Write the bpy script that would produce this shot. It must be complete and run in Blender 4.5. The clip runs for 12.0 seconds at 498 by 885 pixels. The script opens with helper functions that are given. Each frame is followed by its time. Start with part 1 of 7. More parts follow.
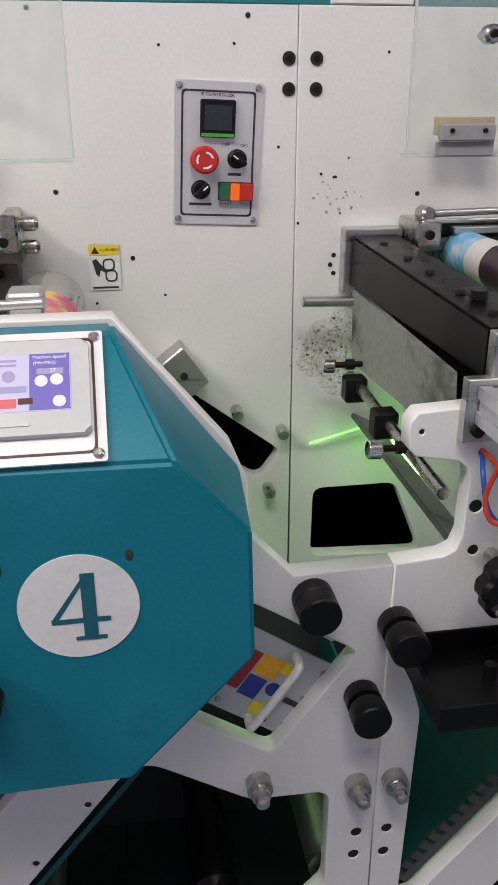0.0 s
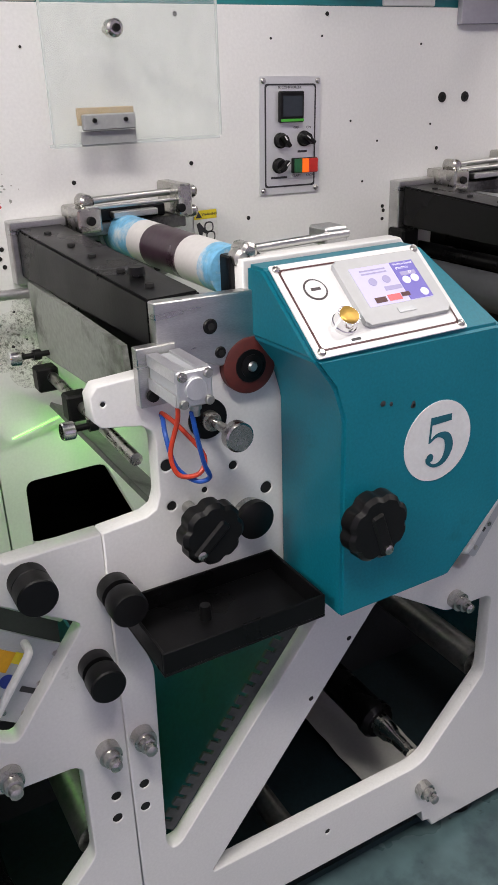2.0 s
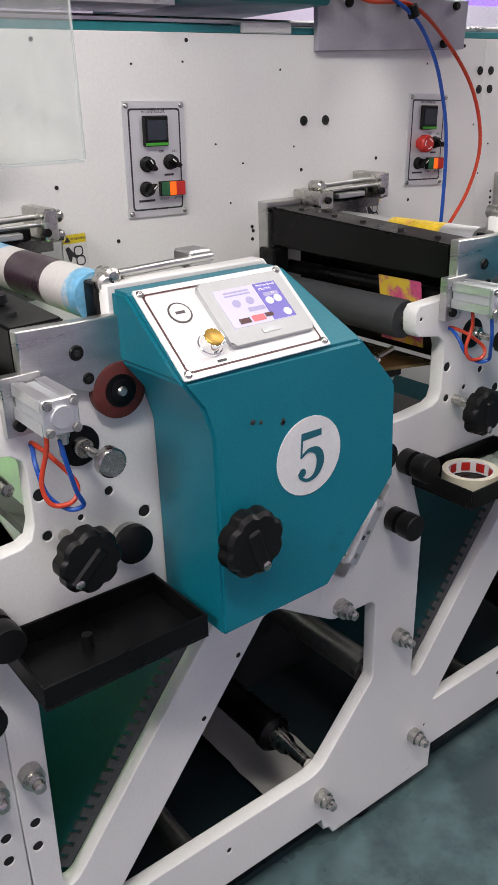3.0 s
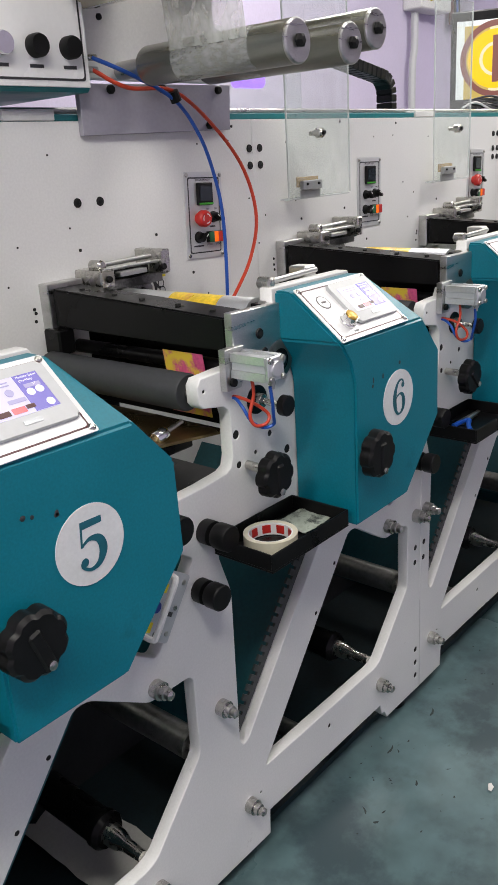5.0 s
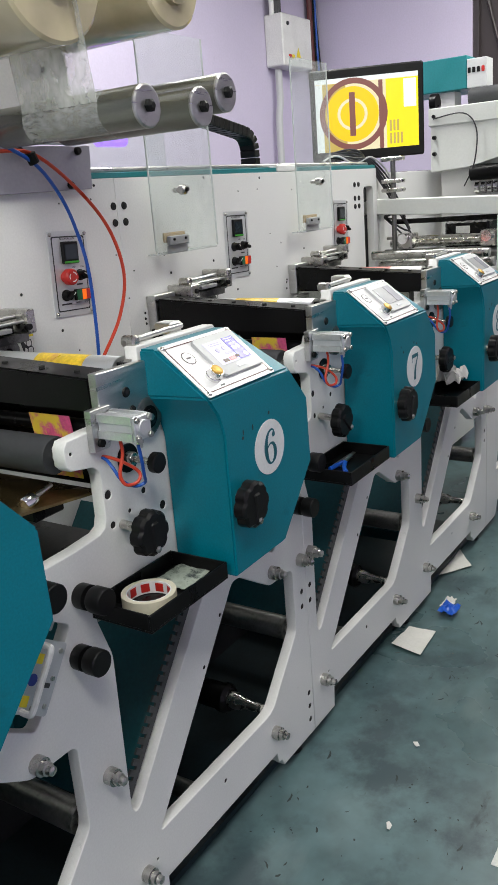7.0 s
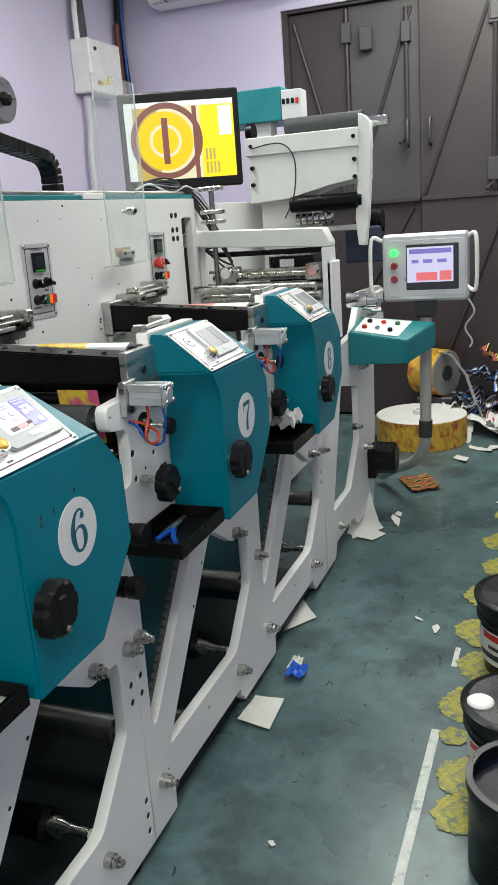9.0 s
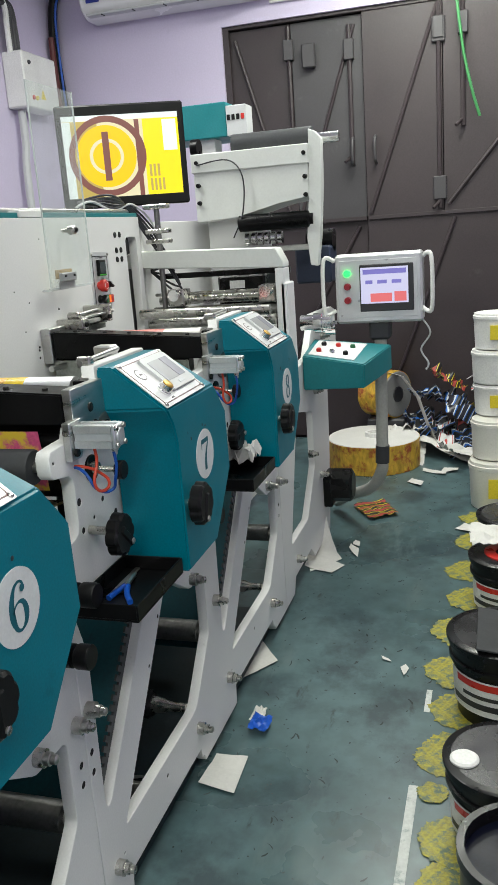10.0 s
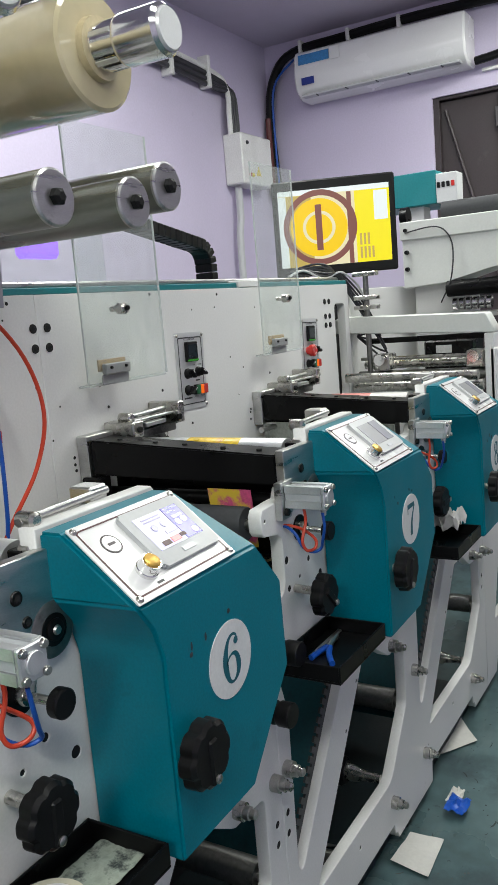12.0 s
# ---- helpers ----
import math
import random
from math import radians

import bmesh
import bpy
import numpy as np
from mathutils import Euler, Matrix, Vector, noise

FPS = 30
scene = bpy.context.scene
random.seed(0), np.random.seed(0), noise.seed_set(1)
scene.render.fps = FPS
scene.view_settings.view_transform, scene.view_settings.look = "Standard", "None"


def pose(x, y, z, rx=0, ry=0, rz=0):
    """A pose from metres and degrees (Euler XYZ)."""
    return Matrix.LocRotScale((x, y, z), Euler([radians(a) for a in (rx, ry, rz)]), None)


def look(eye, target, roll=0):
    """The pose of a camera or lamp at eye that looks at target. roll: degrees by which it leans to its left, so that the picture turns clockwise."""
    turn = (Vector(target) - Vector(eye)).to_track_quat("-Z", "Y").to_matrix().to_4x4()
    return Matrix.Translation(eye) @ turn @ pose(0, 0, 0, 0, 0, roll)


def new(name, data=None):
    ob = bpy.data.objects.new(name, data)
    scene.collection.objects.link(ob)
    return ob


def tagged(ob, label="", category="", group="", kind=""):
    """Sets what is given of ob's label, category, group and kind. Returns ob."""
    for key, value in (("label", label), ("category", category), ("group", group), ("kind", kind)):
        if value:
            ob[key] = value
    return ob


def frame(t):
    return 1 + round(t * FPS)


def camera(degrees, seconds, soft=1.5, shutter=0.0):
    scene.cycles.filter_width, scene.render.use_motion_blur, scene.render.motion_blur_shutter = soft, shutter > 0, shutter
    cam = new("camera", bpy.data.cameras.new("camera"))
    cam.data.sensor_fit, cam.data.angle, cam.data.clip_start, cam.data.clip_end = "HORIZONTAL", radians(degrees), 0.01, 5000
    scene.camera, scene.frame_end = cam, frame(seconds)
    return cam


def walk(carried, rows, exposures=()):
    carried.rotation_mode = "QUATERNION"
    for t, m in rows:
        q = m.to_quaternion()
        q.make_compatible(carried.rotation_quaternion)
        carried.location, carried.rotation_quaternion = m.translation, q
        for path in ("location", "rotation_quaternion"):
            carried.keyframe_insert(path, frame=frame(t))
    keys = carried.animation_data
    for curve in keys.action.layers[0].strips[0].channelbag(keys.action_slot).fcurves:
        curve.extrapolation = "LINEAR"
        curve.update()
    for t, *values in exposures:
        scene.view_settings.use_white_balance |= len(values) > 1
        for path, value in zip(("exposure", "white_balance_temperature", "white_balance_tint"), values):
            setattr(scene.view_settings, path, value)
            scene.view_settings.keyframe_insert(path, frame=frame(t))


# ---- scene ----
cam = camera(33.9, 12.0)
PATH = [
    (0, (-0.702, -0.781, 1.384), (-0.409, 1.035, 0.599), -0.1),
    (0.5, (-0.721, -0.798, 1.387), (-0.261, 0.983, 0.603), -0.2),
    (1, (-0.717, -0.818, 1.385), (-0.108, 0.913, 0.589), -1.1),
    (1.5, (-0.691, -0.838, 1.381), (0.06, 0.831, 0.575), -1.7),
    (2, (-0.667, -0.853, 1.38), (0.22, 0.748, 0.574), -2.0),
    (2.5, (-0.65, -0.864, 1.381), (0.362, 0.666, 0.585), -1.9),
    (3, (-0.643, -0.873, 1.387), (0.46, 0.603, 0.611), -1.9),
    (3.5, (-0.63, -0.9, 1.392), (0.56, 0.526, 0.65), -2.2),
    (5.5, (-0.552, -0.932, 1.413), (0.926, 0.26, 0.784), -3.9),
    (6, (-0.547, -0.95, 1.419), (0.987, 0.183, 0.819), -4.1),
    (6.5, (-0.545, -0.961, 1.423), (1.026, 0.132, 0.84), -4.4),
    (8.5, (-0.378, -0.918, 1.428), (1.333, -0.028, 0.897), -4.7),
    (9, (-0.27, -0.852, 1.416), (1.521, -0.139, 0.885), -4.2),
    (9.5, (-0.164, -0.766, 1.407), (1.673, -0.18, 0.876), -3.9),
    (10, (-0.107, -0.752, 1.418), (1.741, -0.172, 0.92), -4.2),
    (10.5, (-0.092, -0.752, 1.427), (1.752, -0.103, 1.008), -4.5),
    (11, (-0.101, -0.755, 1.431), (1.723, -0.02, 1.065), -4.7),
    (11.5, (-0.12, -0.751, 1.432), (1.656, 0.106, 1.098), -4.8),
    (12, (-0.14, -0.735, 1.429), (1.556, 0.277, 1.113), -4.8),
]
walk(cam, [(t, look(eye, target, roll)) for t, eye, target, roll in PATH], [(0, -0.28, 6750, 13), (1.5, -0.03, 6750, 13), (3.5, 0.1, 6750, 12), (6.5, 0.06, 6600, 6), (9, 0.05, 6550, 1), (10.5, 0, 6550, 0), (12, -0.12, 6450, 2)])

# ---------------------------------------------------------------- light
world = bpy.data.worlds.new("hall_air")
scene.world = world
world.use_nodes = True
world.node_tree.nodes["Background"].inputs[0].default_value = (0.9, 0.92, 0.9, 1)
world.node_tree.nodes["Background"].inputs[1].default_value = 0.03


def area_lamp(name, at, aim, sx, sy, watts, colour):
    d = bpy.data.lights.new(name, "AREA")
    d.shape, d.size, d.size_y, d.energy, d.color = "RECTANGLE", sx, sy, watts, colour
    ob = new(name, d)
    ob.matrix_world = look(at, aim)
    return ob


# no fittings in view: overhead lamps assumed, placed and balanced for brightness
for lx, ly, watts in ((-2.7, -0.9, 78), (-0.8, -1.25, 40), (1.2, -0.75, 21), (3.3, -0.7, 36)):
    area_lamp("unseen_ceiling_lamp", (lx, ly, 3.1), (lx + 0.2, ly + 0.3, 0), 1.2, 0.3, watts, (1.0, 0.985, 0.94))
area_lamp("unseen_ceiling_lamp", (4.4, -0.3, 3.12), (4.5, -0.2, 0), 1.2, 0.25, 50, (1.0, 0.985, 0.94))
area_lamp("unseen_ceiling_lamp", (2.6, 1.2, 3.12), (2.7, 1.3, 0), 1.2, 0.25, 40, (1.0, 0.98, 0.96))


# ---------------------------------------------------------------- materials
def mat(name, colour, rough=0.5, metal=0.0, vary=0.12, scale=8.0, fine=120.0, bump=0.05, dirt=None, dirt_at=0.62, dirt_scale=5.0, stretch=(1, 1, 1), spec=0.5, coat=0.0, per_piece=0.0):
    m = bpy.data.materials.new(name)
    m.use_nodes = True
    nt = m.node_tree
    nd, ln = nt.nodes, nt.links
    b = nd["Principled BSDF"]
    b.inputs["Roughness"].default_value = rough
    b.inputs["Metallic"].default_value = metal
    b.inputs["Specular IOR Level"].default_value = spec
    b.inputs["Coat Weight"].default_value = coat
    tc = nd.new("ShaderNodeTexCoord")
    mp = nd.new("ShaderNodeMapping")
    mp.inputs["Scale"].default_value = stretch
    ln.new(tc.outputs["Object"], mp.inputs[0])
    n1 = nd.new("ShaderNodeTexNoise")
    n1.inputs["Scale"].default_value, n1.inputs["Detail"].default_value = scale, 6
    n2 = nd.new("ShaderNodeTexNoise")
    n2.inputs["Scale"].default_value, n2.inputs["Detail"].default_value = fine, 3
    for n in (n1, n2):
        ln.new(mp.outputs[0], n.inputs[0])
    add = nd.new("ShaderNodeMath")
    add.operation = "ADD"
    ln.new(n1.outputs[0], add.inputs[0])
    ln.new(n2.outputs[0], add.inputs[1])
    mr = nd.new("ShaderNodeMapRange")
    mr.inputs[1].default_value, mr.inputs[2].default_value = 0.7, 1.3
    mr.inputs[3].default_value, mr.inputs[4].default_value = 1 - vary, 1 + vary
    ln.new(add.outputs[0], mr.inputs[0])
    mul = nd.new("ShaderNodeMix")
    mul.data_type, mul.blend_type = "RGBA", "MULTIPLY"
    mul.inputs[0].default_value = 1
    mul.inputs[6].default_value = (*colour, 1)
    ln.new(mr.outputs[0], mul.inputs[7])
    out = mul.outputs[2]
    if per_piece:
        oi = nd.new("ShaderNodeObjectInfo")
        m3 = nd.new("ShaderNodeMapRange")
        m3.inputs[3].default_value, m3.inputs[4].default_value = 1 - per_piece, 1 + per_piece
        ln.new(oi.outputs["Random"], m3.inputs[0])
        k = nd.new("ShaderNodeMix")
        k.data_type, k.blend_type = "RGBA", "MULTIPLY"
        k.inputs[0].default_value = 1
        ln.new(out, k.inputs[6])
        ln.new(m3.outputs[0], k.inputs[7])
        out = k.outputs[2]
    if dirt:
        n3 = nd.new("ShaderNodeTexNoise")
        n3.inputs["Scale"].default_value, n3.inputs["Detail"].default_value = dirt_scale, 9
        n3.inputs["Roughness"].default_value = 0.68
        ln.new(tc.outputs["Object"], n3.inputs[0])
        r3 = nd.new("ShaderNodeMapRange")
        r3.inputs[1].default_value, r3.inputs[2].default_value = dirt_at, dirt_at + 0.12
        ln.new(n3.outputs[0], r3.inputs[0])
        mx = nd.new("ShaderNodeMix")
        mx.data_type = "RGBA"
        ln.new(r3.outputs[0], mx.inputs[0])
        ln.new(out, mx.inputs[6])
        mx.inputs[7].default_value = (*dirt, 1)
        out = mx.outputs[2]
    ln.new(out, b.inputs["Base Color"])
    rr = nd.new("ShaderNodeMapRange")
    rr.inputs[1].default_value, rr.inputs[2].default_value = 0.3, 0.7
    rr.inputs[3].default_value, rr.inputs[4].default_value = max(rough - 0.1, 0.03), min(rough + 0.12, 1)
    ln.new(n1.outputs[0], rr.inputs[0])
    ln.new(rr.outputs[0], b.inputs["Roughness"])
    if bump:
        bp = nd.new("ShaderNodeBump")
        bp.inputs["Strength"].default_value, bp.inputs["Distance"].default_value = bump, 0.002
        ln.new(n2.outputs[0], bp.inputs["Height"])
        ln.new(bp.outputs[0], b.inputs["Normal"])
    return m


def glow(name, colour, strength):
    m = bpy.data.materials.new(name)
    m.use_nodes = True
    b = m.node_tree.nodes["Principled BSDF"]
    b.inputs["Base Color"].default_value = (*[c * 0.3 for c in colour], 1)
    b.inputs["Emission Color"].default_value = (*colour, 1)
    b.inputs["Emission Strength"].default_value = strength
    b.inputs["Roughness"].default_value = 0.25
    return m


def clear(name, colour, rough=0.05, alpha_mix=0.82):
    m = bpy.data.materials.new(name)
    m.use_nodes = True
    nt = m.node_tree
    nt.nodes.clear()
    o = nt.nodes.new("ShaderNodeOutputMaterial")
    tr = nt.nodes.new("ShaderNodeBsdfTransparent")
    tr.inputs[0].default_value = (*colour, 1)
    gl = nt.nodes.new("ShaderNodeBsdfPrincipled")
    gl.inputs["Base Color"].default_value = (0.8, 0.82, 0.82, 1)
    gl.inputs["Roughness"].default_value = rough
    no = nt.nodes.new("ShaderNodeTexNoise")
    no.inputs["Scale"].default_value, no.inputs["Detail"].default_value = 9, 6
    mr = nt.nodes.new("ShaderNodeMapRange")
    mr.inputs[1].default_value, mr.inputs[2].default_value = 0.35, 0.75
    mr.inputs[3].default_value, mr.inputs[4].default_value = 1 - alpha_mix, min(1, (1 - alpha_mix) * 1.9)
    nt.links.new(no.outputs[0], mr.inputs[0])
    mx = nt.nodes.new("ShaderNodeMixShader")
    nt.links.new(mr.outputs[0], mx.inputs[0])
    nt.links.new(tr.outputs[0], mx.inputs[1])
    nt.links.new(gl.outputs[0], mx.inputs[2])
    nt.links.new(mx.outputs[0], o.inputs[0])
    return m


WHITE = mat("white_enamel", (0.74, 0.74, 0.73), 0.38, vary=0.05, scale=4, fine=220, bump=0.04, dirt=(0.26, 0.26, 0.24), dirt_at=0.66, dirt_scale=8)
WALLW = mat("white_machine_wall", (0.74, 0.74, 0.73), 0.42, vary=0.05, scale=3, fine=200, bump=0.04, dirt=(0.42, 0.42, 0.4), dirt_at=0.7, dirt_scale=4)
TEAL = mat("teal_enamel", (0.0, 0.155, 0.215), 0.38, vary=0.12, scale=6, fine=260, bump=0.05, dirt=(0.001, 0.10, 0.14), dirt_at=0.62, dirt_scale=6, spec=0.4)
TEALD = mat("dark_teal_paint", (0.004, 0.072, 0.092), 0.5, vary=0.2, scale=5, dirt=(0.01, 0.03, 0.035), dirt_at=0.55)
BLACK = mat("black_anodised", (0.004, 0.004, 0.0045), 0.3, spec=0.2, vary=0.25, scale=8, fine=200, bump=0.05, dirt=(0.018, 0.018, 0.018), dirt_at=0.66, dirt_scale=12)
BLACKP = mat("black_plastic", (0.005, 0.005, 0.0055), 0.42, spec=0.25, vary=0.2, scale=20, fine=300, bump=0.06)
RUBBER = mat("dark_rubber", (0.03, 0.032, 0.036), 0.62, vary=0.15, scale=10)
STEEL = mat("machined_steel", (0.55, 0.55, 0.54), 0.33, 1.0, vary=0.15, scale=10, fine=300, bump=0.04, stretch=(1, 1, 6), dirt=(0.16, 0.15, 0.14), dirt_at=0.64, dirt_scale=12)
BOLT = mat("bolt_steel", (0.5, 0.49, 0.46), 0.27, 1.0, vary=0.15, scale=40, fine=400, dirt=(0.16, 0.15, 0.14), dirt_at=0.64, dirt_scale=22)
ALU = mat("brushed_aluminium", (0.74, 0.75, 0.76), 0.4, 0.9, vary=0.08, scale=8, fine=300, stretch=(8, 1, 1))
PANEL = mat("grey_panel", (0.5, 0.52, 0.54), 0.4, 0.35, vary=0.05, scale=10, fine=400, bump=0.03)
SILVER = mat("silver_label_plate", (0.66, 0.67, 0.68), 0.35, 0.4, vary=0.04, scale=10, fine=400, bump=0.02)
GREYP = mat("grey_plastic", (0.5, 0.51, 0.52), 0.42, vary=0.04, scale=12)
MAROON = mat("maroon_print", (0.07, 0.016, 0.018), 0.4)
DARK = mat("dark_print", (0.03, 0.03, 0.035), 0.45)
# near-black; in bores and holes it paints in their shade
HOLE = mat("hole_dark", (0.008, 0.008, 0.008), 0.8, bump=0)
RED = mat("red_plastic", (0.5, 0.025, 0.02), 0.35)
GREEN = mat("green_plastic", (0.02, 0.12, 0.05), 0.35)
BRASS = mat("brass_knob", (0.55, 0.34, 0.08), 0.35, 0.7)
YELLOW = mat("yellow_print", (0.75, 0.6, 0.03), 0.5)
PAPERW = mat("white_print", (0.75, 0.75, 0.73), 0.5)
PAPER = mat("paper", (0.62, 0.61, 0.58), 0.8, vary=0.06, scale=12)
TEALF = mat("teal_strip", (0.01, 0.17, 0.19), 0.4, vary=0.1)
PLATEG = mat("oiled_grey_plate", (0.13, 0.14, 0.13), 0.36, 0.6, vary=0.25, scale=9, dirt=(0.03, 0.035, 0.03), dirt_at=0.56, dirt_scale=9)
FLOORM = mat("green_epoxy_floor", (0.074, 0.124, 0.132), 0.3, vary=0.3, scale=1.4, fine=14, bump=0.04, dirt=(0.04, 0.066, 0.076), dirt_at=0.5, dirt_scale=2.6)


def worn(m, colour, scale, at, soft, stretch):
    """Lays one more layer of stains over a material's colour."""
    nt = m.node_tree
    b = nt.nodes["Principled BSDF"]
    under = b.inputs["Base Color"].links[0].from_socket
    tc = nt.nodes.new("ShaderNodeTexCoord")
    mp = nt.nodes.new("ShaderNodeMapping")
    mp.inputs["Scale"].default_value = stretch
    mp.inputs["Rotation"].default_value = (0, 0, 0.4 * scale)
    n = nt.nodes.new("ShaderNodeTexNoise")
    n.inputs["Scale"].default_value, n.inputs["Detail"].default_value, n.inputs["Roughness"].default_value = scale, 7, 0.62
    r = nt.nodes.new("ShaderNodeMapRange")
    r.inputs[1].default_value, r.inputs[2].default_value = at, at + soft
    x = nt.nodes.new("ShaderNodeMix")
    x.data_type = "RGBA"
    x.inputs[7].default_value = (*colour, 1)
    for p, q in ((tc.outputs["Object"], mp.inputs[0]), (mp.outputs[0], n.inputs[0]), (n.outputs[0], r.inputs[0]), (r.outputs[0], x.inputs[0]), (under, x.inputs[6]), (x.outputs[2], b.inputs["Base Color"])):
        nt.links.new(p, q)


worn(FLOORM, (0.12, 0.17, 0.172), 3.0, 0.58, 0.14, (0.5, 1.6, 1))
worn(FLOORM, (0.02, 0.032, 0.034), 26.0, 0.66, 0.06, (1, 1, 1))
worn(FLOORM, (0.025, 0.04, 0.042), 9.0, 0.64, 0.08, (0.6, 1.8, 1))
LILAC = mat("lilac_wall_paint", (0.58, 0.525, 0.68), 0.7, vary=0.05, scale=1.5, fine=90, bump=0.08, dirt=(0.42, 0.37, 0.5), dirt_at=0.64, dirt_scale=2)
CEIL = mat("ceiling_paint", (0.55, 0.5, 0.6), 0.8, vary=0.05)
DOORM = mat("dark_brown_steel", (0.034, 0.025, 0.028), 0.5, vary=0.2, scale=3, dirt=(0.06, 0.052, 0.052), dirt_at=0.62, dirt_scale=4)
ACRYL = clear("clear_acrylic", (0.93, 0.95, 0.94), 0.12, 0.90)
EDGE = clear("acrylic_edge", (0.6, 0.66, 0.64), 0.15, 0.6)
FILM = mat("amber_film", (0.56, 0.49, 0.32), 0.12, vary=0.1, scale=3, fine=20, coat=1.0)
REDH = mat("red_hose", (0.55, 0.05, 0.02), 0.35)
BLUEH = mat("blue_hose", (0.01, 0.08, 0.4), 0.35)

# ---------------------------------------------------------------- builders


def part(name, bm, material, parent=None, label="", at=None, smooth=True):
    me = bpy.data.meshes.new(name)
    bmesh.ops.recalc_face_normals(bm, faces=bm.faces)
    bm.to_mesh(me)
    bm.free()
    me.materials.append(material)
    if smooth:
        me.polygons.foreach_set("use_smooth", [True] * len(me.polygons))
        me.set_sharp_from_angle(angle=radians(35))
    ob = new(name, me)
    if parent:
        ob.parent = parent
    if at is not None:
        ob.location = at
    if label:
        ob["label"] = label
    return ob


def empty(name, x, y, z, label, category, group="", kind=""):
    e = new(name)
    e.location = (x, y, z)
    e.empty_display_size = 0.05
    return tagged(e, label, category, group, kind)


def box(x0, x1, y0, y1, z0, z1, bev=0.0015, bm=None):
    bm = bm or bmesh.new()
    r = bmesh.ops.create_cube(bm, size=1, matrix=Matrix.Translation(((x0 + x1) / 2, (y0 + y1) / 2, (z0 + z1) / 2)) @ Matrix.Diagonal((abs(x1 - x0), abs(y1 - y0), abs(z1 - z0), 1)))
    if bev:
        es = list({e for v in r["verts"] for e in v.link_edges})
        bmesh.ops.bevel(bm, geom=es, offset=bev, segments=1, affect="EDGES")
    return bm


def cyl(p0, p1, r, r2=None, seg=20, bm=None, cap=True):
    bm = bm or bmesh.new()
    a, b = Vector(p0), Vector(p1)
    q = (b - a).to_track_quat("Z", "Y").to_matrix().to_4x4()
    bmesh.ops.create_cone(bm, cap_ends=cap, segments=seg, radius1=r, radius2=r if r2 is None else r2, depth=(b - a).length, matrix=Matrix.Translation((a + b) / 2) @ q)
    return bm


def lathe(p0, p1, prof, seg=28, bm=None):
    """prof: pairs of (way along 0..1, radius), turned round the line p0-p1."""
    bm = bm or bmesh.new()
    a, b = Vector(p0), Vector(p1)
    q = (b - a).to_track_quat("Z", "Y").to_matrix()
    rings = []
    for s, r in prof:
        rings.append([bm.verts.new(a + (b - a) * s + q @ Vector((r * math.cos(2 * math.pi * k / seg), r * math.sin(2 * math.pi * k / seg), 0))) for k in range(seg)])
    for u, v in zip(rings, rings[1:]):
        for k in range(seg):
            bm.faces.new((u[k], u[(k + 1) % seg], v[(k + 1) % seg], v[k]))
    bm.faces.new(rings[0])
    bm.faces.new(rings[-1])
    return bm


def tube(points, r, seg=8, bm=None):
    bm = bm or bmesh.new()
    ps = [Vector(p) for p in points]
    fine = []
    for i in range(len(ps) - 1):
        a, b, c, d = ps[max(i - 1, 0)], ps[i], ps[i + 1], ps[min(i + 2, len(ps) - 1)]
        for k in range(6):
            t = k / 6
            fine.append(0.5 * (2 * b + (c - a) * t + (2 * a - 5 * b + 4 * c - d) * t * t + (3 * b - a - 3 * c + d) * t ** 3))
    fine.append(ps[-1])
    rings = []
    up = Vector((0.3, 0.5, 0.8))
    for i, p in enumerate(fine):
        d = (fine[min(i + 1, len(fine) - 1)] - fine[max(i - 1, 0)]).normalized()
        u = (up - d * up.dot(d)).normalized()
        up = u
        w = d.cross(u)
        rings.append([bm.verts.new(p + r * (u * math.cos(2 * math.pi * k / seg) + w * math.sin(2 * math.pi * k / seg))) for k in range(seg)])
    for u, v in zip(rings, rings[1:]):
        for k in range(seg):
            bm.faces.new((u[k], u[(k + 1) % seg], v[(k + 1) % seg], v[k]))
    bm.faces.new(rings[0])
    bm.faces.new(rings[-1])
    return bm


def sheet2d(outer, holes, y0, y1, bev=0.0025):
    """A plate in the x-z plane from y0 to y1 with openings through it, as a bmesh."""
    cu = bpy.data.curves.new("outline", "CURVE")
    cu.dimensions, cu.fill_mode = "2D", "BOTH"
    cu.extrude, cu.bevel_depth, cu.bevel_resolution, cu.offset = (y1 - y0) / 2 - bev, bev, 1, -bev
    for loop in (outer, *holes):
        sp = cu.splines.new("POLY")
        sp.points.add(len(loop) - 1)
        for p, (x, z) in zip(sp.points, loop):
            p.co = (x, z, 0, 1)
        sp.use_cyclic_u = True
    ob = bpy.data.objects.new("outline", cu)
    me = bpy.data.meshes.new_from_object(ob)
    bm = bmesh.new()
    bm.from_mesh(me)
    bpy.data.objects.remove(ob)
    bpy.data.meshes.remove(me)
    bpy.data.curves.remove(cu)
    bmesh.ops.remove_doubles(bm, verts=bm.verts, dist=1e-5)
    bmesh.ops.transform(bm, matrix=Matrix.Translation((0, (y0 + y1) / 2, 0)) @ Matrix.Rotation(radians(90), 4, "X"), verts=bm.verts)
    return bm


def ring2d(x, z, r, n=20):
    return [(x + r * math.cos(2 * math.pi * k / n), z + r * math.sin(2 * math.pi * k / n)) for k in range(n)]


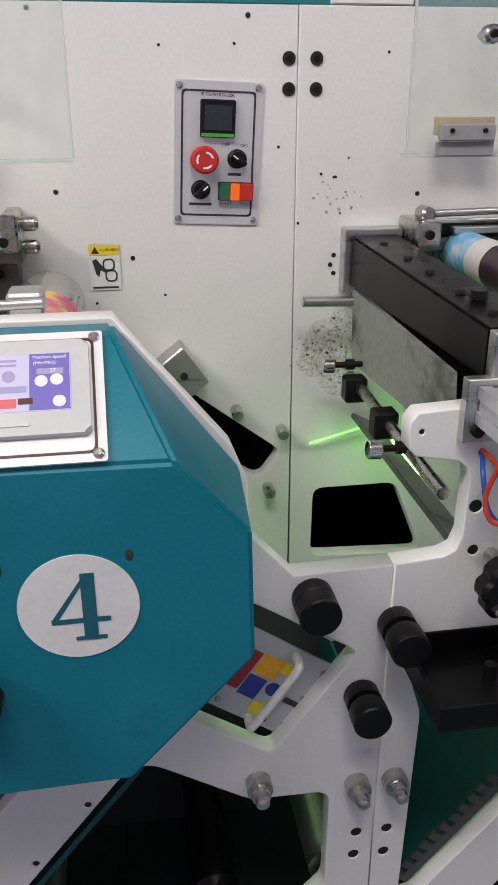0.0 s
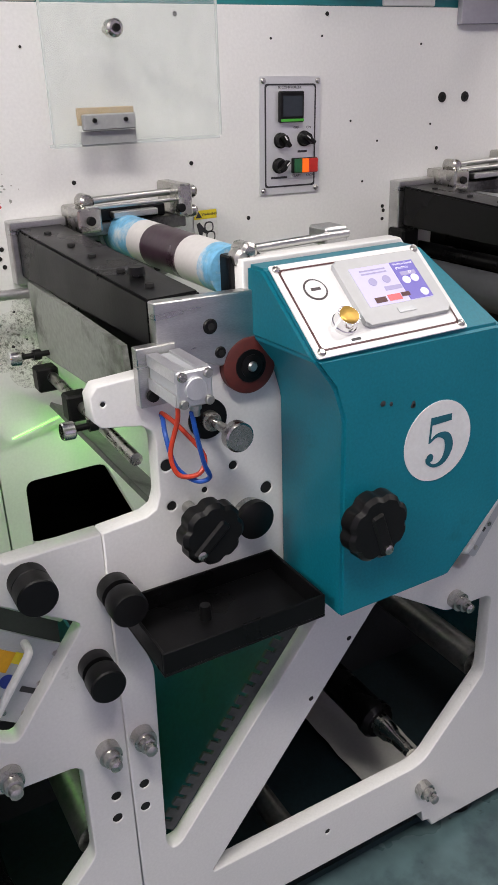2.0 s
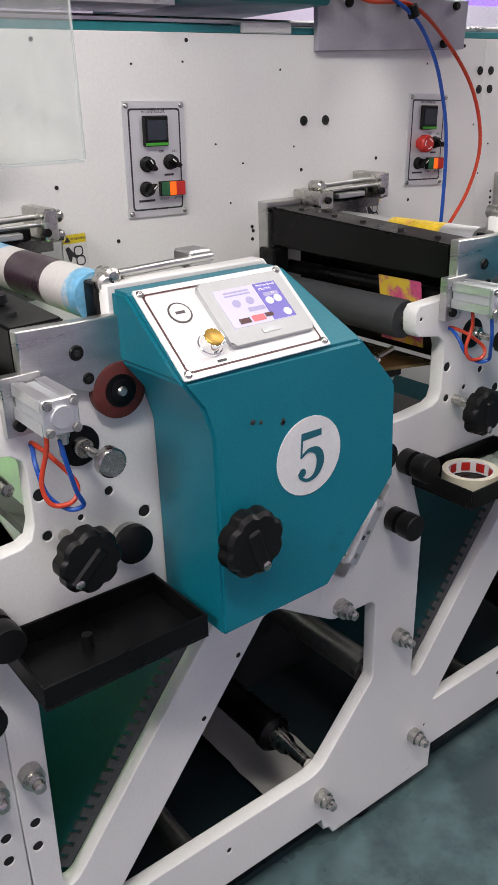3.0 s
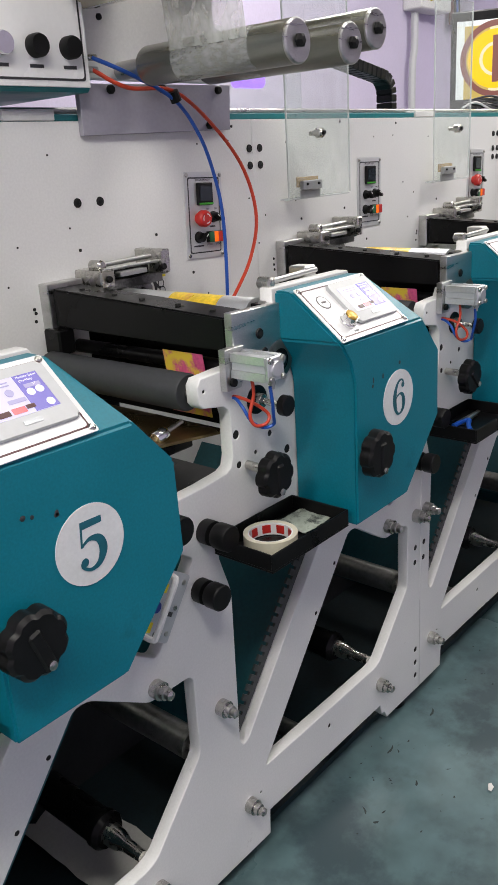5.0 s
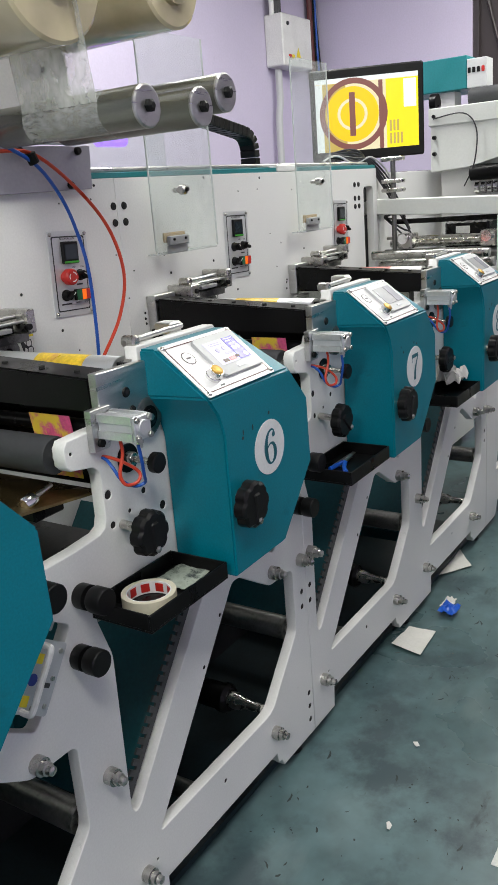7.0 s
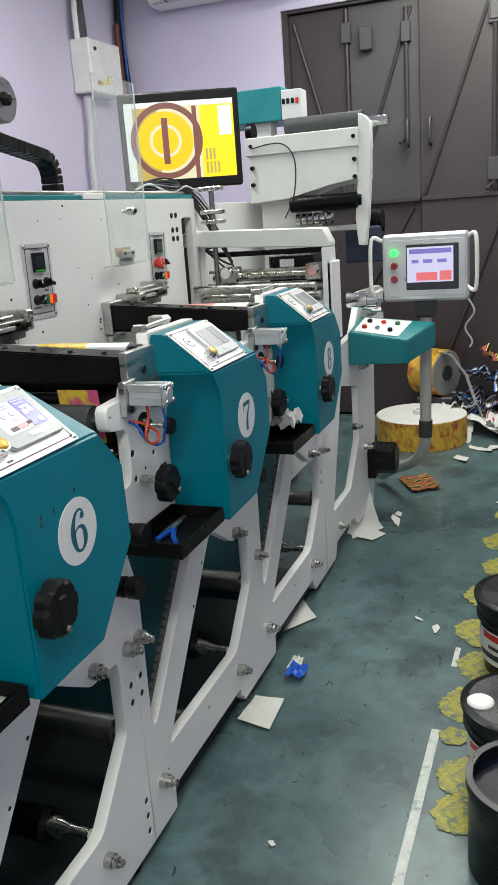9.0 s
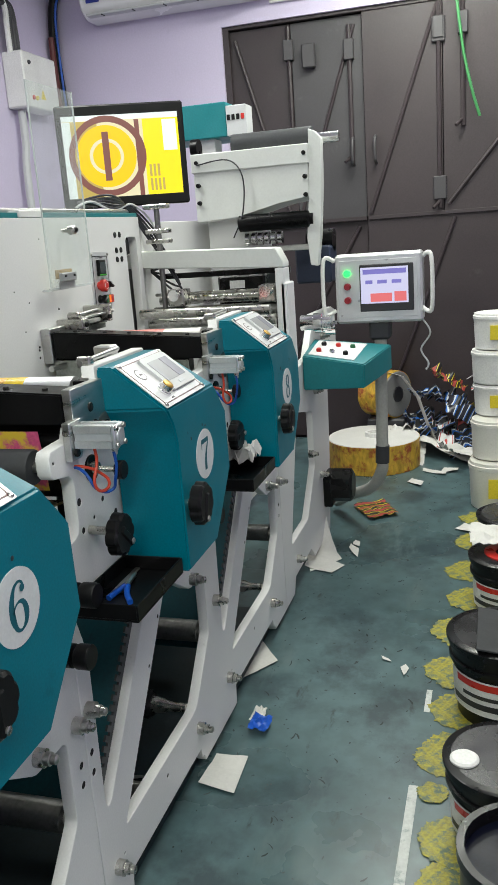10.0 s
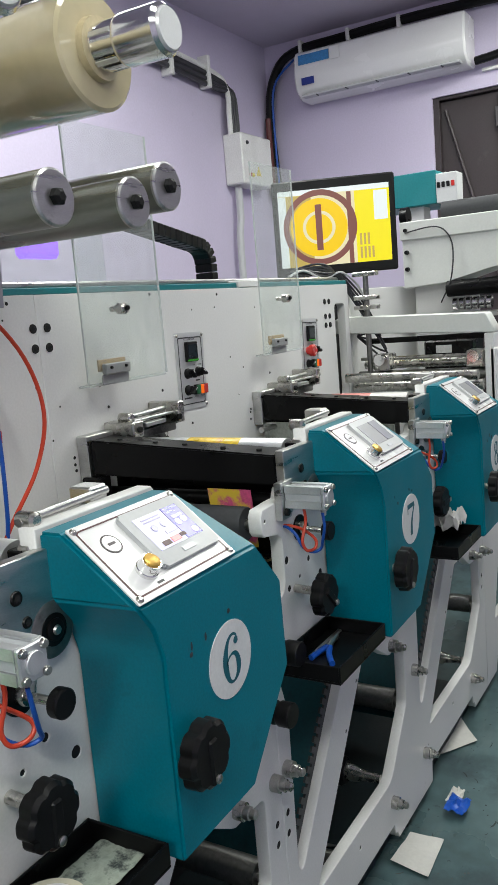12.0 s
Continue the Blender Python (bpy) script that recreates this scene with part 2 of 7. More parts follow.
def rounded(pts, r, n=4):
    """A polygon with its corners rounded by r."""
    out = []
    for i, p in enumerate(pts):
        p = Vector(p)
        a, b = Vector(pts[i - 1]) - p, Vector(pts[(i + 1) % len(pts)]) - p
        d = min(r, a.length * 0.45, b.length * 0.45)
        s, e = p + a.normalized() * d, p + b.normalized() * d
        for k in range(n + 1):
            t = k / n
            out.append(tuple((1 - t) ** 2 * s + 2 * t * (1 - t) * p + t * t * e))
    return out


def prism(pts, axis, a0, a1, bev=0.0, bm=None):
    """A polygon extruded along an axis: pts are (x, z) for y, (y, z) for x, (x, y) for z."""
    bm = bm or bmesh.new()

    def put(p, a):
        return {"x": (a, p[0], p[1]), "y": (p[0], a, p[1]), "z": (p[0], p[1], a)}[axis]

    lo = [bm.verts.new(put(p, a0)) for p in pts]
    hi = [bm.verts.new(put(p, a1)) for p in pts]
    bm.faces.new(lo)
    bm.faces.new(hi[::-1])
    n = len(pts)
    for k in range(n):
        bm.faces.new((lo[k], hi[k], hi[(k + 1) % n], lo[(k + 1) % n]))
    if bev:
        bmesh.ops.bevel(bm, geom=bm.edges[:], offset=bev, segments=1, affect="EDGES")
    return bm


def slab(name, x0, x1, y0, y1, z0, z1, material, label="", category="", kind="structure"):
    return tagged(part(name, box(x0, x1, y0, y1, z0, z1, 0), material, smooth=False), label, category, "", kind)


# ---------------------------------------------------------------- the hall
P = 0.755
WY = 0.464
XE, YB, ZC = 5.3, 2.12, 3.25
slab("floor", -4, XE, -3.0, YB, -0.1, 0, FLOORM, "worn blue-green epoxy floor with scuffs and dirt", "floor")
slab("ceiling", -4, XE + 0.2, -3.2, YB + 0.2, ZC, ZC + 0.1, CEIL, "plain lilac-white painted ceiling", "ceiling")
slab("wall_north", -4, XE + 0.2, YB, YB + 0.2, -0.1, ZC, LILAC, "lilac painted plaster wall behind the press", "wall")
slab("wall_west", -4.2, -4, -3.2, YB + 0.2, -0.1, ZC, LILAC, "lilac painted plaster wall", "wall")
slab("wall_south", -4, XE + 0.2, -3.2, -3.0, -0.1, ZC, LILAC, "lilac painted plaster wall", "wall")
DY1 = 0.93
slab("wall_east", XE, XE + 0.2, DY1, YB, -0.1, ZC, LILAC, "lilac painted plaster wall beside the steel door", "wall")
slab("wall_east_lintel", XE, XE + 0.2, -3.0, DY1, 2.68, ZC, LILAC, "lilac painted plaster over the steel door", "wall")


def words(body, size, m, material, parent, name="lettering", depth=0.0004, bold=0.0):
    """Letters in the built-in font as a mesh, centred at the pose m, parented."""
    cu = bpy.data.curves.new("letters", "FONT")
    cu.body, cu.size, cu.align_x, cu.align_y, cu.extrude, cu.offset = body, size, "CENTER", "CENTER", depth, size * bold
    ob = bpy.data.objects.new("letters", cu)
    me = bpy.data.meshes.new_from_object(ob)
    bpy.data.objects.remove(ob)
    bpy.data.curves.remove(cu)
    me.name = name
    me.transform(m)
    me.materials.clear()
    me.materials.append(material)
    ob = new(name, me)
    ob.parent = parent
    return ob


def stroke(bm, pts, z):
    """A pen stroke of changing width through (x, y, width) points, smoothed."""
    p = [Vector(q) for q in pts]
    fine_ = []
    for q in range(len(p) - 1):
        a, b, c, d = p[max(q - 1, 0)], p[q], p[q + 1], p[min(q + 2, len(p) - 1)]
        n = 7 if len(p) > 2 else 1
        for s in range(n):
            u = s / n
            fine_.append(b + 0.5 * u * (c - a + u * (2 * a - 5 * b + 4 * c - d + u * (3 * b - a - 3 * c + d))))
    fine_.append(p[-1])
    rows_ = []
    for q, v in enumerate(fine_):
        t = fine_[min(q + 1, len(fine_) - 1)] - fine_[max(q - 1, 0)]
        side = Vector((-t.y, t.x)).normalized() * v.z / 2
        rows_.append((bm.verts.new((v.x + side.x, v.y + side.y, z)), bm.verts.new((v.x - side.x, v.y - side.y, z))))
    for a, b in zip(rows_, rows_[1:]):
        bm.faces.new((a[0], a[1], b[1], b[0]))


def numeral(n):
    """Serif figure one unit high: thin hairlines, heavy stems, ball ends."""
    bm = bmesh.new()
    balls, lines = [], []
    if n == 4:
        lines = [[(0.1, 0.49, 0.05), (-0.36, -0.2, 0.075)], [(-0.39, -0.2, 0.075), (0.36, -0.2, 0.075)], [(0.1, 0.5, 0.18), (0.1, -0.46, 0.18)], [(-0.1, -0.47, 0.06), (0.3, -0.47, 0.06)]]
    elif n == 5:
        lines = [[(-0.22, 0.41, 0.15), (0.26, 0.41, 0.13)], [(-0.2, 0.48, 0.05), (-0.235, 0.0, 0.045)], [(-0.235, 0.02, 0.05), (-0.05, 0.12, 0.08), (0.16, 0.05, 0.16), (0.23, -0.17, 0.19), (0.12, -0.4, 0.13), (-0.08, -0.47, 0.07), (-0.25, -0.38, 0.06), (-0.28, -0.28, 0.06)]]
        balls = [(-0.21, -0.29, 0.085)]
    elif n == 6:
        lines = [[(0.22, 0.33, 0.05), (0.18, 0.43, 0.055), (0.06, 0.47, 0.06), (-0.1, 0.38, 0.1), (-0.22, 0.12, 0.17), (-0.23, -0.15, 0.18), (-0.14, -0.4, 0.1), (0.02, -0.47, 0.06), (0.18, -0.36, 0.13), (0.23, -0.17, 0.17), (0.17, 0.02, 0.12), (0.03, 0.09, 0.06), (-0.12, 0.03, 0.05), (-0.2, -0.08, 0.05)]]
        balls = [(0.17, 0.32, 0.08)]
    elif n == 7:
        lines = [[(-0.3, 0.41, 0.15), (0.29, 0.42, 0.13)], [(-0.3, 0.48, 0.05), (-0.31, 0.18, 0.045)], [(0.28, 0.4, 0.07), (0.07, 0.08, 0.12), (-0.03, -0.18, 0.17), (-0.05, -0.5, 0.2)]]
    else:
        for cy, rx, ry in ((0.245, 0.19, 0.215), (-0.235, 0.23, 0.235)):
            lines.append([(rx * math.cos(q * math.pi / 8), cy + ry * math.sin(q * math.pi / 8), 0.06 + 0.1 * abs(math.cos(q * math.pi / 8))) for q in range(17)])
    for q, line in enumerate(lines):
        stroke(bm, line, 0.002 * q)
    for x, y, r in balls:
        bm.faces.new([bm.verts.new((x + r * math.cos(q * math.pi / 9), y + r * math.sin(q * math.pi / 9), 0.008)) for q in range(18)])
    return bm


def moved(bm, m):
    bmesh.ops.transform(bm, matrix=m, verts=bm.verts)
    return bm


def rim(w, h, r, line, n=4):
    """A thin rectangular frame outline in x-y about the origin."""
    pts = rounded([(-w / 2, -h / 2), (w / 2, -h / 2), (w / 2, h / 2), (-w / 2, h / 2)], r, n)
    ins = rounded([(-w / 2 + line, -h / 2 + line), (w / 2 - line, -h / 2 + line), (w / 2 - line, h / 2 - line), (-w / 2 + line, h / 2 - line)], r, n)
    bm = bmesh.new()
    a = [bm.verts.new((x, y, 0.0006)) for x, y in pts]
    b = [bm.verts.new((x, y, 0.0006)) for x, y in ins]
    c = [bm.verts.new((x, y, 0)) for x, y in pts]
    k = len(a)
    for i in range(k):
        bm.faces.new((a[i], a[(i + 1) % k], b[(i + 1) % k], b[i]))
        bm.faces.new((c[i], c[(i + 1) % k], a[(i + 1) % k], a[i]))
    return bm


def pad(w, h, r, t, x=0.0, y=0.0, bev=0.0008):
    """A flat rounded tile lying in x-y, t thick."""
    pts = rounded([(x - w / 2, y - h / 2), (x + w / 2, y - h / 2), (x + w / 2, y + h / 2), (x - w / 2, y + h / 2)], r, 4)
    return prism(pts, "z", 0, t, bev)


def lobed(r, lobes, depth, h, n=96):
    """A scalloped hand knob standing along +z."""
    bm = bmesh.new()
    rings = []
    for z, f in ((0, 0.9), (h * 0.12, 1.0), (h * 0.8, 0.98), (h, 0.86)):
        rings.append([bm.verts.new(((r - depth * (0.5 - 0.5 * math.cos(lobes * a)) ** 3) * f * math.cos(a), (r - depth * (0.5 - 0.5 * math.cos(lobes * a)) ** 3) * f * math.sin(a), z)) for a in (2 * math.pi * q / n for q in range(n))])
    for u, v in zip(rings, rings[1:]):
        for q in range(n):
            bm.faces.new((u[q], u[(q + 1) % n], v[(q + 1) % n], v[q]))
    bm.faces.new(rings[0])
    bm.faces.new(rings[-1])
    return bm


OUT = Matrix.Rotation(radians(90), 4, "X")  # turns +z to -y, out of the front

# ---------------------------------------------------------------- the press: back wall and front frames
WT = 1.497


def dots(name, places, r, y, parent, material=HOLE, seg=12, depth=0.003):
    for x, z in places:
        part(name, cyl((x, y, z), (x, y + depth, z), r, seg=seg), material, parent)


def press_wall():
    e = empty("press_back_wall", 0, WY, 0, "long white enamelled steel back wall of the press with seams and bolt holes", "machine wall", kind="structure")
    for s in (-2, 0, 2):
        x0, x1 = s * P - 0.43 + 0.001, s * P - 0.43 + 2 * P - 0.001
        if s == 2:
            x1 = 2.655
        holes = []
        for k in (0, 1):
            ox = (s + k) * P
            if s == 2 and k == 1:
                holes.append([(2.53, 1.1), (2.62, 1.1), (2.62, 1.43), (2.53, 1.43)])
            low = [(ox - 0.388, 0.751), (ox - 0.39, 0.615), (ox - 0.18, 0.605), (ox - 0.24, 0.751)]
            if ox + 0.3 < x1:
                holes.append(low)
                holes.append([(ox + 0.09, 0.975), (ox + 0.152, 0.946), (ox + 0.309, 0.827), (ox + 0.272, 0.775), (ox + 0.10, 0.885)])
            else:
                holes.append(low)
        out = [(x0, 0.585), (x1, 0.585), (x1, WT), (x0, WT)]
        bm = sheet2d(out, [rounded(h, 0.018) for h in holes], 0, 0.03, 0.001)
        part("panel", bm, WALLW, e, smooth=False)
    # added dark panel: the lower openings look into shade, not onto white
    part("lower_shade_panel", box(-3.4, 2.655, 0.002, 0.03, 0.0, 0.584, 0), RUBBER, e, "dark panel added as the shade below the wall")
    part("top_strip", box(-3.4, 2.655, 0.004, 0.06, WT + 0.0005, WT + 0.014), TEALF, e, "teal painted strip along the top")
    part("top_rail", box(-3.4, 2.655, 0.03, 0.07, WT + 0.0145, WT + 0.028, 0.004), STEEL, e)
    for k in range(-2, 4):
        if k == 1:
            continue
        cx = k * P + 0.43
        if cx < 2.5:
            part("top_clip", box(cx - 0.06, cx + 0.06, -0.002, 0.05, WT + 0.001, WT + 0.02, 0.002), WALLW, e)
    big = [(-0.443, 1.430), (-0.403, 1.430), (-0.443, 1.390), (-0.403, 1.390)]
    rings = [(x + d, z) for d in (0, 2 * P) for x, z in big] + [(0.52, 1.342), (0.579, 1.341)]
    rings += [(2.45 + a, 1.36 + b) for a in (0, 0.035) for b in (0, 0.03, 0.08)]
    for x, z in rings:
        part("bolt_hole", lathe((x, -0.0025, z), (x, 0.004, z), [(0, 0.009), (0.2, 0.0095), (1, 0.0095)], 16), HOLE, e)
        part("socket_bolt", lathe((x, -0.0032, z), (x, 0.002, z), [(0, 0.004), (0.3, 0.0058), (1, 0.0058)], 12), BLACKP, e)
    small = [(-0.045, 1.487), (0.13, 1.448), (0.234, 1.449), (0.251, 1.485), (0.458, 1.438), (-0.029, 1.255), (0.08, 1.156), (0.515, 1.245), (0.491, 1.295), (0.385, 1.150), (0.384, 1.137), (0.385, 1.124), (0.021, 1.095), (0.125, 1.100), (0.36, 1.27), (0.33, 1.2), (0.3, 1.31)]
    for k in range(-1, 3):
        for j, (x, z) in enumerate(small):
            x, z = x + k * P - 0.0 + random.uniform(-0.004, 0.004), z + random.uniform(-0.004, 0.004)
            r = 0.0036 if j in (0, 3, 5, 6, 7, 9, 10, 11) else 0.0021
            if x < 2.4 and not (0.54 < x < 1.0 and z > 1.46):
                part("screw_hole", cyl((x, -0.001, z), (x, 0.003, z), r, seg=10), HOLE, e)
    for k in range(-1, 3):
        for x, z in ((0.232, 0.906), (0.308, 0.867), (0.286, 0.761)):
            part("stud", lathe((k * P + x, -0.03, z), (k * P + x, 0, z), [(0, 0.008), (0.08, 0.0095), (1, 0.0095)], 16), BOLT, e)
    for k in range(-1, 3):
        bl = part("stop_block", prism([(k * P + 0.1, 0.996), (k * P + 0.144, 1.031), (k * P + 0.184, 0.973), (k * P + 0.152, 0.946)], "y", -0.05, -0.0005, 0.002), STEEL, e, "bare steel stop block")
        part("block_hole", cyl((k * P + 0.145, -0.052, 0.985), (k * P + 0.145, -0.048, 0.985), 0.006, seg=12), HOLE, bl)
    rs = random.Random(3)
    for q in range(90):
        cx, cz, sp = rs.choice(((-0.375, 1.03, 0.03), (-0.36, 0.97, 0.025), (-0.365, 1.25, 0.03), (-0.4, 1.0, 0.03)))
        x, z = cx + rs.gauss(0, sp * 0.6), cz + rs.gauss(0, sp * 0.6)
        n = rs.randint(5, 9)
        r = rs.uniform(0.0006, 0.0034)
        bm = prism([(x + r * rs.uniform(0.4, 1.5) * math.cos(6.283 * i / n), z + r * rs.uniform(0.4, 1.2) * math.sin(6.283 * i / n)) for i in range(n)], "y", -0.0006, -0.0001)
        part("ink_speck", bm, INKG if rs.random() < 0.85 else (DARK if rs.random() < 0.8 else RED), e)
    for x, z, r in ((-0.365, 1.005, 0.05), (-0.39, 0.985, 0.03), (-0.35, 0.955, 0.035), (-0.34, 1.055, 0.03)):
        n = 40
        bm = prism([(x + r * (1 + 0.25 * noise.noise(Vector((math.cos(6.283 * i / n) * 2, math.sin(6.283 * i / n) * 2, x * 40)))) * math.cos(6.283 * i / n), z + r * math.sin(6.283 * i / n)) for i in range(n)], "y", -0.0009 - 0.01 * r, -0.0007)
        part("ink_smear", bm, SMEAR, e, "black ink smear").visible_shadow = False
    return e


SMEAR = clear("thin_ink_smear", (0.97, 0.97, 0.96), 0.5, 1.0)
for q in SMEAR.node_tree.nodes:
    if q.type == "BSDF_PRINCIPLED":
        q.inputs["Base Color"].default_value = (0.02, 0.02, 0.018, 1)
    elif q.type == "TEX_NOISE":
        q.inputs["Scale"].default_value, q.inputs["Roughness"].default_value = 11, 0.75
    elif q.type == "MAP_RANGE":
        q.inputs[1].default_value, q.inputs[2].default_value, q.inputs[3].default_value, q.inputs[4].default_value = 0.52, 0.78, 0.0, 0.8
INKG = mat("grey_ink_smear", (0.34, 0.34, 0.32), 0.5, vary=0.3, scale=60)
press_wall()
# shade on the floor inside the press, put into a near-black teal
UNDERSHADE = mat("under_press_shade", (0.008, 0.02, 0.026), 0.4, vary=0.4, scale=6)
drive = empty("unseen_drive_housing", 0, 0.68, 0, "unseen housing added to show shade behind the press wall", "machine housing", kind="structure")
# black sheet stands for the shade behind the wall openings
part("shade_sheet", box(-3.4, 3.95, 0.03, 0.05, 0.03, 1.49, 0), BLACKP, drive)
part("top_sheet", box(-3.4, 2.64, -0.18, 0.05, 1.4905, 1.496, 0), TEALF, drive)
part("floor_shade_sheet", box(-3.4, 2.64, -0.64, 0.03, 0.004, 0.02, 0), UNDERSHADE, drive, "dark teal sheet painted as shade under the press")

UP = [(-0.405, 0.880), (-0.345, 0.885), (-0.331, 0.892), (-0.325, 0.91), (-0.324, 0.985), (-0.328, 0.998), (-0.34, 1.007), (-0.39, 1.016), (-0.399, 1.026), (-0.4, 1.056), (-0.391, 1.068), (-0.335, 1.071), (-0.31, 1.071), (-0.30, 1.09), (-0.195, 1.095), (-0.195, 1.187), (0.045, 1.187), (0.16, 1.045), (0.178, 1.0), (0.179, 0.935), (0.231, 0.877)]
UVH = [(0.10, 0.898), (0.313, 0.761), (0.207, 0.617), (0.0, 0.757)]
TRA = [(-0.383, 0.745), (-0.354, 0.655), (-0.361, 0.325), (-0.352, 0.308), (-0.337, 0.313), (0.005, 0.745)]
TRB = [(-0.292, 0.214), (0.03, 0.622), (0.06, 0.620), (0.18, 0.543), (0.274, 0.540), (0.285, 0.53), (0.285, 0.365), (0.155, 0.222), (0.13, 0.214)]


def cap_bolt(x, z, e, long=0.03):
    b = part("bolt", lathe((x, -long, z), (x, 0, z), [(0, 0.008), (0.06, 0.012), (0.4, 0.0125), (0.42, 0.0165), (0.97, 0.0165), (1, 0.0165)], 24), BOLT, e)
    part("bolt_tip", lathe((x, -long - 0.012, z), (x, -long, z), [(0, 0.004), (0.25, 0.0085), (1, 0.009)], 16), BOLT, b)


def black_knob(x, z, y0, y1, r, e, double):
    if double:
        prof = [(0, r * 0.93), (0.04, r), (0.45, r), (0.5, r * 0.93), (0.52, r * 0.55), (0.62, r * 0.55), (0.64, r * 0.95), (0.97, r * 0.95), (1, r * 0.9)]
    else:
        prof = [(0, r * 0.93), (0.04, r), (0.55, r), (0.57, r * 0.96), (0.6, r), (1, r)]
    part("roller_knob", lathe((x, y1, z), (x, y0, z), prof, 32), BLACKP, e, "ribbed black plastic knob")


def front_frame(s):
    e = empty("front_frame", s * P, 0, 0, "white enamelled steel side frame of the press with triangular openings", "machine frame", "press side frames")
    x0, x1 = -0.405 + 0.0008, -0.405 + 2 * P - 0.0008
    up, holes, bores = [], [], []
    for k in (0, 1):
        ox = k * P
        up += [(ox + u, z) for u, z in UP]
        for h in (UVH, TRA, TRB):
            holes.append(rounded([(ox + u, z) for u, z in h], 0.012, 3))
        bores += [(ox + u, z, r) for u, z, r in ((-0.309, 0.89, 0.0065), (-0.17, 0.878, 0.0085), (-0.219, 0.924, 0.006), (-0.312, 0.948, 0.008), (-0.025, 0.569, 0.0045), (-0.097, 0.481, 0.0045), (-0.063, 0.169, 0.005), (-0.385, 1.045, 0.003), (-0.262, 0.9, 0.004), (-0.286, 1.078, 0.003), (-0.31, 0.16, 0.003))]
    seam = [(0.326, 0.459), (0.369, 0.459), (0.324, 0.418), (0.367, 0.416)]
    seam2 = [(0.33, 0.16), (0.33, 0.12), (0.33, 0.08), (0.37, 0.18), (0.37, 0.14), (0.37, 0.10)]
    for u, z in seam + (seam2 if s == 0 else []):
        if u < 0.35:
            bores.append((u + P, z, 0.0075))
        else:
            bores.append((u - P, z, 0.0075))
    up[0] = (x0, 0.88)
    bottom = []
    for k in (0, 1):
        ox = k * P
        bottom += [(ox - 0.288, 0.035), (ox - 0.284, 0.095), (ox + 0.155, 0.09), (ox + 0.16, 0.062), (ox + 0.175, 0.058), (ox + 0.185, 0.037)]
    outer = [(x0, 0.035)] + bottom + [(x1, 0.035), (x1, 0.88)] + up[::-1]
    rings = [ring2d(u, z, r, 14) for u, z, r in bores]
    part("plate", sheet2d(outer, holes + rings, 0, 0.028, 0.002), WHITE, e, smooth=False)
    # dark plugs stand for the shade inside the bores
    for u, z, r in bores:
        part("bore_shade", cyl((u, 0.0015, z), (u, 0.012, z), r * 0.99, seg=14), HOLE, e)
    for k in (0, 1):
        ox = k * P
        joint = k == 1
        for u, z in ((0.151, 0.157), (0.408, 0.157)) + (((0.19, 0.574), (0.321, 0.55), (0.372, 0.551)) if joint else ((0.195, 0.565), (0.348, 0.433))):
            cap_bolt(ox + u - (2 * P if joint and u > 0.35 else 0), z, e)
        black_knob(ox - 0.502 + (2 * P if k == 0 else 0), 0.847, 0, -0.046, 0.0245, e, False)
        black_knob(ox - 0.411 + (0.012 if k == 0 else 0), 0.801, 0, -0.062, 0.0235, e, True)
        black_knob(ox - 0.436 + (2 * P if k == 0 else 0), 0.697, 0, -0.056, 0.0235, e, True)
        part("levelling_foot", lathe((ox + 0.29, 0.05, 0), (ox + 0.29, 0.05, 0.06), [(0, 0.035), (0.3, 0.034), (0.4, 0.012), (1, 0.012)]), BLACKP, e)
    return e


for s in (-2, 0, 2):
    front_frame(s)


def hand_knob(e, at, r, stem, tilt=0.0, name="hand_knob"):
    """Scalloped knob with a fold-in crank, facing the aisle."""
    x, y, z = at
    m = Matrix.Translation(at) @ OUT @ Matrix.Rotation(tilt, 4, "Z")
    kb = part(name, moved(lobed(r, 8, 0.0042, 0.026), m), BLACKP, e, "scalloped black plastic hand knob")
    part("crank", moved(box(-r * 0.5, r * 0.86, -r * 0.2, r * 0.2, 0.022, 0.0295, 0.003), m), BLACKP, kb)
    part("crank_pin", moved(lathe((r * 0.68, 0, 0.029), (r * 0.68, 0, 0.0325), [(0, 0.0062), (0.7, 0.0062), (1, 0.0045)], 16), m), BOLT, kb, "chrome crank pin")
    part("stem", cyl((x, y, z), (x, y + stem, z), 0.009, seg=16), BOLT, kb)
    return kb


SLOPE = math.atan2(0.086, 0.106)


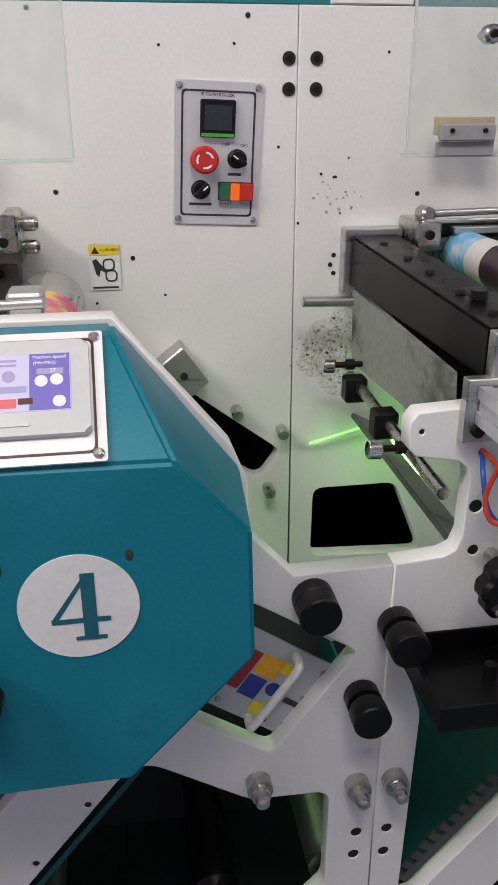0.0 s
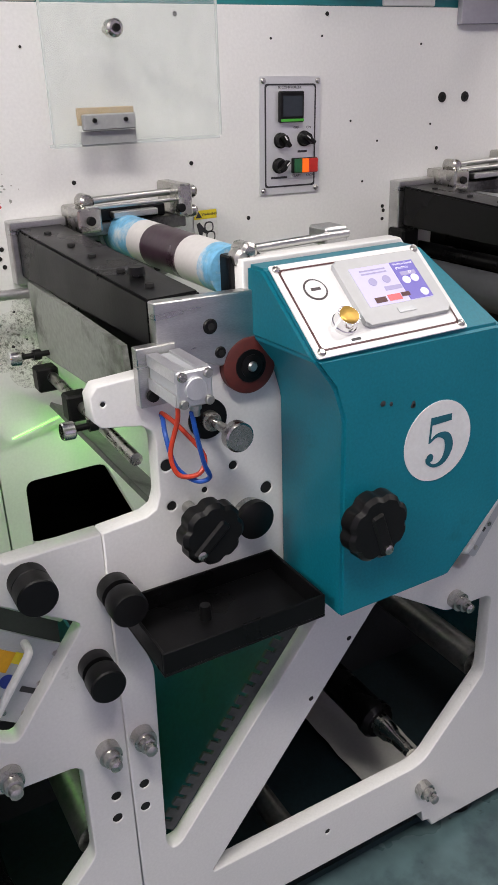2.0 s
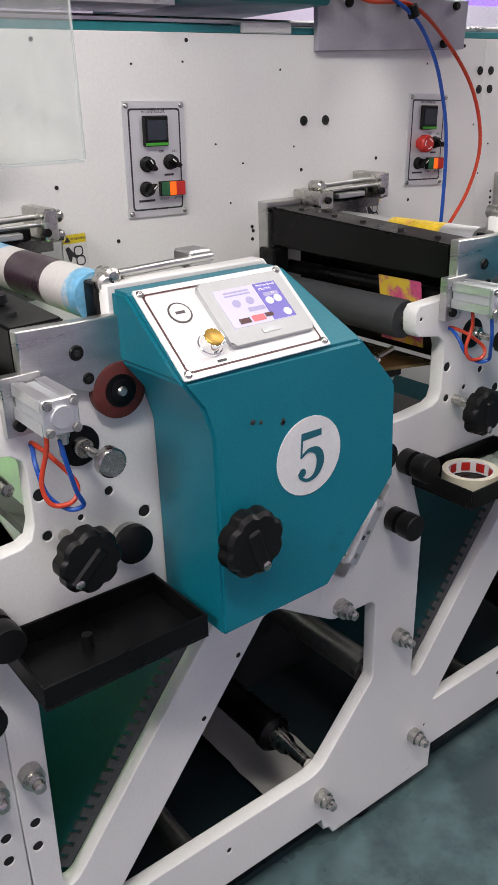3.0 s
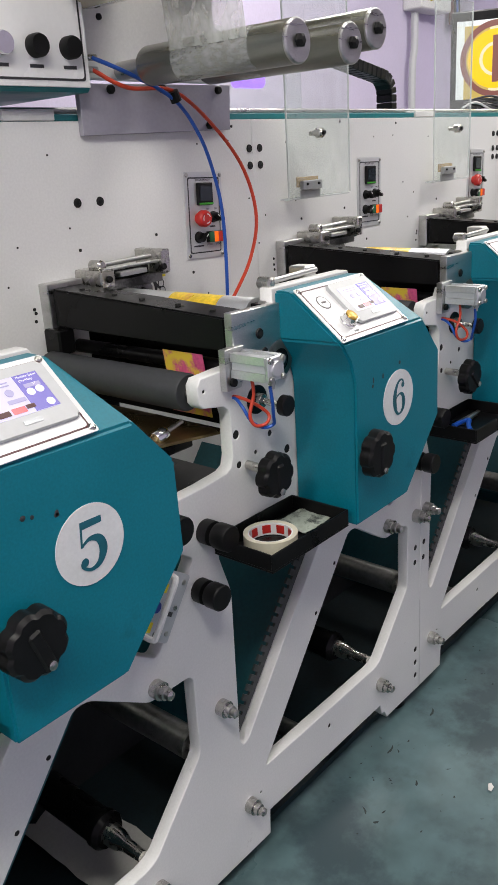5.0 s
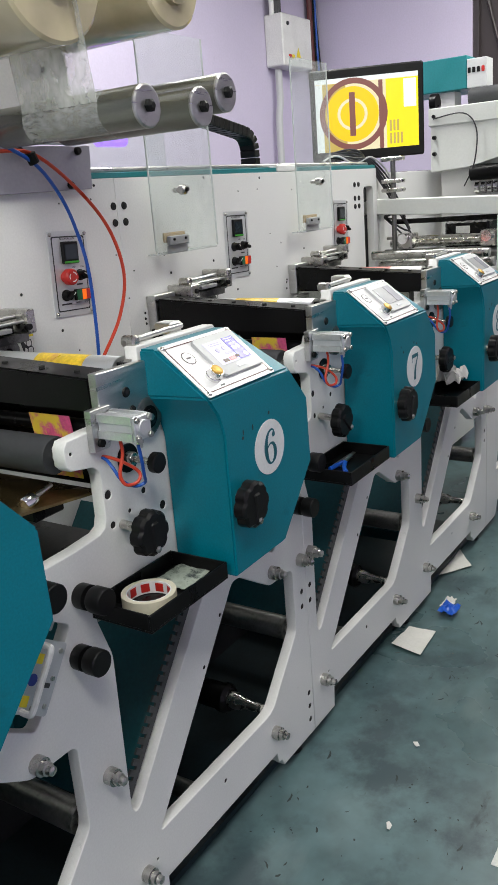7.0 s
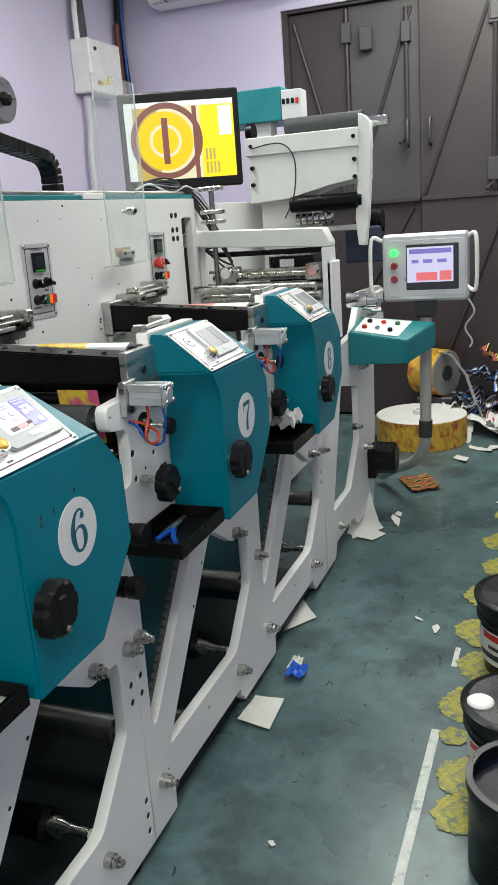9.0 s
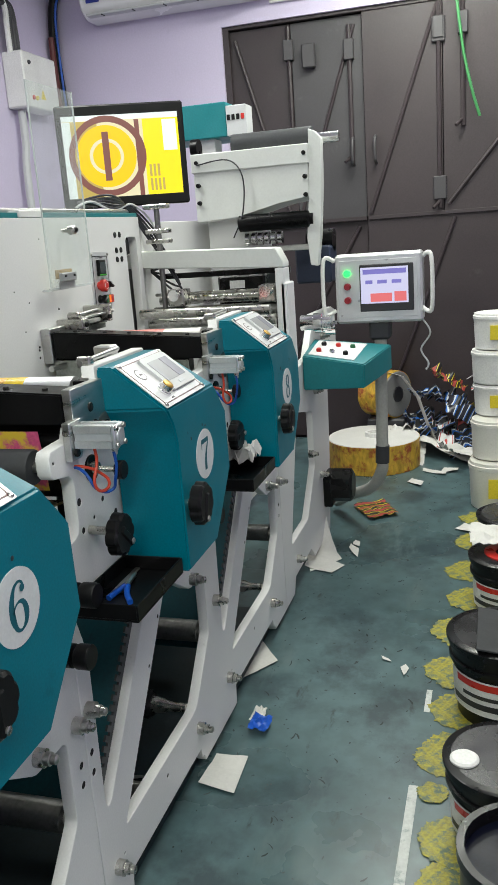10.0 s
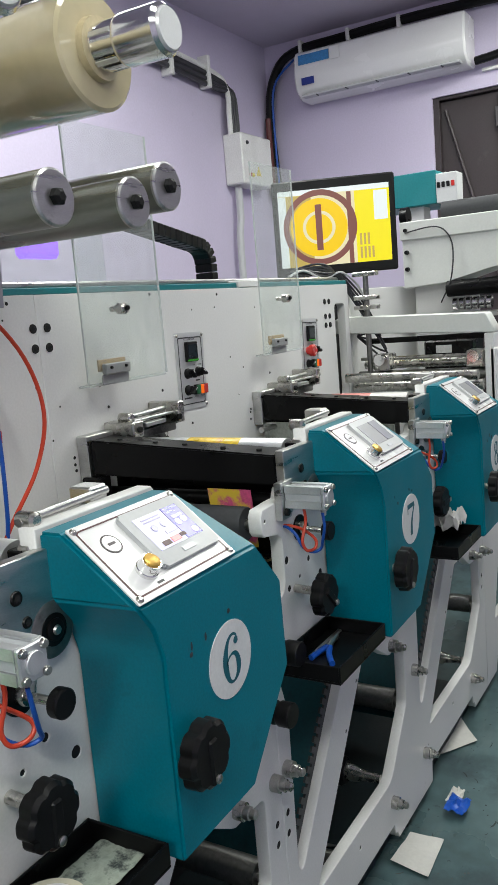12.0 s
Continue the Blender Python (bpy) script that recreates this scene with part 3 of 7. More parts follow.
def screen_picture(e, m, w, h, k):
    """The lit touch screen: two fields with round keys. Later stations get plain glare grey."""
    bez = part("screen", moved(pad(w, h, 0.001, 0.0008), m), LCD_L if k < 2 else LCD_G, e, "lit touch screen" if k < 2 else "touch screen greyed over by painted glare")
    # stations 7 and 8: glare on the glass painted as flat pale grey
    if k > 1:
        part("side_field", moved(pad(w * 0.36, h * 0.98, 0.0005, 0.0006, w * 0.315, 0), m @ Matrix.Translation((0, 0, 0.0009))), LCD_H, bez)
        return
    part("side_field", moved(pad(w * 0.36, h * 0.98, 0.0005, 0.0006, w * 0.315, 0), m @ Matrix.Translation((0, 0, 0.0009))), LCD_B, bez)
    for kx, ky in ((-0.27, 0.08), (-0.05, 0.1), (0.24, 0.0), (0.38, 0.02), (0.4, -0.36)):
        part("key", moved(lathe((w * kx, h * ky, 0.0015), (w * kx, h * ky, 0.0024), [(0, 0.0056), (1, 0.0056)], 20), m), LCD_W if kx > 0.1 else LCD_P, bez)
    for kx, ky, kw, kh, mm in ((-0.3, -0.38, 0.17, 0.13, MAROON), (-0.08, -0.37, 0.2, 0.15, LCD_R), (0.1, -0.34, 0.13, 0.1, MAROON), (-0.02, -0.13, 0.26, 0.1, LCD_P), (0.32, 0.17, 0.24, 0.1, LCD_P), (-0.18, 0.38, 0.4, 0.03, LCD_P), (-0.18, 0.3, 0.4, 0.03, LCD_P)):
        part("field", moved(pad(w * kw, h * kh, 0.0004, 0.0005, w * kx, h * ky, 0), m @ Matrix.Translation((0, 0, 0.0016))), mm, bez)


LCD_L = glow("screen_pale", (0.72, 0.68, 0.95), 0.75)
LCD_G = glow("screen_glare", (0.5, 0.5, 0.52), 0.35)
LCD_H = glow("screen_glare_side", (0.4, 0.4, 0.46), 0.35)
LCD_B = glow("screen_blue", (0.22, 0.19, 0.58), 0.8)
LCD_W = glow("screen_white", (0.85, 0.83, 1.0), 0.9)
LCD_P = glow("screen_violet", (0.5, 0.46, 0.74), 0.65)
LCD_R = glow("screen_red", (0.9, 0.2, 0.22), 0.7)
BADGE = mat("badge_dark", (0.05, 0.035, 0.04), 0.4)
CHROME = mat("chrome", (0.8, 0.8, 0.8), 0.16, 1.0, vary=0.05)


def cover(k):
    """The teal cover of one print station with its control panel."""
    e = empty("station_cover", k * P, 0, 0, f"teal enamelled cover of print station {k + 5} with sloped control panel", "machine cover", "print station covers")
    yb, yf, yt = -0.004, -0.142, -0.036
    bm = bmesh.new()
    V = lambda x, y, z: bm.verts.new((x, y, z))
    A, B, C, D = V(-0.188, yf, 1.098), V(0.092, yf, 1.094), V(0.159, yf, 1.020), V(0.162, yf, 0.880)
    E_, G, Hh, I = V(0.036, yf, 0.744), V(-0.147, yf, 0.742), V(-0.147, yf, 1.02), V(-0.16, yf, 1.06)
    a0, t1, t2 = V(-0.190, yb, 1.095), V(-0.190, yt, 1.182), V(0.045, yt, 1.182)
    t1b, t2b = V(-0.190, yb, 1.182), V(0.045, yb, 1.182)
    c, d, e_, g, hh, i_ = V(0.168, yb, 1.020), V(0.168, yb, 0.880), V(0.038, yb, 0.744), V(-0.147, yb, 0.742), V(-0.147, yb, 1.01), V(-0.16, yb, 1.055)
    for f in ((A, B, C, D, E_, G, Hh, I), (t1, t2, B, A), (t1b, t2b, t2, t1), (t2, t2b, c), (t2, c, C, B), (C, c, d, D), (D, d, e_, E_), (E_, e_, g, G), (G, g, hh, Hh), (Hh, hh, i_, I), (I, i_, a0, A), (A, a0, t1b, t1)):
        bm.faces.new(f)
    bmesh.ops.recalc_face_normals(bm, faces=bm.faces)
    hard = [q for q in bm.edges if len(q.link_faces) == 2 and q.calc_face_angle() > 0.2]
    bmesh.ops.bevel(bm, geom=hard, offset=0.004, segments=2, affect="EDGES")
    part("shell", bm, TEAL, e)
    # sloped panel: local x right, y up the slope, z out of it
    M = Matrix.Translation((-0.0735, (yf + yt) / 2 - 0.001, 1.1395 + 0.0014)) @ Matrix.Rotation(SLOPE, 4, "X")
    pl = part("panel_plate", moved(pad(0.219, 0.134, 0.002, 0.002), M), WHITEP, e, "glossy white control panel plate")
    part("border_line", moved(rim(0.203, 0.118, 0.006, 0.0024), M @ Matrix.Translation((0, 0, 0.002))), MAROON, pl)
    for sx in (-1, 1):
        for sy in (-1, 1):
            part("panel_screw", moved(lathe((sx * 0.102, sy * 0.06, 0.002), (sx * 0.102, sy * 0.06, 0.0055), [(0, 0.005), (0.5, 0.005), (1, 0.003)], 14), M), BOLT, pl)
    hm = part("touch_panel", moved(pad(0.128, 0.096, 0.006, 0.007, 0.033, 0.006, 0.0025), M @ Matrix.Translation((0, 0, 0.002))), GREYP, e, "grey plastic touch panel bezel")
    screen_picture(hm, M @ Matrix.Translation((0.033, 0.010, 0.009)), 0.095, 0.058, k)
    part("name_plate", moved(pad(0.026, 0.007, 0.001, 0.0008, 0.033, -0.03, 0), M @ Matrix.Translation((0, 0, 0.0092))), PANEL, hm)
    bd = part("badge", moved(lathe((-0.066, 0.024, 0.002), (-0.066, 0.024, 0.0026), [(0, 0.0155), (1, 0.0155)], 36), M), BADGE, pl)
    part("badge_field", moved(lathe((-0.066, 0.024, 0.0026), (-0.066, 0.024, 0.0031), [(0, 0.0132), (1, 0.0132)], 36), M), WHITEP, pl)
    part("badge_bar", moved(pad(0.013, 0.004, 0.0005, 0.0004, -0.066, 0.024, 0), M @ Matrix.Translation((0, 0, 0.0031))), BADGE, pl)
    pb = part("push_button", moved(lathe((-0.056, -0.03, 0.002), (-0.056, -0.03, 0.02), [(0, 0.0155), (0.25, 0.0155), (0.3, 0.0145), (1, 0.0135)], 28), M), CHROME, e, "chrome push button with amber cap")
    part("cap", moved(lathe((-0.056, -0.03, 0.02), (-0.056, -0.03, 0.0225), [(0, 0.0115), (0.6, 0.0115), (1, 0.0095)], 28), M), BRASS, pb)
    part("button_legend", moved(pad(0.013, 0.0035, 0.0005, 0.0004, -0.05, -0.052, 0), M @ Matrix.Translation((0, 0, 0.002))), DARK, pl)
    nd = part("number_disc", lathe((0, yf - 0.001, 0.957), (0, yf, 0.957), [(0, 0.0545), (1, 0.0545)], 56), DISCW, e, "round white number sticker")
    part("numeral", moved(numeral(k + 5), Matrix.Translation((0.002, yf - 0.0013, 0.957)) @ OUT @ Matrix.Scale(0.071, 4)), TEALN, nd, smooth=False)
    hand_knob(e, (-0.118, yf - 0.014, 0.884), 0.0455, 0.014, -1.25 - 0.3 * k)
    if k < 2:
        words("Machine Speed", 0.0048, M @ Matrix.Translation((0.063, 0.0345, 0.0112)), LCD_W, hm, "screen_text", 0.0001)
        words("(Mtr/Min):", 0.0048, M @ Matrix.Translation((0.059, 0.0285, 0.0112)), LCD_W, hm, "screen_text", 0.0001)
        words("37", 0.0052, M @ Matrix.Translation((0.066, 0.0200, 0.0118)), LCD_W, hm, "screen_text", 0.0001)
    for q in range(4):
        part("paint_chip", moved(lathe((0, 0, 0), (0, 0, 0.0006), [(0, 0.004), (1, 0.003)], 7), Matrix.Translation((-0.09 + 0.05 * q * random.random(), yf - 0.0002, 1.0 + 0.04 * random.random())) @ OUT @ Matrix.Diagonal((random.uniform(0.3, 1.2), random.uniform(0.6, 1.7), 1, 1))), DARK, e)
    return e


WHITEP = mat("white_gloss_panel", (0.78, 0.78, 0.78), 0.2, vary=0.02, scale=6, bump=0.01)
DISCW = mat("white_sticker", (0.66, 0.67, 0.68), 0.4, vary=0.06, scale=20, fine=200, dirt=(0.35, 0.36, 0.36), dirt_at=0.68, dirt_scale=30)
TEALN = mat("teal_print", (0.006, 0.10, 0.14), 0.45)
for k in range(-1, 4):
    cover(k)


def ir_panel(x, z, stop, lean=0.0):
    e = empty("heater_control_panel", x, WY, z, "grey heater control panel with display" + (" and red emergency stop button" if stop else " and three black rotary switches"), "control panel", "wall control panels")
    M = OUT @ Matrix.Rotation(-lean, 4, "Z") @ Matrix.Diagonal((0.985, 0.925, 1, 1))
    pl = part("plate", moved(pad(0.128, 0.212, 0.003, 0.003), M), SILVER, e)
    part("border_line", moved(rim(0.108, 0.186, 0.006, 0.003), M @ Matrix.Translation((0, 0, 0.003))), DARK, e)
    for sx in (-1, 1):
        for sy in (-1, 1):
            part("screw", moved(lathe((sx * 0.057, sy * 0.098, 0.003), (sx * 0.057, sy * 0.098, 0.007), [(0, 0.005), (0.5, 0.005), (1, 0.003)], 14), M), BOLT, e)
    pid = part("temperature_display", moved(box(-0.027, 0.024, 0.025, 0.08, 0.003, 0.012, 0.002), M), BLACKP, e, "black temperature controller display")
    part("glass", moved(pad(0.04, 0.036, 0.001, 0.0008, -0.0015, 0.054, 0), M @ Matrix.Translation((0, 0, 0.0125))), DISPG, pid)
    part("green_edge", moved(pad(0.048, 0.005, 0.001, 0.0008, -0.0015, 0.029, 0), M @ Matrix.Translation((0, 0, 0.0122))), LEAFG, pid)

    def selector(sx, sy, turn):
        s = part("selector_switch", moved(lathe((sx, sy, 0.003), (sx, sy, 0.016), [(0, 0.0145), (0.2, 0.0145), (0.3, 0.0125), (1, 0.0115)], 20), M), BLACKP, e, "black rotary selector switch")
        q = M @ Matrix.Translation((sx, sy, 0.016)) @ Matrix.Rotation(turn, 4, "Z")
        part("lever", moved(box(-0.004, 0.004, -0.013, 0.013, 0, 0.012, 0.0015), q), BLACKP, s)
        part("mark", moved(box(-0.001, 0.001, 0.002, 0.011, 0.0119, 0.0126, 0), q), PAPERW, s)

    selector(0.029, -0.005, 0.95)
    selector(-0.024, -0.053, -0.8)
    if stop:
        es = part("emergency_stop", moved(lathe((-0.021, -0.007, 0.003), (-0.021, -0.007, 0.03), [(0, 0.014), (0.35, 0.014), (0.4, 0.0205), (0.85, 0.0205), (1, 0.017)], 28), M), RED, e, "red mushroom emergency stop button")
        for a in (0, 1, 2):
            q = M @ Matrix.Translation((-0.021, -0.007, 0.0301)) @ Matrix.Rotation(a * 2.094, 4, "Z")
            bm = bmesh.new()
            for j in range(4):
                t0, t1 = 0.3 + j * 0.3, 0.3 + (j + 1) * 0.3
                vs = [bm.verts.new((r * math.cos(t), r * math.sin(t), 0.0004)) for r, t in ((0.010, t0), (0.013, t0), (0.013, t1), (0.010, t1))]
                bm.faces.new(vs)
            part("arrow", moved(bm, q), PAPERW, es)
    else:
        selector(-0.021, -0.007, 0.6)
    sw = part("switch_block", moved(box(0.002, 0.054, -0.068, -0.04, 0.003, 0.012, 0.001), M), BLACKP, e, "green and red start-stop switch with amber lamp")
    part("start_key", moved(box(0.003, 0.019, -0.067, -0.041, 0.012, 0.016, 0.001), M), GREEN, sw)
    part("lamp", moved(box(0.0195, 0.033, -0.067, -0.041, 0.012, 0.0165, 0.001), M), AMBER, sw)
    part("stop_key", moved(box(0.0335, 0.053, -0.067, -0.041, 0.012, 0.016, 0.001), M), RED, sw)
    for t, tx, ty in (("IR CONTROLLER", -0.002, 0.0865), ("OFF", 0.012, 0.015), ("ON", 0.039, 0.015), ("START", 0.014, -0.0735), ("STOP", 0.043, -0.0735)):
        words(t, 0.0065, M @ Matrix.Translation((tx, ty, 0.0034)), DARK, e, "legend", 0.0001)
    for tx, ty, tw in ((0.026, -0.0285, 0.02), (-0.024, -0.075, 0.034)):
        part("legend_bar", moved(pad(tw, 0.004, 0.0004, 0.0004, tx, ty, 0), M @ Matrix.Translation((0, 0, 0.003))), DARK, e)
    return e


DISPG = mat("dark_display", (0.02, 0.028, 0.035), 0.15, bump=0)
LEAFG = mat("bright_green_print", (0.05, 0.35, 0.03), 0.4)
AMBER = glow("amber_lamp", (1.0, 0.16, 0.01), 0.75)
for x, z, stop, lean in ((-0.547, 1.303, True, 0.045), (0.167, 1.29, False, 0.022), (0.888, 1.286, True, 0.04), (1.607, 1.291, False, 0.02), (2.312, 1.292, True, 0.03)):
    ir_panel(x, z, stop, lean)


def warning_sign(x, z):
    e = empty("warning_sticker", x, WY - 0.001, z, "white and yellow pinch-point warning sticker on the wall", "sticker", "warning stickers")
    part("base", moved(pad(0.046, 0.068, 0.001, 0.0006), OUT), PAPERW, e)
    part("yellow_band", moved(pad(0.044, 0.015, 0.0005, 0.0005, 0, 0.0255, 0), OUT @ Matrix.Translation((0, 0, 0.0006))), YELLOW, e)
    t = OUT @ Matrix.Translation((-0.013, 0.0255, 0.0012))
    part("triangle", moved(prism([(-0.006, -0.005), (0.006, -0.005), (0, 0.0055)], "z", 0, 0.0003), t), DARK, e)
    words("WARNING", 0.0062, OUT @ Matrix.Translation((0.008, 0.0255, 0.0013)), DARK, e, "lettering", 0.0001)
    for cx, cz in ((0.006, 0.004), (0.009, -0.0125)):
        m = OUT @ Matrix.Translation((cx, cz, 0.0008))
        part("roller_sign", moved(rim(0.018, 0.018, 0.0088, 0.0022, 6), m), DARK, e)
    part("arm_sign", moved(prism([(-0.018, 0.010), (-0.012, 0.013), (-0.001, -0.001), (0.004, -0.003), (0.0, -0.008), (-0.006, -0.004), (-0.009, -0.014), (-0.013, -0.010)], "z", 0, 0.0003), OUT @ Matrix.Translation((0, 0, 0.001))), DARK, e)
    part("text_bar", moved(pad(0.038, 0.003, 0.0003, 0.0003, 0, -0.03, 0), OUT @ Matrix.Translation((0, 0, 0.0008))), DARK, e)


for x in (-0.719, -0.01, 0.722, 1.465, 2.22):
    warning_sign(x, 1.146)


STEELD = mat("dull_dark_steel", (0.22, 0.22, 0.21), 0.38, 0.9, vary=0.2, scale=12, dirt=(0.05, 0.05, 0.05), dirt_at=0.55, dirt_scale=10)


# ---------------------------------------------------------------- what stands between the frames of each station
BLOT = mat("ink_black_board", (0.30, 0.32, 0.29), 0.5, 0.2, vary=0.18, scale=5, dirt=(0.1, 0.11, 0.09), dirt_at=0.55, dirt_scale=8)
BLUEW = mat("blue_white_print", (0.16, 0.45, 0.68), 0.4, vary=0.25, scale=14, dirt=(0.62, 0.68, 0.7), dirt_at=0.52, dirt_scale=18)
WHITEW = mat("white_web", (0.66, 0.64, 0.62), 0.4, vary=0.05)
DARKW = mat("dark_plum_print", (0.045, 0.025, 0.035), 0.35, vary=0.3, scale=16, dirt=(0.2, 0.13, 0.15), dirt_at=0.58, dirt_scale=22)
PINKW = mat("pink_print", (0.62, 0.10, 0.24), 0.4, vary=0.2, scale=30, dirt=(0.75, 0.55, 0.06), dirt_at=0.46, dirt_scale=24)
LABELW = mat("yellow_label_print", (0.72, 0.5, 0.03), 0.35, vary=0.3, scale=22, dirt=(0.6, 0.14, 0.12), dirt_at=0.55, dirt_scale=16)
REDW = mat("red_print", (0.6, 0.2, 0.18), 0.4, vary=0.1)
BROWNR = mat("rust_red_rubber", (0.085, 0.014, 0.011), 0.55, vary=0.2, scale=30)
GOLD = mat("bronze_sheet", (0.26, 0.19, 0.09), 0.28, 0.85, vary=0.25, scale=4)


def beam(k):
    e = empty("doctor_beam", k * P, 0, 0, "black anodised crossbeam with a steel end plate between the press frames", "crossbeam", "station crossbeams")
    bm = bmesh.new()
    near = [(-0.318, 1.098), (-0.318, 1.156), (-0.25, 1.158), (-0.25, 1.098)]
    far = [(-0.349, 1.112), (-0.349, 1.187), (-0.276, 1.187), (-0.276, 1.112)]
    a = [bm.verts.new((x, 0.006, z)) for x, z in near]
    b = [bm.verts.new((x, WY - 0.031, z)) for x, z in far]
    bm.faces.new(a)
    bm.faces.new(b[::-1])
    for q in range(4):
        bm.faces.new((a[q], b[q], b[(q + 1) % 4], a[(q + 1) % 4]))
    bmesh.ops.bevel(bm, geom=bm.edges[:], offset=0.003, segments=2, affect="EDGES")
    part("beam", bm, BLACK, e)
    for f in (0.12, 0.3, 0.5, 0.66, 0.86):
        x, z = -0.29 - 0.03 * f, 1.1585 + 0.029 * f
        part("top_screw", lathe((x, f * 0.44, z - 0.002), (x, f * 0.44, z + 0.002), [(0, 0.0055), (1, 0.0055)], 12), HOLE, e)
    if k < 1:
        part("lifting_screw", lathe((-0.29, 0.1, 1.155), (-0.29, 0.1, 1.176), [(0, 0.007), (0.5, 0.007), (0.55, 0.011), (1, 0.010)], 16), BLACKP, e)
    part("wall_bracket", box(-0.358, -0.268, WY - 0.03, WY - 0.0005, 1.10, 1.197, 0.002), STEEL, e)
    blk = [(-0.318, 1.106), (-0.318, 1.156), (-0.184, 1.153), (-0.184, 1.08), (-0.235, 1.066), (-0.285, 1.085)]
    if k > 0:
        blk = [(-0.318, 1.062), (-0.318, 1.165), (-0.184, 1.162), (-0.184, 1.08), (-0.235, 1.058)]
    ep = part("end_plate", prism(blk, "y", -0.012, 0.006, 0.0015), STEEL, e, "bare steel end plate")
    for x, z, r in ((-0.248, 1.118, 0.0095), (-0.236, 1.084, 0.0075)):
        part("socket_bolt", lathe((x, -0.0145, z), (x, -0.008, z), [(0, r * 0.85), (0.3, r), (1, r)], 18), BLACKP, ep)
        part("socket", lathe((x, -0.0149, z), (x, -0.0144, z), [(0, r * 0.5), (1, r * 0.5)], 6), HOLE, ep)
    return e


def print_cylinder(k):
    looks = {-1: ("clear film and floral print", [(0, 0.5, BLUEW), (0.5, 0.72, PINKW), (0.72, 1, WHITEW)]),
             0: ("blue, white and dark plum print", [(0.0, 0.26, BLUEW), (0.26, 0.4, WHITEW), (0.4, 0.72, DARKW), (0.72, 0.9, WHITEW), (0.9, 1.0, BLUEW)]),
             1: ("yellow and pink label print", [(0, 0.45, ALU), (0.45, 0.8, LABELW), (0.8, 1, ALU)]),
             2: ("yellow and pink label print", [(0, 0.36, ALU), (0.36, 0.72, LABELW), (0.72, 1, ALU)]),
             3: ("white web with a red band", [(0, 0.35, WHITEW), (0.35, 0.7, REDW), (0.7, 1, WHITEW)])}[k]
    x, z, y0, y1 = -0.182, 1.164 if k < 1 else 1.134, 0.425, 0.05
    e = empty("print_cylinder", k * P, 0, 0, f"steel print cylinder wrapped with {looks[0]}", "roller", "print cylinders")
    part("bearer_ring", lathe((x, 0.446, z), (x, 0.425, z), [(0, 0.035), (0.3, 0.0375), (1, 0.0375)], 32), STEEL, e)
    part("journal", cyl((x, WY - 0.0, z), (x, 0.03, z), 0.011), STEEL, e)
    for f0, f1, mm in looks[1]:
        part("print_band", lathe((x, y0 + (y1 - y0) * f0, z), (x, y0 + (y1 - y0) * f1, z), [(0, 0.0315), (1, 0.0315)], 40), mm, e)
    part("end_clamp", box(x - 0.02, x + 0.025, 0.02, 0.046, z - 0.03, z + 0.025, 0.002), BLACK, e)
    part("rod_end", lathe((x - 0.004, 0.01, z + 0.022), (x - 0.004, 0.034, z + 0.022), [(0, 0.008), (0.15, 0.0125), (0.85, 0.0125), (1, 0.008)], 20), BOLT, e)
    return e


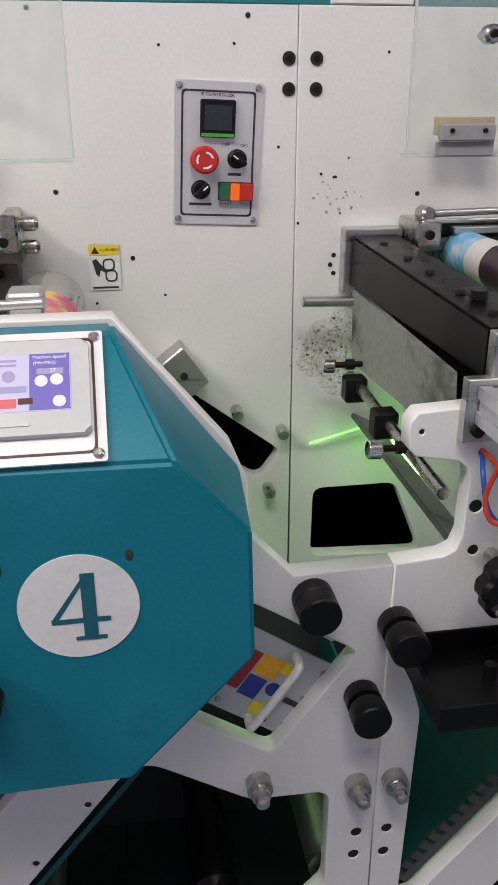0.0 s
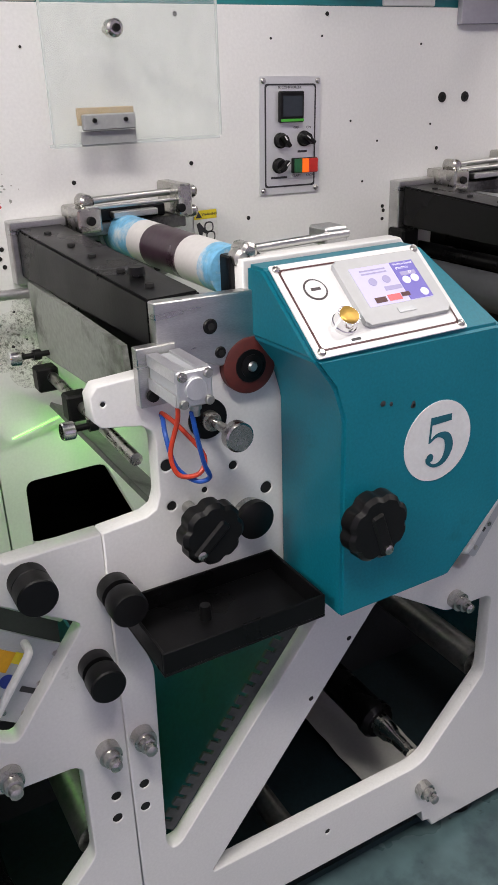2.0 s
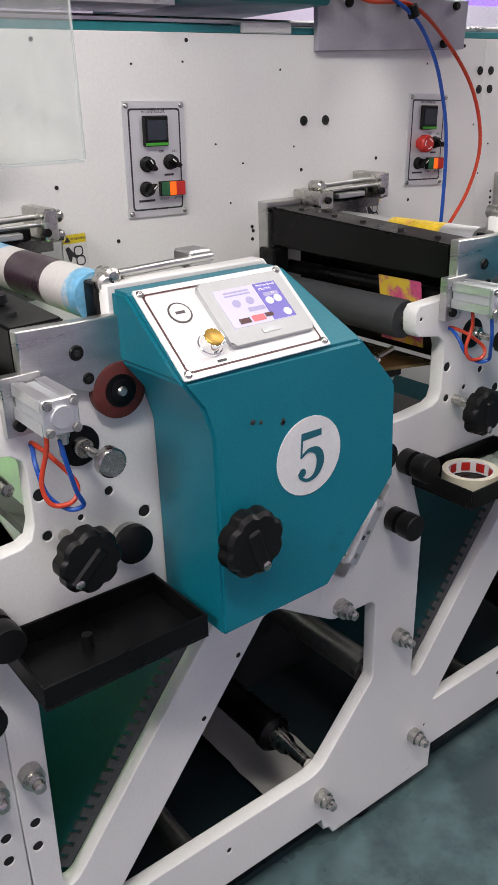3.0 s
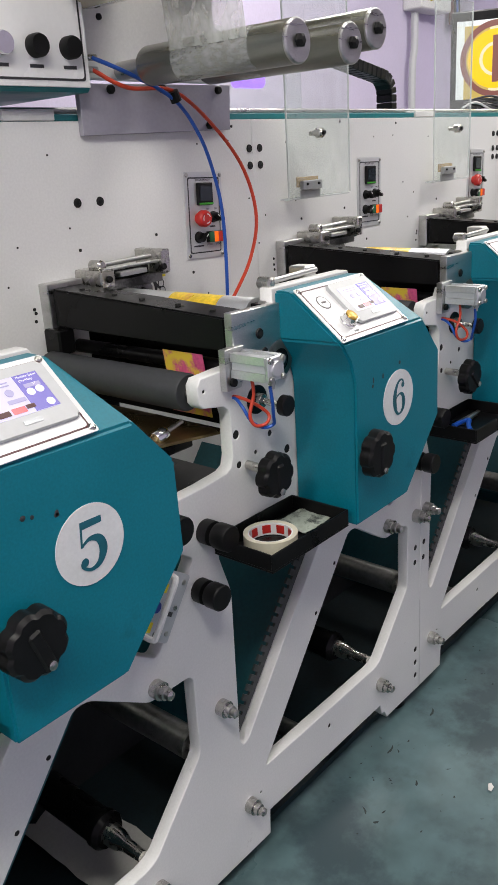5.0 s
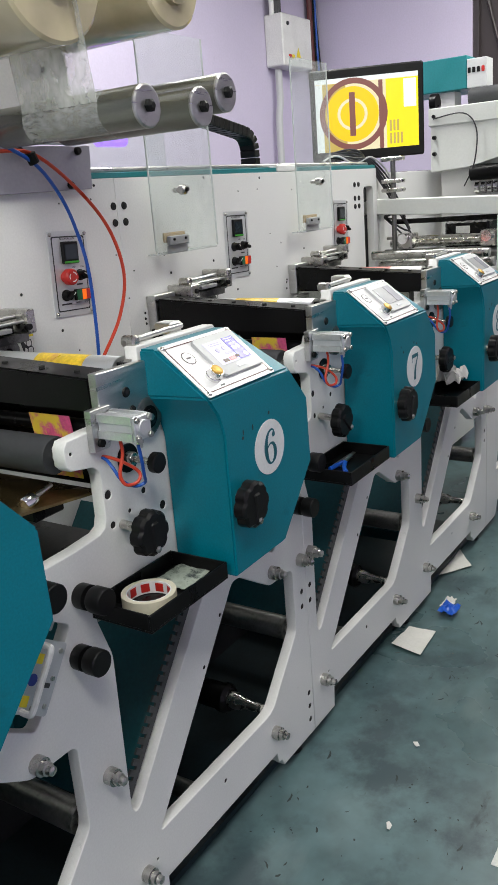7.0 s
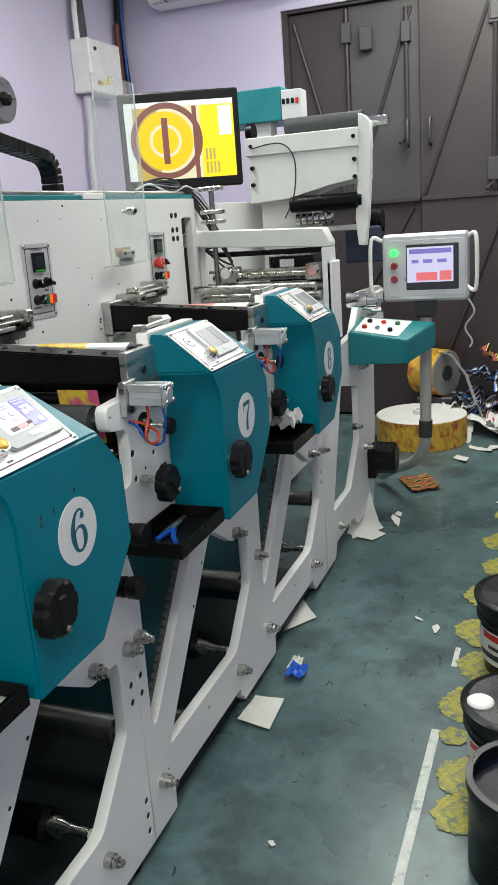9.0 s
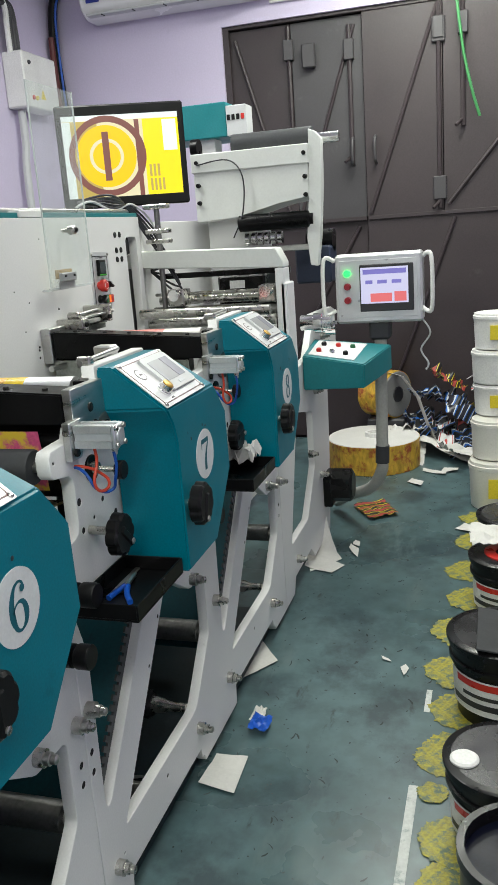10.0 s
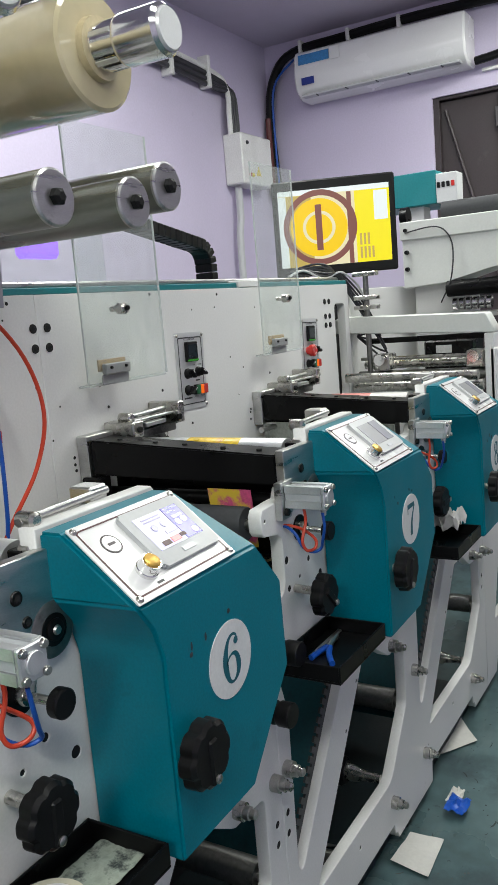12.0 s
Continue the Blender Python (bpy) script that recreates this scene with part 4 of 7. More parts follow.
def wall_clamp(k):
    e = empty("bearing_clamp", k * P, WY, 0, "machined steel bearing clamp with adjusting rods on the wall", "clamp", "bearing clamps")
    part("base_block", box(-0.262, -0.075, -0.062, -0.0005, 1.166, 1.186, 0.002), STEELD, e)
    part("side_block", box(-0.266, -0.228, -0.085, -0.0005, 1.176, 1.212, 0.003), BOLT, e)
    part("middle_bar", box(-0.23, -0.11, -0.058, -0.03, 1.187, 1.206, 0.002), BLACK, e)
    part("slide", box(-0.205, -0.13, -0.075, -0.055, 1.192, 1.202, 0.0015), STEEL, e)
    part("upright", box(-0.098, -0.075, -0.09, -0.0005, 1.186, 1.236, 0.003), BOLT, e)
    part("rod", cyl((-0.25, -0.05, 1.219), (-0.09, -0.05, 1.222), 0.0055), STEEL, e)
    part("thin_rod", cyl((-0.25, -0.075, 1.212), (-0.09, -0.075, 1.212), 0.0035), STEEL, e)
    part("rod_eye", lathe((-0.242, -0.066, 1.219), (-0.242, -0.03, 1.219), [(0, 0.008), (0.1, 0.0115), (0.9, 0.0115), (1, 0.008)], 18), BOLT, e)
    for x, z in ((-0.062, 1.219), (-0.062, 1.188)):
        part("thumb_nut", lathe((x - 0.012, -0.05, z), (x + 0.012, -0.05, z), [(0, 0.0085), (0.2, 0.0105), (0.8, 0.0105), (1, 0.007)], 14), BOLT, e)
    for x, z in ((-0.247, 1.194), (-0.095, 1.2)):
        part("socket_bolt", lathe((x, -0.0925, z), (x, -0.084, z), [(0, 0.006), (0.2, 0.007), (1, 0.007)], 14), BLACKP, e)
    hs = part("bearing_housing", prism(rounded([(-0.245, 1.085), (-0.1, 1.085), (-0.085, 1.12), (-0.085, 1.164), (-0.25, 1.164)], 0.01), "y", -0.036, -0.0005, 0.002), STEELD, e, "dark oily steel bearing housing")
    for x, z, r in ((-0.225, 1.148, 0.008), (-0.115, 1.148, 0.008), (-0.222, 1.1, 0.007), (-0.122, 1.1, 0.007)):
        part("socket_bolt", lathe((x, -0.042, z), (x, -0.034, z), [(0, r * 0.8), (0.3, r), (1, r)], 14), BLACKP, hs)
    part("pivot_lug", box(-0.268, -0.244, -0.07, -0.0005, 1.12, 1.166, 0.003), BOLT, e)
    part("lock_screw", lathe((-0.256, -0.095, 1.14), (-0.256, -0.068, 1.14), [(0, 0.006), (0.15, 0.0075), (0.5, 0.0075), (0.55, 0.004), (1, 0.004)], 14), BOLT, e)
    # the matching clamp on the front frame
    part("front_rod", cyl((-0.19, 0.018, 1.192), (-0.02, 0.018, 1.196), 0.0055).copy(), STEEL, e, at=(0, -WY + 0.012, 0))
    part("front_block", box(-0.055, -0.02, -0.002, 0.04, 1.182, 1.206, 0.003), STEEL, e, at=(0, -WY + 0.03, 0))
    part("front_eye", lathe((-0.178, -0.002, 1.193), (-0.178, 0.03, 1.193), [(0, 0.007), (0.1, 0.0115), (0.9, 0.0115), (1, 0.007)], 18), BOLT, e, at=(0, -WY + 0.012, 0))
    return e


def air_cylinder(k):
    e = empty("air_cylinder", k * P, 0, 0, "square aluminium air cylinder with red and blue hoses", "air cylinder", "air cylinders")
    cx, cz, w = -0.313, 1.080, 0.021
    part("bracket", prism([(-0.345, 1.036), (-0.308, 1.036), (-0.300, 1.05), (-0.296, 1.108), (-0.345, 1.108)], "y", -0.016, -0.001, 0.001), STEEL, e)
    g = 0.0035
    prof = [(-w, -w), (-w * 0.35, -w), (-w * 0.35, -w + g), (w * 0.35, -w + g), (w * 0.35, -w), (w, -w), (w, -w * 0.35), (w - g, -w * 0.35), (w - g, w * 0.35), (w, w * 0.35), (w, w), (w * 0.35, w), (w * 0.35, w - g), (-w * 0.35, w - g), (-w * 0.35, w), (-w, w), (-w, w * 0.35), (-w + g, w * 0.35), (-w + g, -w * 0.35), (-w, -w * 0.35)]
    bd = part("body", prism([(cx + a, cz + b) for a, b in prof], "y", -0.092, -0.017), ALU, e, smooth=False)
    # grey strips put the shade of the body's grooves into colour
    for gx, gz in ((0, w - 0.0028), (w - 0.0028, 0), (0, -w + 0.0028), (-w + 0.0028, 0)):
        part("groove_shade", box(cx + gx - (0.0068 if gx == 0 else 0.0004), cx + gx + (0.0068 if gx == 0 else 0.0004), -0.09, -0.019, cz + gz - (0.0068 if gz == 0 else 0.0004), cz + gz + (0.0068 if gz == 0 else 0.0004), 0), PANEL, bd)
    part("end_cap", box(cx - w, cx + w, -0.0995, -0.0925, cz - w, cz + w, 0.002), ALU, e)
    part("boss", lathe((cx, -0.103, cz), (cx, -0.099, cz), [(0, 0.0125), (0.3, 0.0135), (1, 0.0135)], 24), ALU, e)
    for a in (-1, 1):
        for b in (-1, 1):
            part("tie_bolt", lathe((cx + a * 0.0155, -0.104, cz + b * 0.0155), (cx + a * 0.0155, -0.099, cz + b * 0.0155), [(0, 0.0045), (0.3, 0.0055), (1, 0.0055)], 12), BOLT, e)
    part("fitting", lathe((cx + 0.006, -0.083, cz - 0.038), (cx + 0.006, -0.083, cz - 0.02), [(0, 0.005), (0.4, 0.005), (0.45, 0.007), (1, 0.007)], 12), BOLT, e)
    part("bracket_bolt", lathe((-0.33, -0.022, 1.05), (-0.33, -0.014, 1.05), [(0, 0.007), (1, 0.0075)], 14), BLACKP, e)
    d = 0.01 * math.sin(3.0 * k)
    def hang(pts):
        """The hose loop; shorter on the later stations."""
        return pts if k < 1 else [(x, y, z if z > 1.02 else 1.02 + (z - 1.02) * 0.72) for x, y, z in pts]

    part("red_hose", tube(hang([(-0.315, -0.045, 1.062), (-0.313, -0.047, 1.03), (-0.325 + d, -0.045, 0.985), (-0.318 + d, -0.05, 0.957), (-0.294 + d, -0.055, 0.955), (-0.285 + d, -0.052, 0.975), (-0.302, -0.035, 1.005), (-0.312, -0.012, 1.018), (-0.314, 0.004, 1.018)]), 0.003), REDH, e, "red air hose")
    part("blue_hose", tube(hang([(-0.312, -0.083, 1.048), (-0.308, -0.083, 1.02), (-0.295 + d, -0.072, 0.975), (-0.284 + d, -0.062, 0.95), (-0.298 + d, -0.052, 0.945), (-0.318 + d, -0.042, 0.965), (-0.322, -0.028, 1.0), (-0.316, -0.008, 1.015), (-0.314, 0.004, 1.016)]), 0.003), BLUEH, e, "blue air hose")
    return e


def adjusters(k):
    """Knobs and discs on the front frame of one station."""
    e = empty("adjusting_knobs", k * P, 0, 0, "black and steel adjusting knobs on the white press frame", "knobs", "adjusting knobs")
    rr = part("roller_end", lathe((-0.196, -0.014, 1.060), (-0.196, -0.0005, 1.060), [(0, 0.033), (0.15, 0.0365), (1, 0.0365)], 40), BROWNR if k in (-1, 0) else STEELD, e, "worn red rubber roller end" if k in (-1, 0) else "steel roller end")
    part("hub", lathe((-0.196, -0.019, 1.060), (-0.196, -0.0135, 1.060), [(0, 0.012), (0.2, 0.0145), (0.6, 0.0145), (0.65, 0.021), (1, 0.021)], 28), BLACK, rr)
    part("hub_tip", lathe((-0.196, -0.022, 1.060), (-0.196, -0.0185, 1.060), [(0, 0.005), (1, 0.007)], 16), BOLT, rr)
    part("bore_disc", lathe((-0.253, -0.004, 0.998), (-0.253, -0.0005, 0.998), [(0, 0.0255), (0.3, 0.0265), (1, 0.0265)], 36), BLACK, e)
    part("collar", lathe((-0.253, -0.018, 0.998), (-0.253, -0.0035, 0.998), [(0, 0.011), (0.2, 0.0125), (1, 0.0125)], 20), BOLT, e)
    st = part("steel_knob", lathe((-0.242, -0.066, 0.992), (-0.242, -0.05, 0.992), [(0, 0.0165), (0.12, 0.0188), (0.88, 0.0188), (1, 0.0165)], 36), BOLT if k < 1 else BLACKP, e)
    part("spindle", cyl((-0.242, -0.052, 0.992), (-0.252, -0.01, 0.997), 0.006), BOLT, e)
    hand_knob(e, (-0.287, -0.05, 0.877), 0.0425, 0.004, -2.4 + 0.8 * k, "star_knob")
    part("star_spindle", cyl((-0.288, -0.051, 0.882), (-0.288, -0.0005, 0.884), 0.0085), BOLT, e)
    if k in (-1, 0):
        part("round_knob", lathe((-0.21, -0.042, 0.858), (-0.21, -0.0285, 0.858), [(0, 0.0245), (0.1, 0.0265), (0.85, 0.0265), (1, 0.025)], 36), BLACKP, e)
        part("round_rim", lathe((-0.21, -0.029, 0.858), (-0.21, -0.0005, 0.858), [(0, 0.024), (0.4, 0.024), (0.45, 0.01), (1, 0.01)], 32), BOLT, e)
    return e


def tool_tray(k):
    e = empty("tool_tray", k * P, 0, 0, "black sheet-metal tool tray hung on the press frame", "tray", "tool trays")
    x0, x1, y0, y1, z0, z1, t = -0.392, -0.166, -0.135, -0.002, 0.748, 0.782, 0.004
    part("bottom", box(x0, x1, y0, y1, z0, z0 + t, 0.001), BLACK, e)
    part("front_lip", box(x0, x1, y0, y0 + t, z0 + t, z1, 0.001), BLACK, e)
    part("back_lip", box(x0, x1, y1 - t, y1, z0 + t, z1, 0.001), BLACK, e)
    part("side_lip", box(x0, x0 + t, y0 + t, y1 - t, z0 + t, z1, 0.001), BLACK, e)
    part("side_lip", box(x1 - t, x1, y0 + t, y1 - t, z0 + t, z1, 0.001), BLACK, e)
    if k == 0:
        part("stud", lathe((-0.3, -0.06, z0 + t), (-0.3, -0.06, z0 + t + 0.02), [(0, 0.008), (1, 0.007)], 12), BLACKP, e)
    return e


def inner_works(k):
    """Blade board, rods and pins under the beam."""
    ink = k in (-1, 0, 3)
    if ink:
        e = empty("blade_holder", k * P, 0, 0, "ink-stained pale blade board with adjusting screws and rods", "blade holder", "blade holders")
        bm = bmesh.new()
        q = [(-0.342, 0.44, 1.106), (-0.342, 0.04, 1.098), (-0.336, 0.04, 1.01), (-0.336, 0.44, 0.985)]
        vs = [bm.verts.new(p) for p in q]
        f = bm.faces.new(vs)
        g = bmesh.ops.extrude_face_region(bm, geom=[f])
        bmesh.ops.translate(bm, vec=(0.008, 0, 0), verts=[v for v in g["geom"] if isinstance(v, bmesh.types.BMVert)])
        part("board", bm, BLOT, e)
        part("cross_rod", cyl((-0.335, 0.45, 0.96), (-0.34, 0.03, 0.952), 0.0085), BOLT, e)
        part("chamber", prism([(-0.305, 0.98), (-0.305, 1.11), (-0.27, 1.11), (-0.27, 0.98)], "y", 0.05, 0.44), BLACK, e)
        part("plank", moved(box(-0.025, 0.025, 0.03, 0.46, -0.004, 0.004, 0.001), Matrix.Translation((-0.305, 0, 0.875)) @ Matrix.Rotation(0.5, 4, "Y")), PLATEG, e)
        for y, z in ((0.385, 1.0), (0.14, 0.965)):
            s = part("knurled_screw", lathe((-0.40, y, z), (-0.382, y, z - 0.001), [(0, 0.011), (0.1, 0.0125), (0.9, 0.0125), (1, 0.011)], 24), CHROME, e, "knurled chrome adjusting screw")
            part("shank", cyl((-0.383, y, z), (-0.335, y, z), 0.0045), BLACKP, s)
            part("collar", cyl((-0.362, y, z), (-0.35, y, z), 0.0085), BLACKP, s)
        for y in (0.40, 0.25):
            part("pivot", box(-0.36, -0.325, y - 0.015, y + 0.015, 0.935, 0.975, 0.003), BLACKP, e)
        part("guide_pin", cyl((-0.43, 0.40, 1.097), (-0.352, 0.40, 1.095), 0.008), STEEL, e)
    else:
        e = empty("rubber_roller", k * P, 0, 0, "dark grey rubber roller under the crossbeam", "roller", "rubber rollers")
        part("sleeve", lathe((-0.375, 0.43, 1.035), (-0.375, 0.045, 1.035), [(0, 0.031), (0.01, 0.033), (0.99, 0.033), (1, 0.031)], 40), RUBBER, e)
        part("hub", lathe((-0.375, 0.46, 1.035), (-0.375, 0.43, 1.035), [(0, 0.013), (0.5, 0.013), (0.6, 0.019), (1, 0.019)], 24), BOLT, e)
        part("journal", cyl((-0.375, 0.05, 1.035), (-0.375, 0.026, 1.035), 0.010), BOLT, e)
        g = empty("ink_pan", k * P, 0, 0, "shiny bronze-coloured ink pan under the rollers", "pan", "ink pans")
        part("pan", prism([(-0.50, 0.962), (-0.28, 0.935), (-0.28, 0.94), (-0.50, 0.967)], "y", 0.05, 0.44), GOLD, g)
        part("pan_rim", box(-0.510, -0.500, 0.04, 0.45, 0.950, 0.971, 0.002), ALU, g)
        w = empty("printed_web", k * P, 0, 0, "pink and yellow printed label web on the rollers", "label web", "printed webs")
        part("web", prism([(-0.31, 1.085), (-0.302, 1.03), (-0.296, 0.965), (-0.298, 0.965), (-0.304, 1.03), (-0.312, 1.085)], "y", 0.07, 0.17), PINKW, w)
        part("web_edge", prism([(-0.315, 1.04), (-0.311, 1.0), (-0.313, 1.0), (-0.317, 1.04)], "y", 0.07, 0.17), YELLOW, w)
        # black plates added to darken the space below the pan
        part("dark_wall_plate", box(-0.52, -0.2, 0.446, 0.452, 0.77, 1.02, 0.001), BLACK, g)
        part("dark_under_panel", box(-0.5, -0.3, 0.05, 0.44, 0.86, 0.866, 0.001), BLACK, g)
        part("bearing", box(-0.37, -0.33, 0.40, 0.45, 1.06, 1.11, 0.004), BLACK, g)
        # added black screen, keeps the gap between beam and roller dark
        part("dark_gap_screen", box(-0.262, -0.255, 0.04, 0.445, 0.94, 1.098, 0.001), BLACK, g)
        part("cross_bar", cyl((-0.285, 0.45, 1.06), (-0.285, 0.03, 1.06), 0.014), BLACK, g)
        part("back_roller", cyl((-0.22, 0.45, 1.0), (-0.22, 0.03, 1.0), 0.028), STEEL, g)
        part("side_holder", box(-0.43, -0.36, 0.06, 0.10, 0.93, 0.95, 0.003), BLACK, g)
        s = part("knurled_screw", lathe((-0.44, 0.07, 0.965), (-0.415, 0.07, 0.97), [(0, 0.011), (0.1, 0.0125), (0.9, 0.0125), (1, 0.011)], 24), CHROME, g, "knurled chrome adjusting screw")
        part("shank", cyl((-0.417, 0.07, 0.97), (-0.375, 0.07, 0.98), 0.0045), BOLT, s)
    return e


def uv_drawer(k):
    """The lamp cassette behind the tilted window."""
    e = empty("uv_lamp_cassette", k * P, 0, 0, "grey metal lamp cassette with handle and red, yellow and blue stickers", "lamp cassette", "lamp cassettes")
    M = Matrix.Translation((0.172, 0.03, 0.732) if k < 0 else (0.165, -0.010, 0.757)) @ OUT @ Matrix.Rotation(radians(-35), 4, "Z")
    part("face_plate", moved(pad(0.215, 0.12, 0.004, 0.004, 0.001, -0.001), M), PANEL, e)
    if k >= 0:
        part("body", moved(box(-0.1, 0.1, -0.052, 0.052, -0.07, -0.0005, 0.002), M), STEELD, e)
    part("upper_plate", moved(pad(0.215, 0.06, 0.002, 0.003, 0.001, 0.1), M @ Matrix.Translation((0, 0, -0.04))), SILVER, e)
    part("slot", moved(pad(0.066, 0.03, 0.002, 0.003, 0.035, 0.092), M @ Matrix.Translation((0, 0, -0.034))), GREEND, e)
    for px, py, w, h, mm in ((-0.006, 0.004, 0.036, 0.06, RED2), (0.03, 0.02, 0.032, 0.03, YELLOW2), (0.027, -0.014, 0.026, 0.032, NAVY), (0.055, 0.028, 0.018, 0.016, YELLOW), (0.05, -0.04, 0.016, 0.018, YELLOW), (0.086, -0.012, 0.02, 0.008, DARK)):
        part("sticker", moved(pad(w, h, 0.0006, 0.0006, px, py, 0), M @ Matrix.Translation((0, 0, 0.0044))), mm, e)
    part("sign_disc", moved(lathe((0.054, -0.006, 0.0044), (0.054, -0.006, 0.005), [(0, 0.010), (1, 0.010)], 24), M), NAVY, e)
    hd = [(0.05, -0.056, 0.004), (0.05, -0.056, 0.022), (0.05, -0.048, 0.028), (0.05, 0.0, 0.028), (0.05, 0.042, 0.028), (0.05, 0.05, 0.022), (0.05, 0.05, 0.004)]
    part("handle", moved(tube(hd, 0.0055, 10), M), PAPERW, e, "pale rounded pull handle")
    for px, py in ((0.098, 0.045), (-0.06, 0.045), (0.098, -0.045), (0.098, 0.0), (0.0, -0.05), (0.07, -0.05)):
        part("screw", moved(lathe((px, py, 0.004), (px, py, 0.006), [(0, 0.0045), (1, 0.004)], 12), M), BOLT, e)
    return e


GREEND = mat("dark_green_glass", (0.12, 0.16, 0.1), 0.25)
YELLOW2 = mat("amber_print", (0.7, 0.36, 0.02), 0.4)
RED2 = mat("dark_red_print", (0.3, 0.02, 0.03), 0.4)
NAVY = mat("navy_print", (0.02, 0.04, 0.25), 0.4)
RACKM = mat("grey_rack", (0.06, 0.063, 0.067), 0.5, 0.3, vary=0.2, scale=30)


def lower_works(k):
    """Slanted teal guard, slotted strip and shafts seen through the lower openings."""
    e = empty("web_guard", k * P, 0, 0, "dark teal slanted sheet-metal guard with a slotted strip", "guard", "web guards")
    part("sheet", prism([(-0.34, 0.27), (0.04, 0.75), (0.046, 0.746), (-0.333, 0.266)], "y", 0.034, 0.44), TEALD, e)
    part("sheet", prism([(-0.375, 0.3), (-0.375, 0.5), (-0.37, 0.5), (-0.37, 0.3)], "y", 0.3, 0.44), TEALD, e)
    part("underside", prism([(-0.272, 0.2), (0.06, 0.617), (0.066, 0.613), (-0.264, 0.196)], "y", 0.030, 0.44), TEALD, e)
    n = 22
    d = Vector((0.255, 0, 0.318)).normalized()
    c = Vector((-d.z, 0, d.x))
    a = Vector((-0.352, 0.0, 0.325))
    q = Matrix(((d.x, c.x, 0, 0), (0, 0, -1, 0), (d.z, c.z, 0, 0), (0, 0, 0, 1)))
    comb = [(0, -0.004), (n * 0.0205, -0.004)]
    for j in range(n - 1, -1, -1):
        s0 = j * 0.0205
        comb += [(s0 + 0.0205, 0.010), (s0 + 0.013, 0.010), (s0 + 0.013, 0.026), (s0, 0.026)]
    bm = prism(comb, "z", 0, 0.005)
    moved(bm, Matrix.Translation((-0.345, 0.024, 0.325)) @ q)
    part("slotted_strip", bm, RACKM, e, "grey slotted plastic strip")
    part("pull_rod", tube([(-0.26, 0.2, 0.52), (-0.24, 0.2, 0.58), (-0.225, 0.19, 0.605), (-0.2, 0.18, 0.61)], 0.006), BRASS if k == 0 else BOLT, e)
    r = empty("web_shaft", k * P, 0, 0, "long steel guide shaft across the press", "shaft", "web shafts")
    part("tube", lathe((0.30, 0.45, 0.36), (0.30, 0.035, 0.36), [(0, 0.03), (1, 0.03)], 28), STEELD, r)
    part("end", cyl((0.30, WY, 0.36), (0.30, 0.03, 0.36), 0.012), BOLT, r)
    r2 = empty("rewind_shaft", k * P, 0, 0, "black expanding rewind shaft with a steel tip", "shaft", "rewind shafts")
    part("tube", lathe((0.145, 0.46, 0.218), (0.145, 0.12, 0.218), [(0, 0.034), (0.9, 0.034), (0.93, 0.038), (0.97, 0.038), (1, 0.03)], 28), BLACK, r2)
    part("tip", lathe((0.145, 0.12, 0.218), (0.145, 0.028, 0.218), [(0, 0.022), (0.3, 0.02), (0.5, 0.013), (1, 0.011)], 24), BOLT, r2)
    r3 = empty("idle_roller", k * P, 0, 0, "dull steel idle roller low in the press", "roller", "idle rollers")
    part("tube", cyl((-0.12, 0.46, 0.16), (-0.12, 0.03, 0.16), 0.022), STEELD, r3)
    return e


for k in range(-1, 4):
    beam(k), print_cylinder(k), wall_clamp(k), air_cylinder(k), adjusters(k), tool_tray(k), inner_works(k), lower_works(k)
    if k < 3:
        uv_drawer(k)
GLOWG = glow("green_lamp_light", (0.25, 1.0, 0.12), 14.0)
GLOWS = glow("green_light_streak", (0.3, 1.0, 0.2), 1.6)
GLOWL = glow("faint_green_light", (0.25, 1.0, 0.12), 5.0)
u = empty("lamp_tube", -P, 0, 0, "glowing green lamp tubes behind the cassette and their wall streak", "lamp")
part("tube", cyl((0.2, 0.42, 0.645), (0.2, 0.06, 0.645), 0.008, seg=10), GLOWL, u)
# no lamp: a thin glowing rod paints the green light streak on the wall
part("light_streak", cyl((P - 0.4, 0.452, 0.842), (P - 0.3, 0.452, 0.868), 0.0022, seg=10), GLOWS, u)
# hidden emitter added to throw green light on the wall by the plank
part("tube_upper", cyl((0.50, 0.445, 0.835), (0.50, 0.33, 0.835), 0.007, seg=10), GLOWG, u)


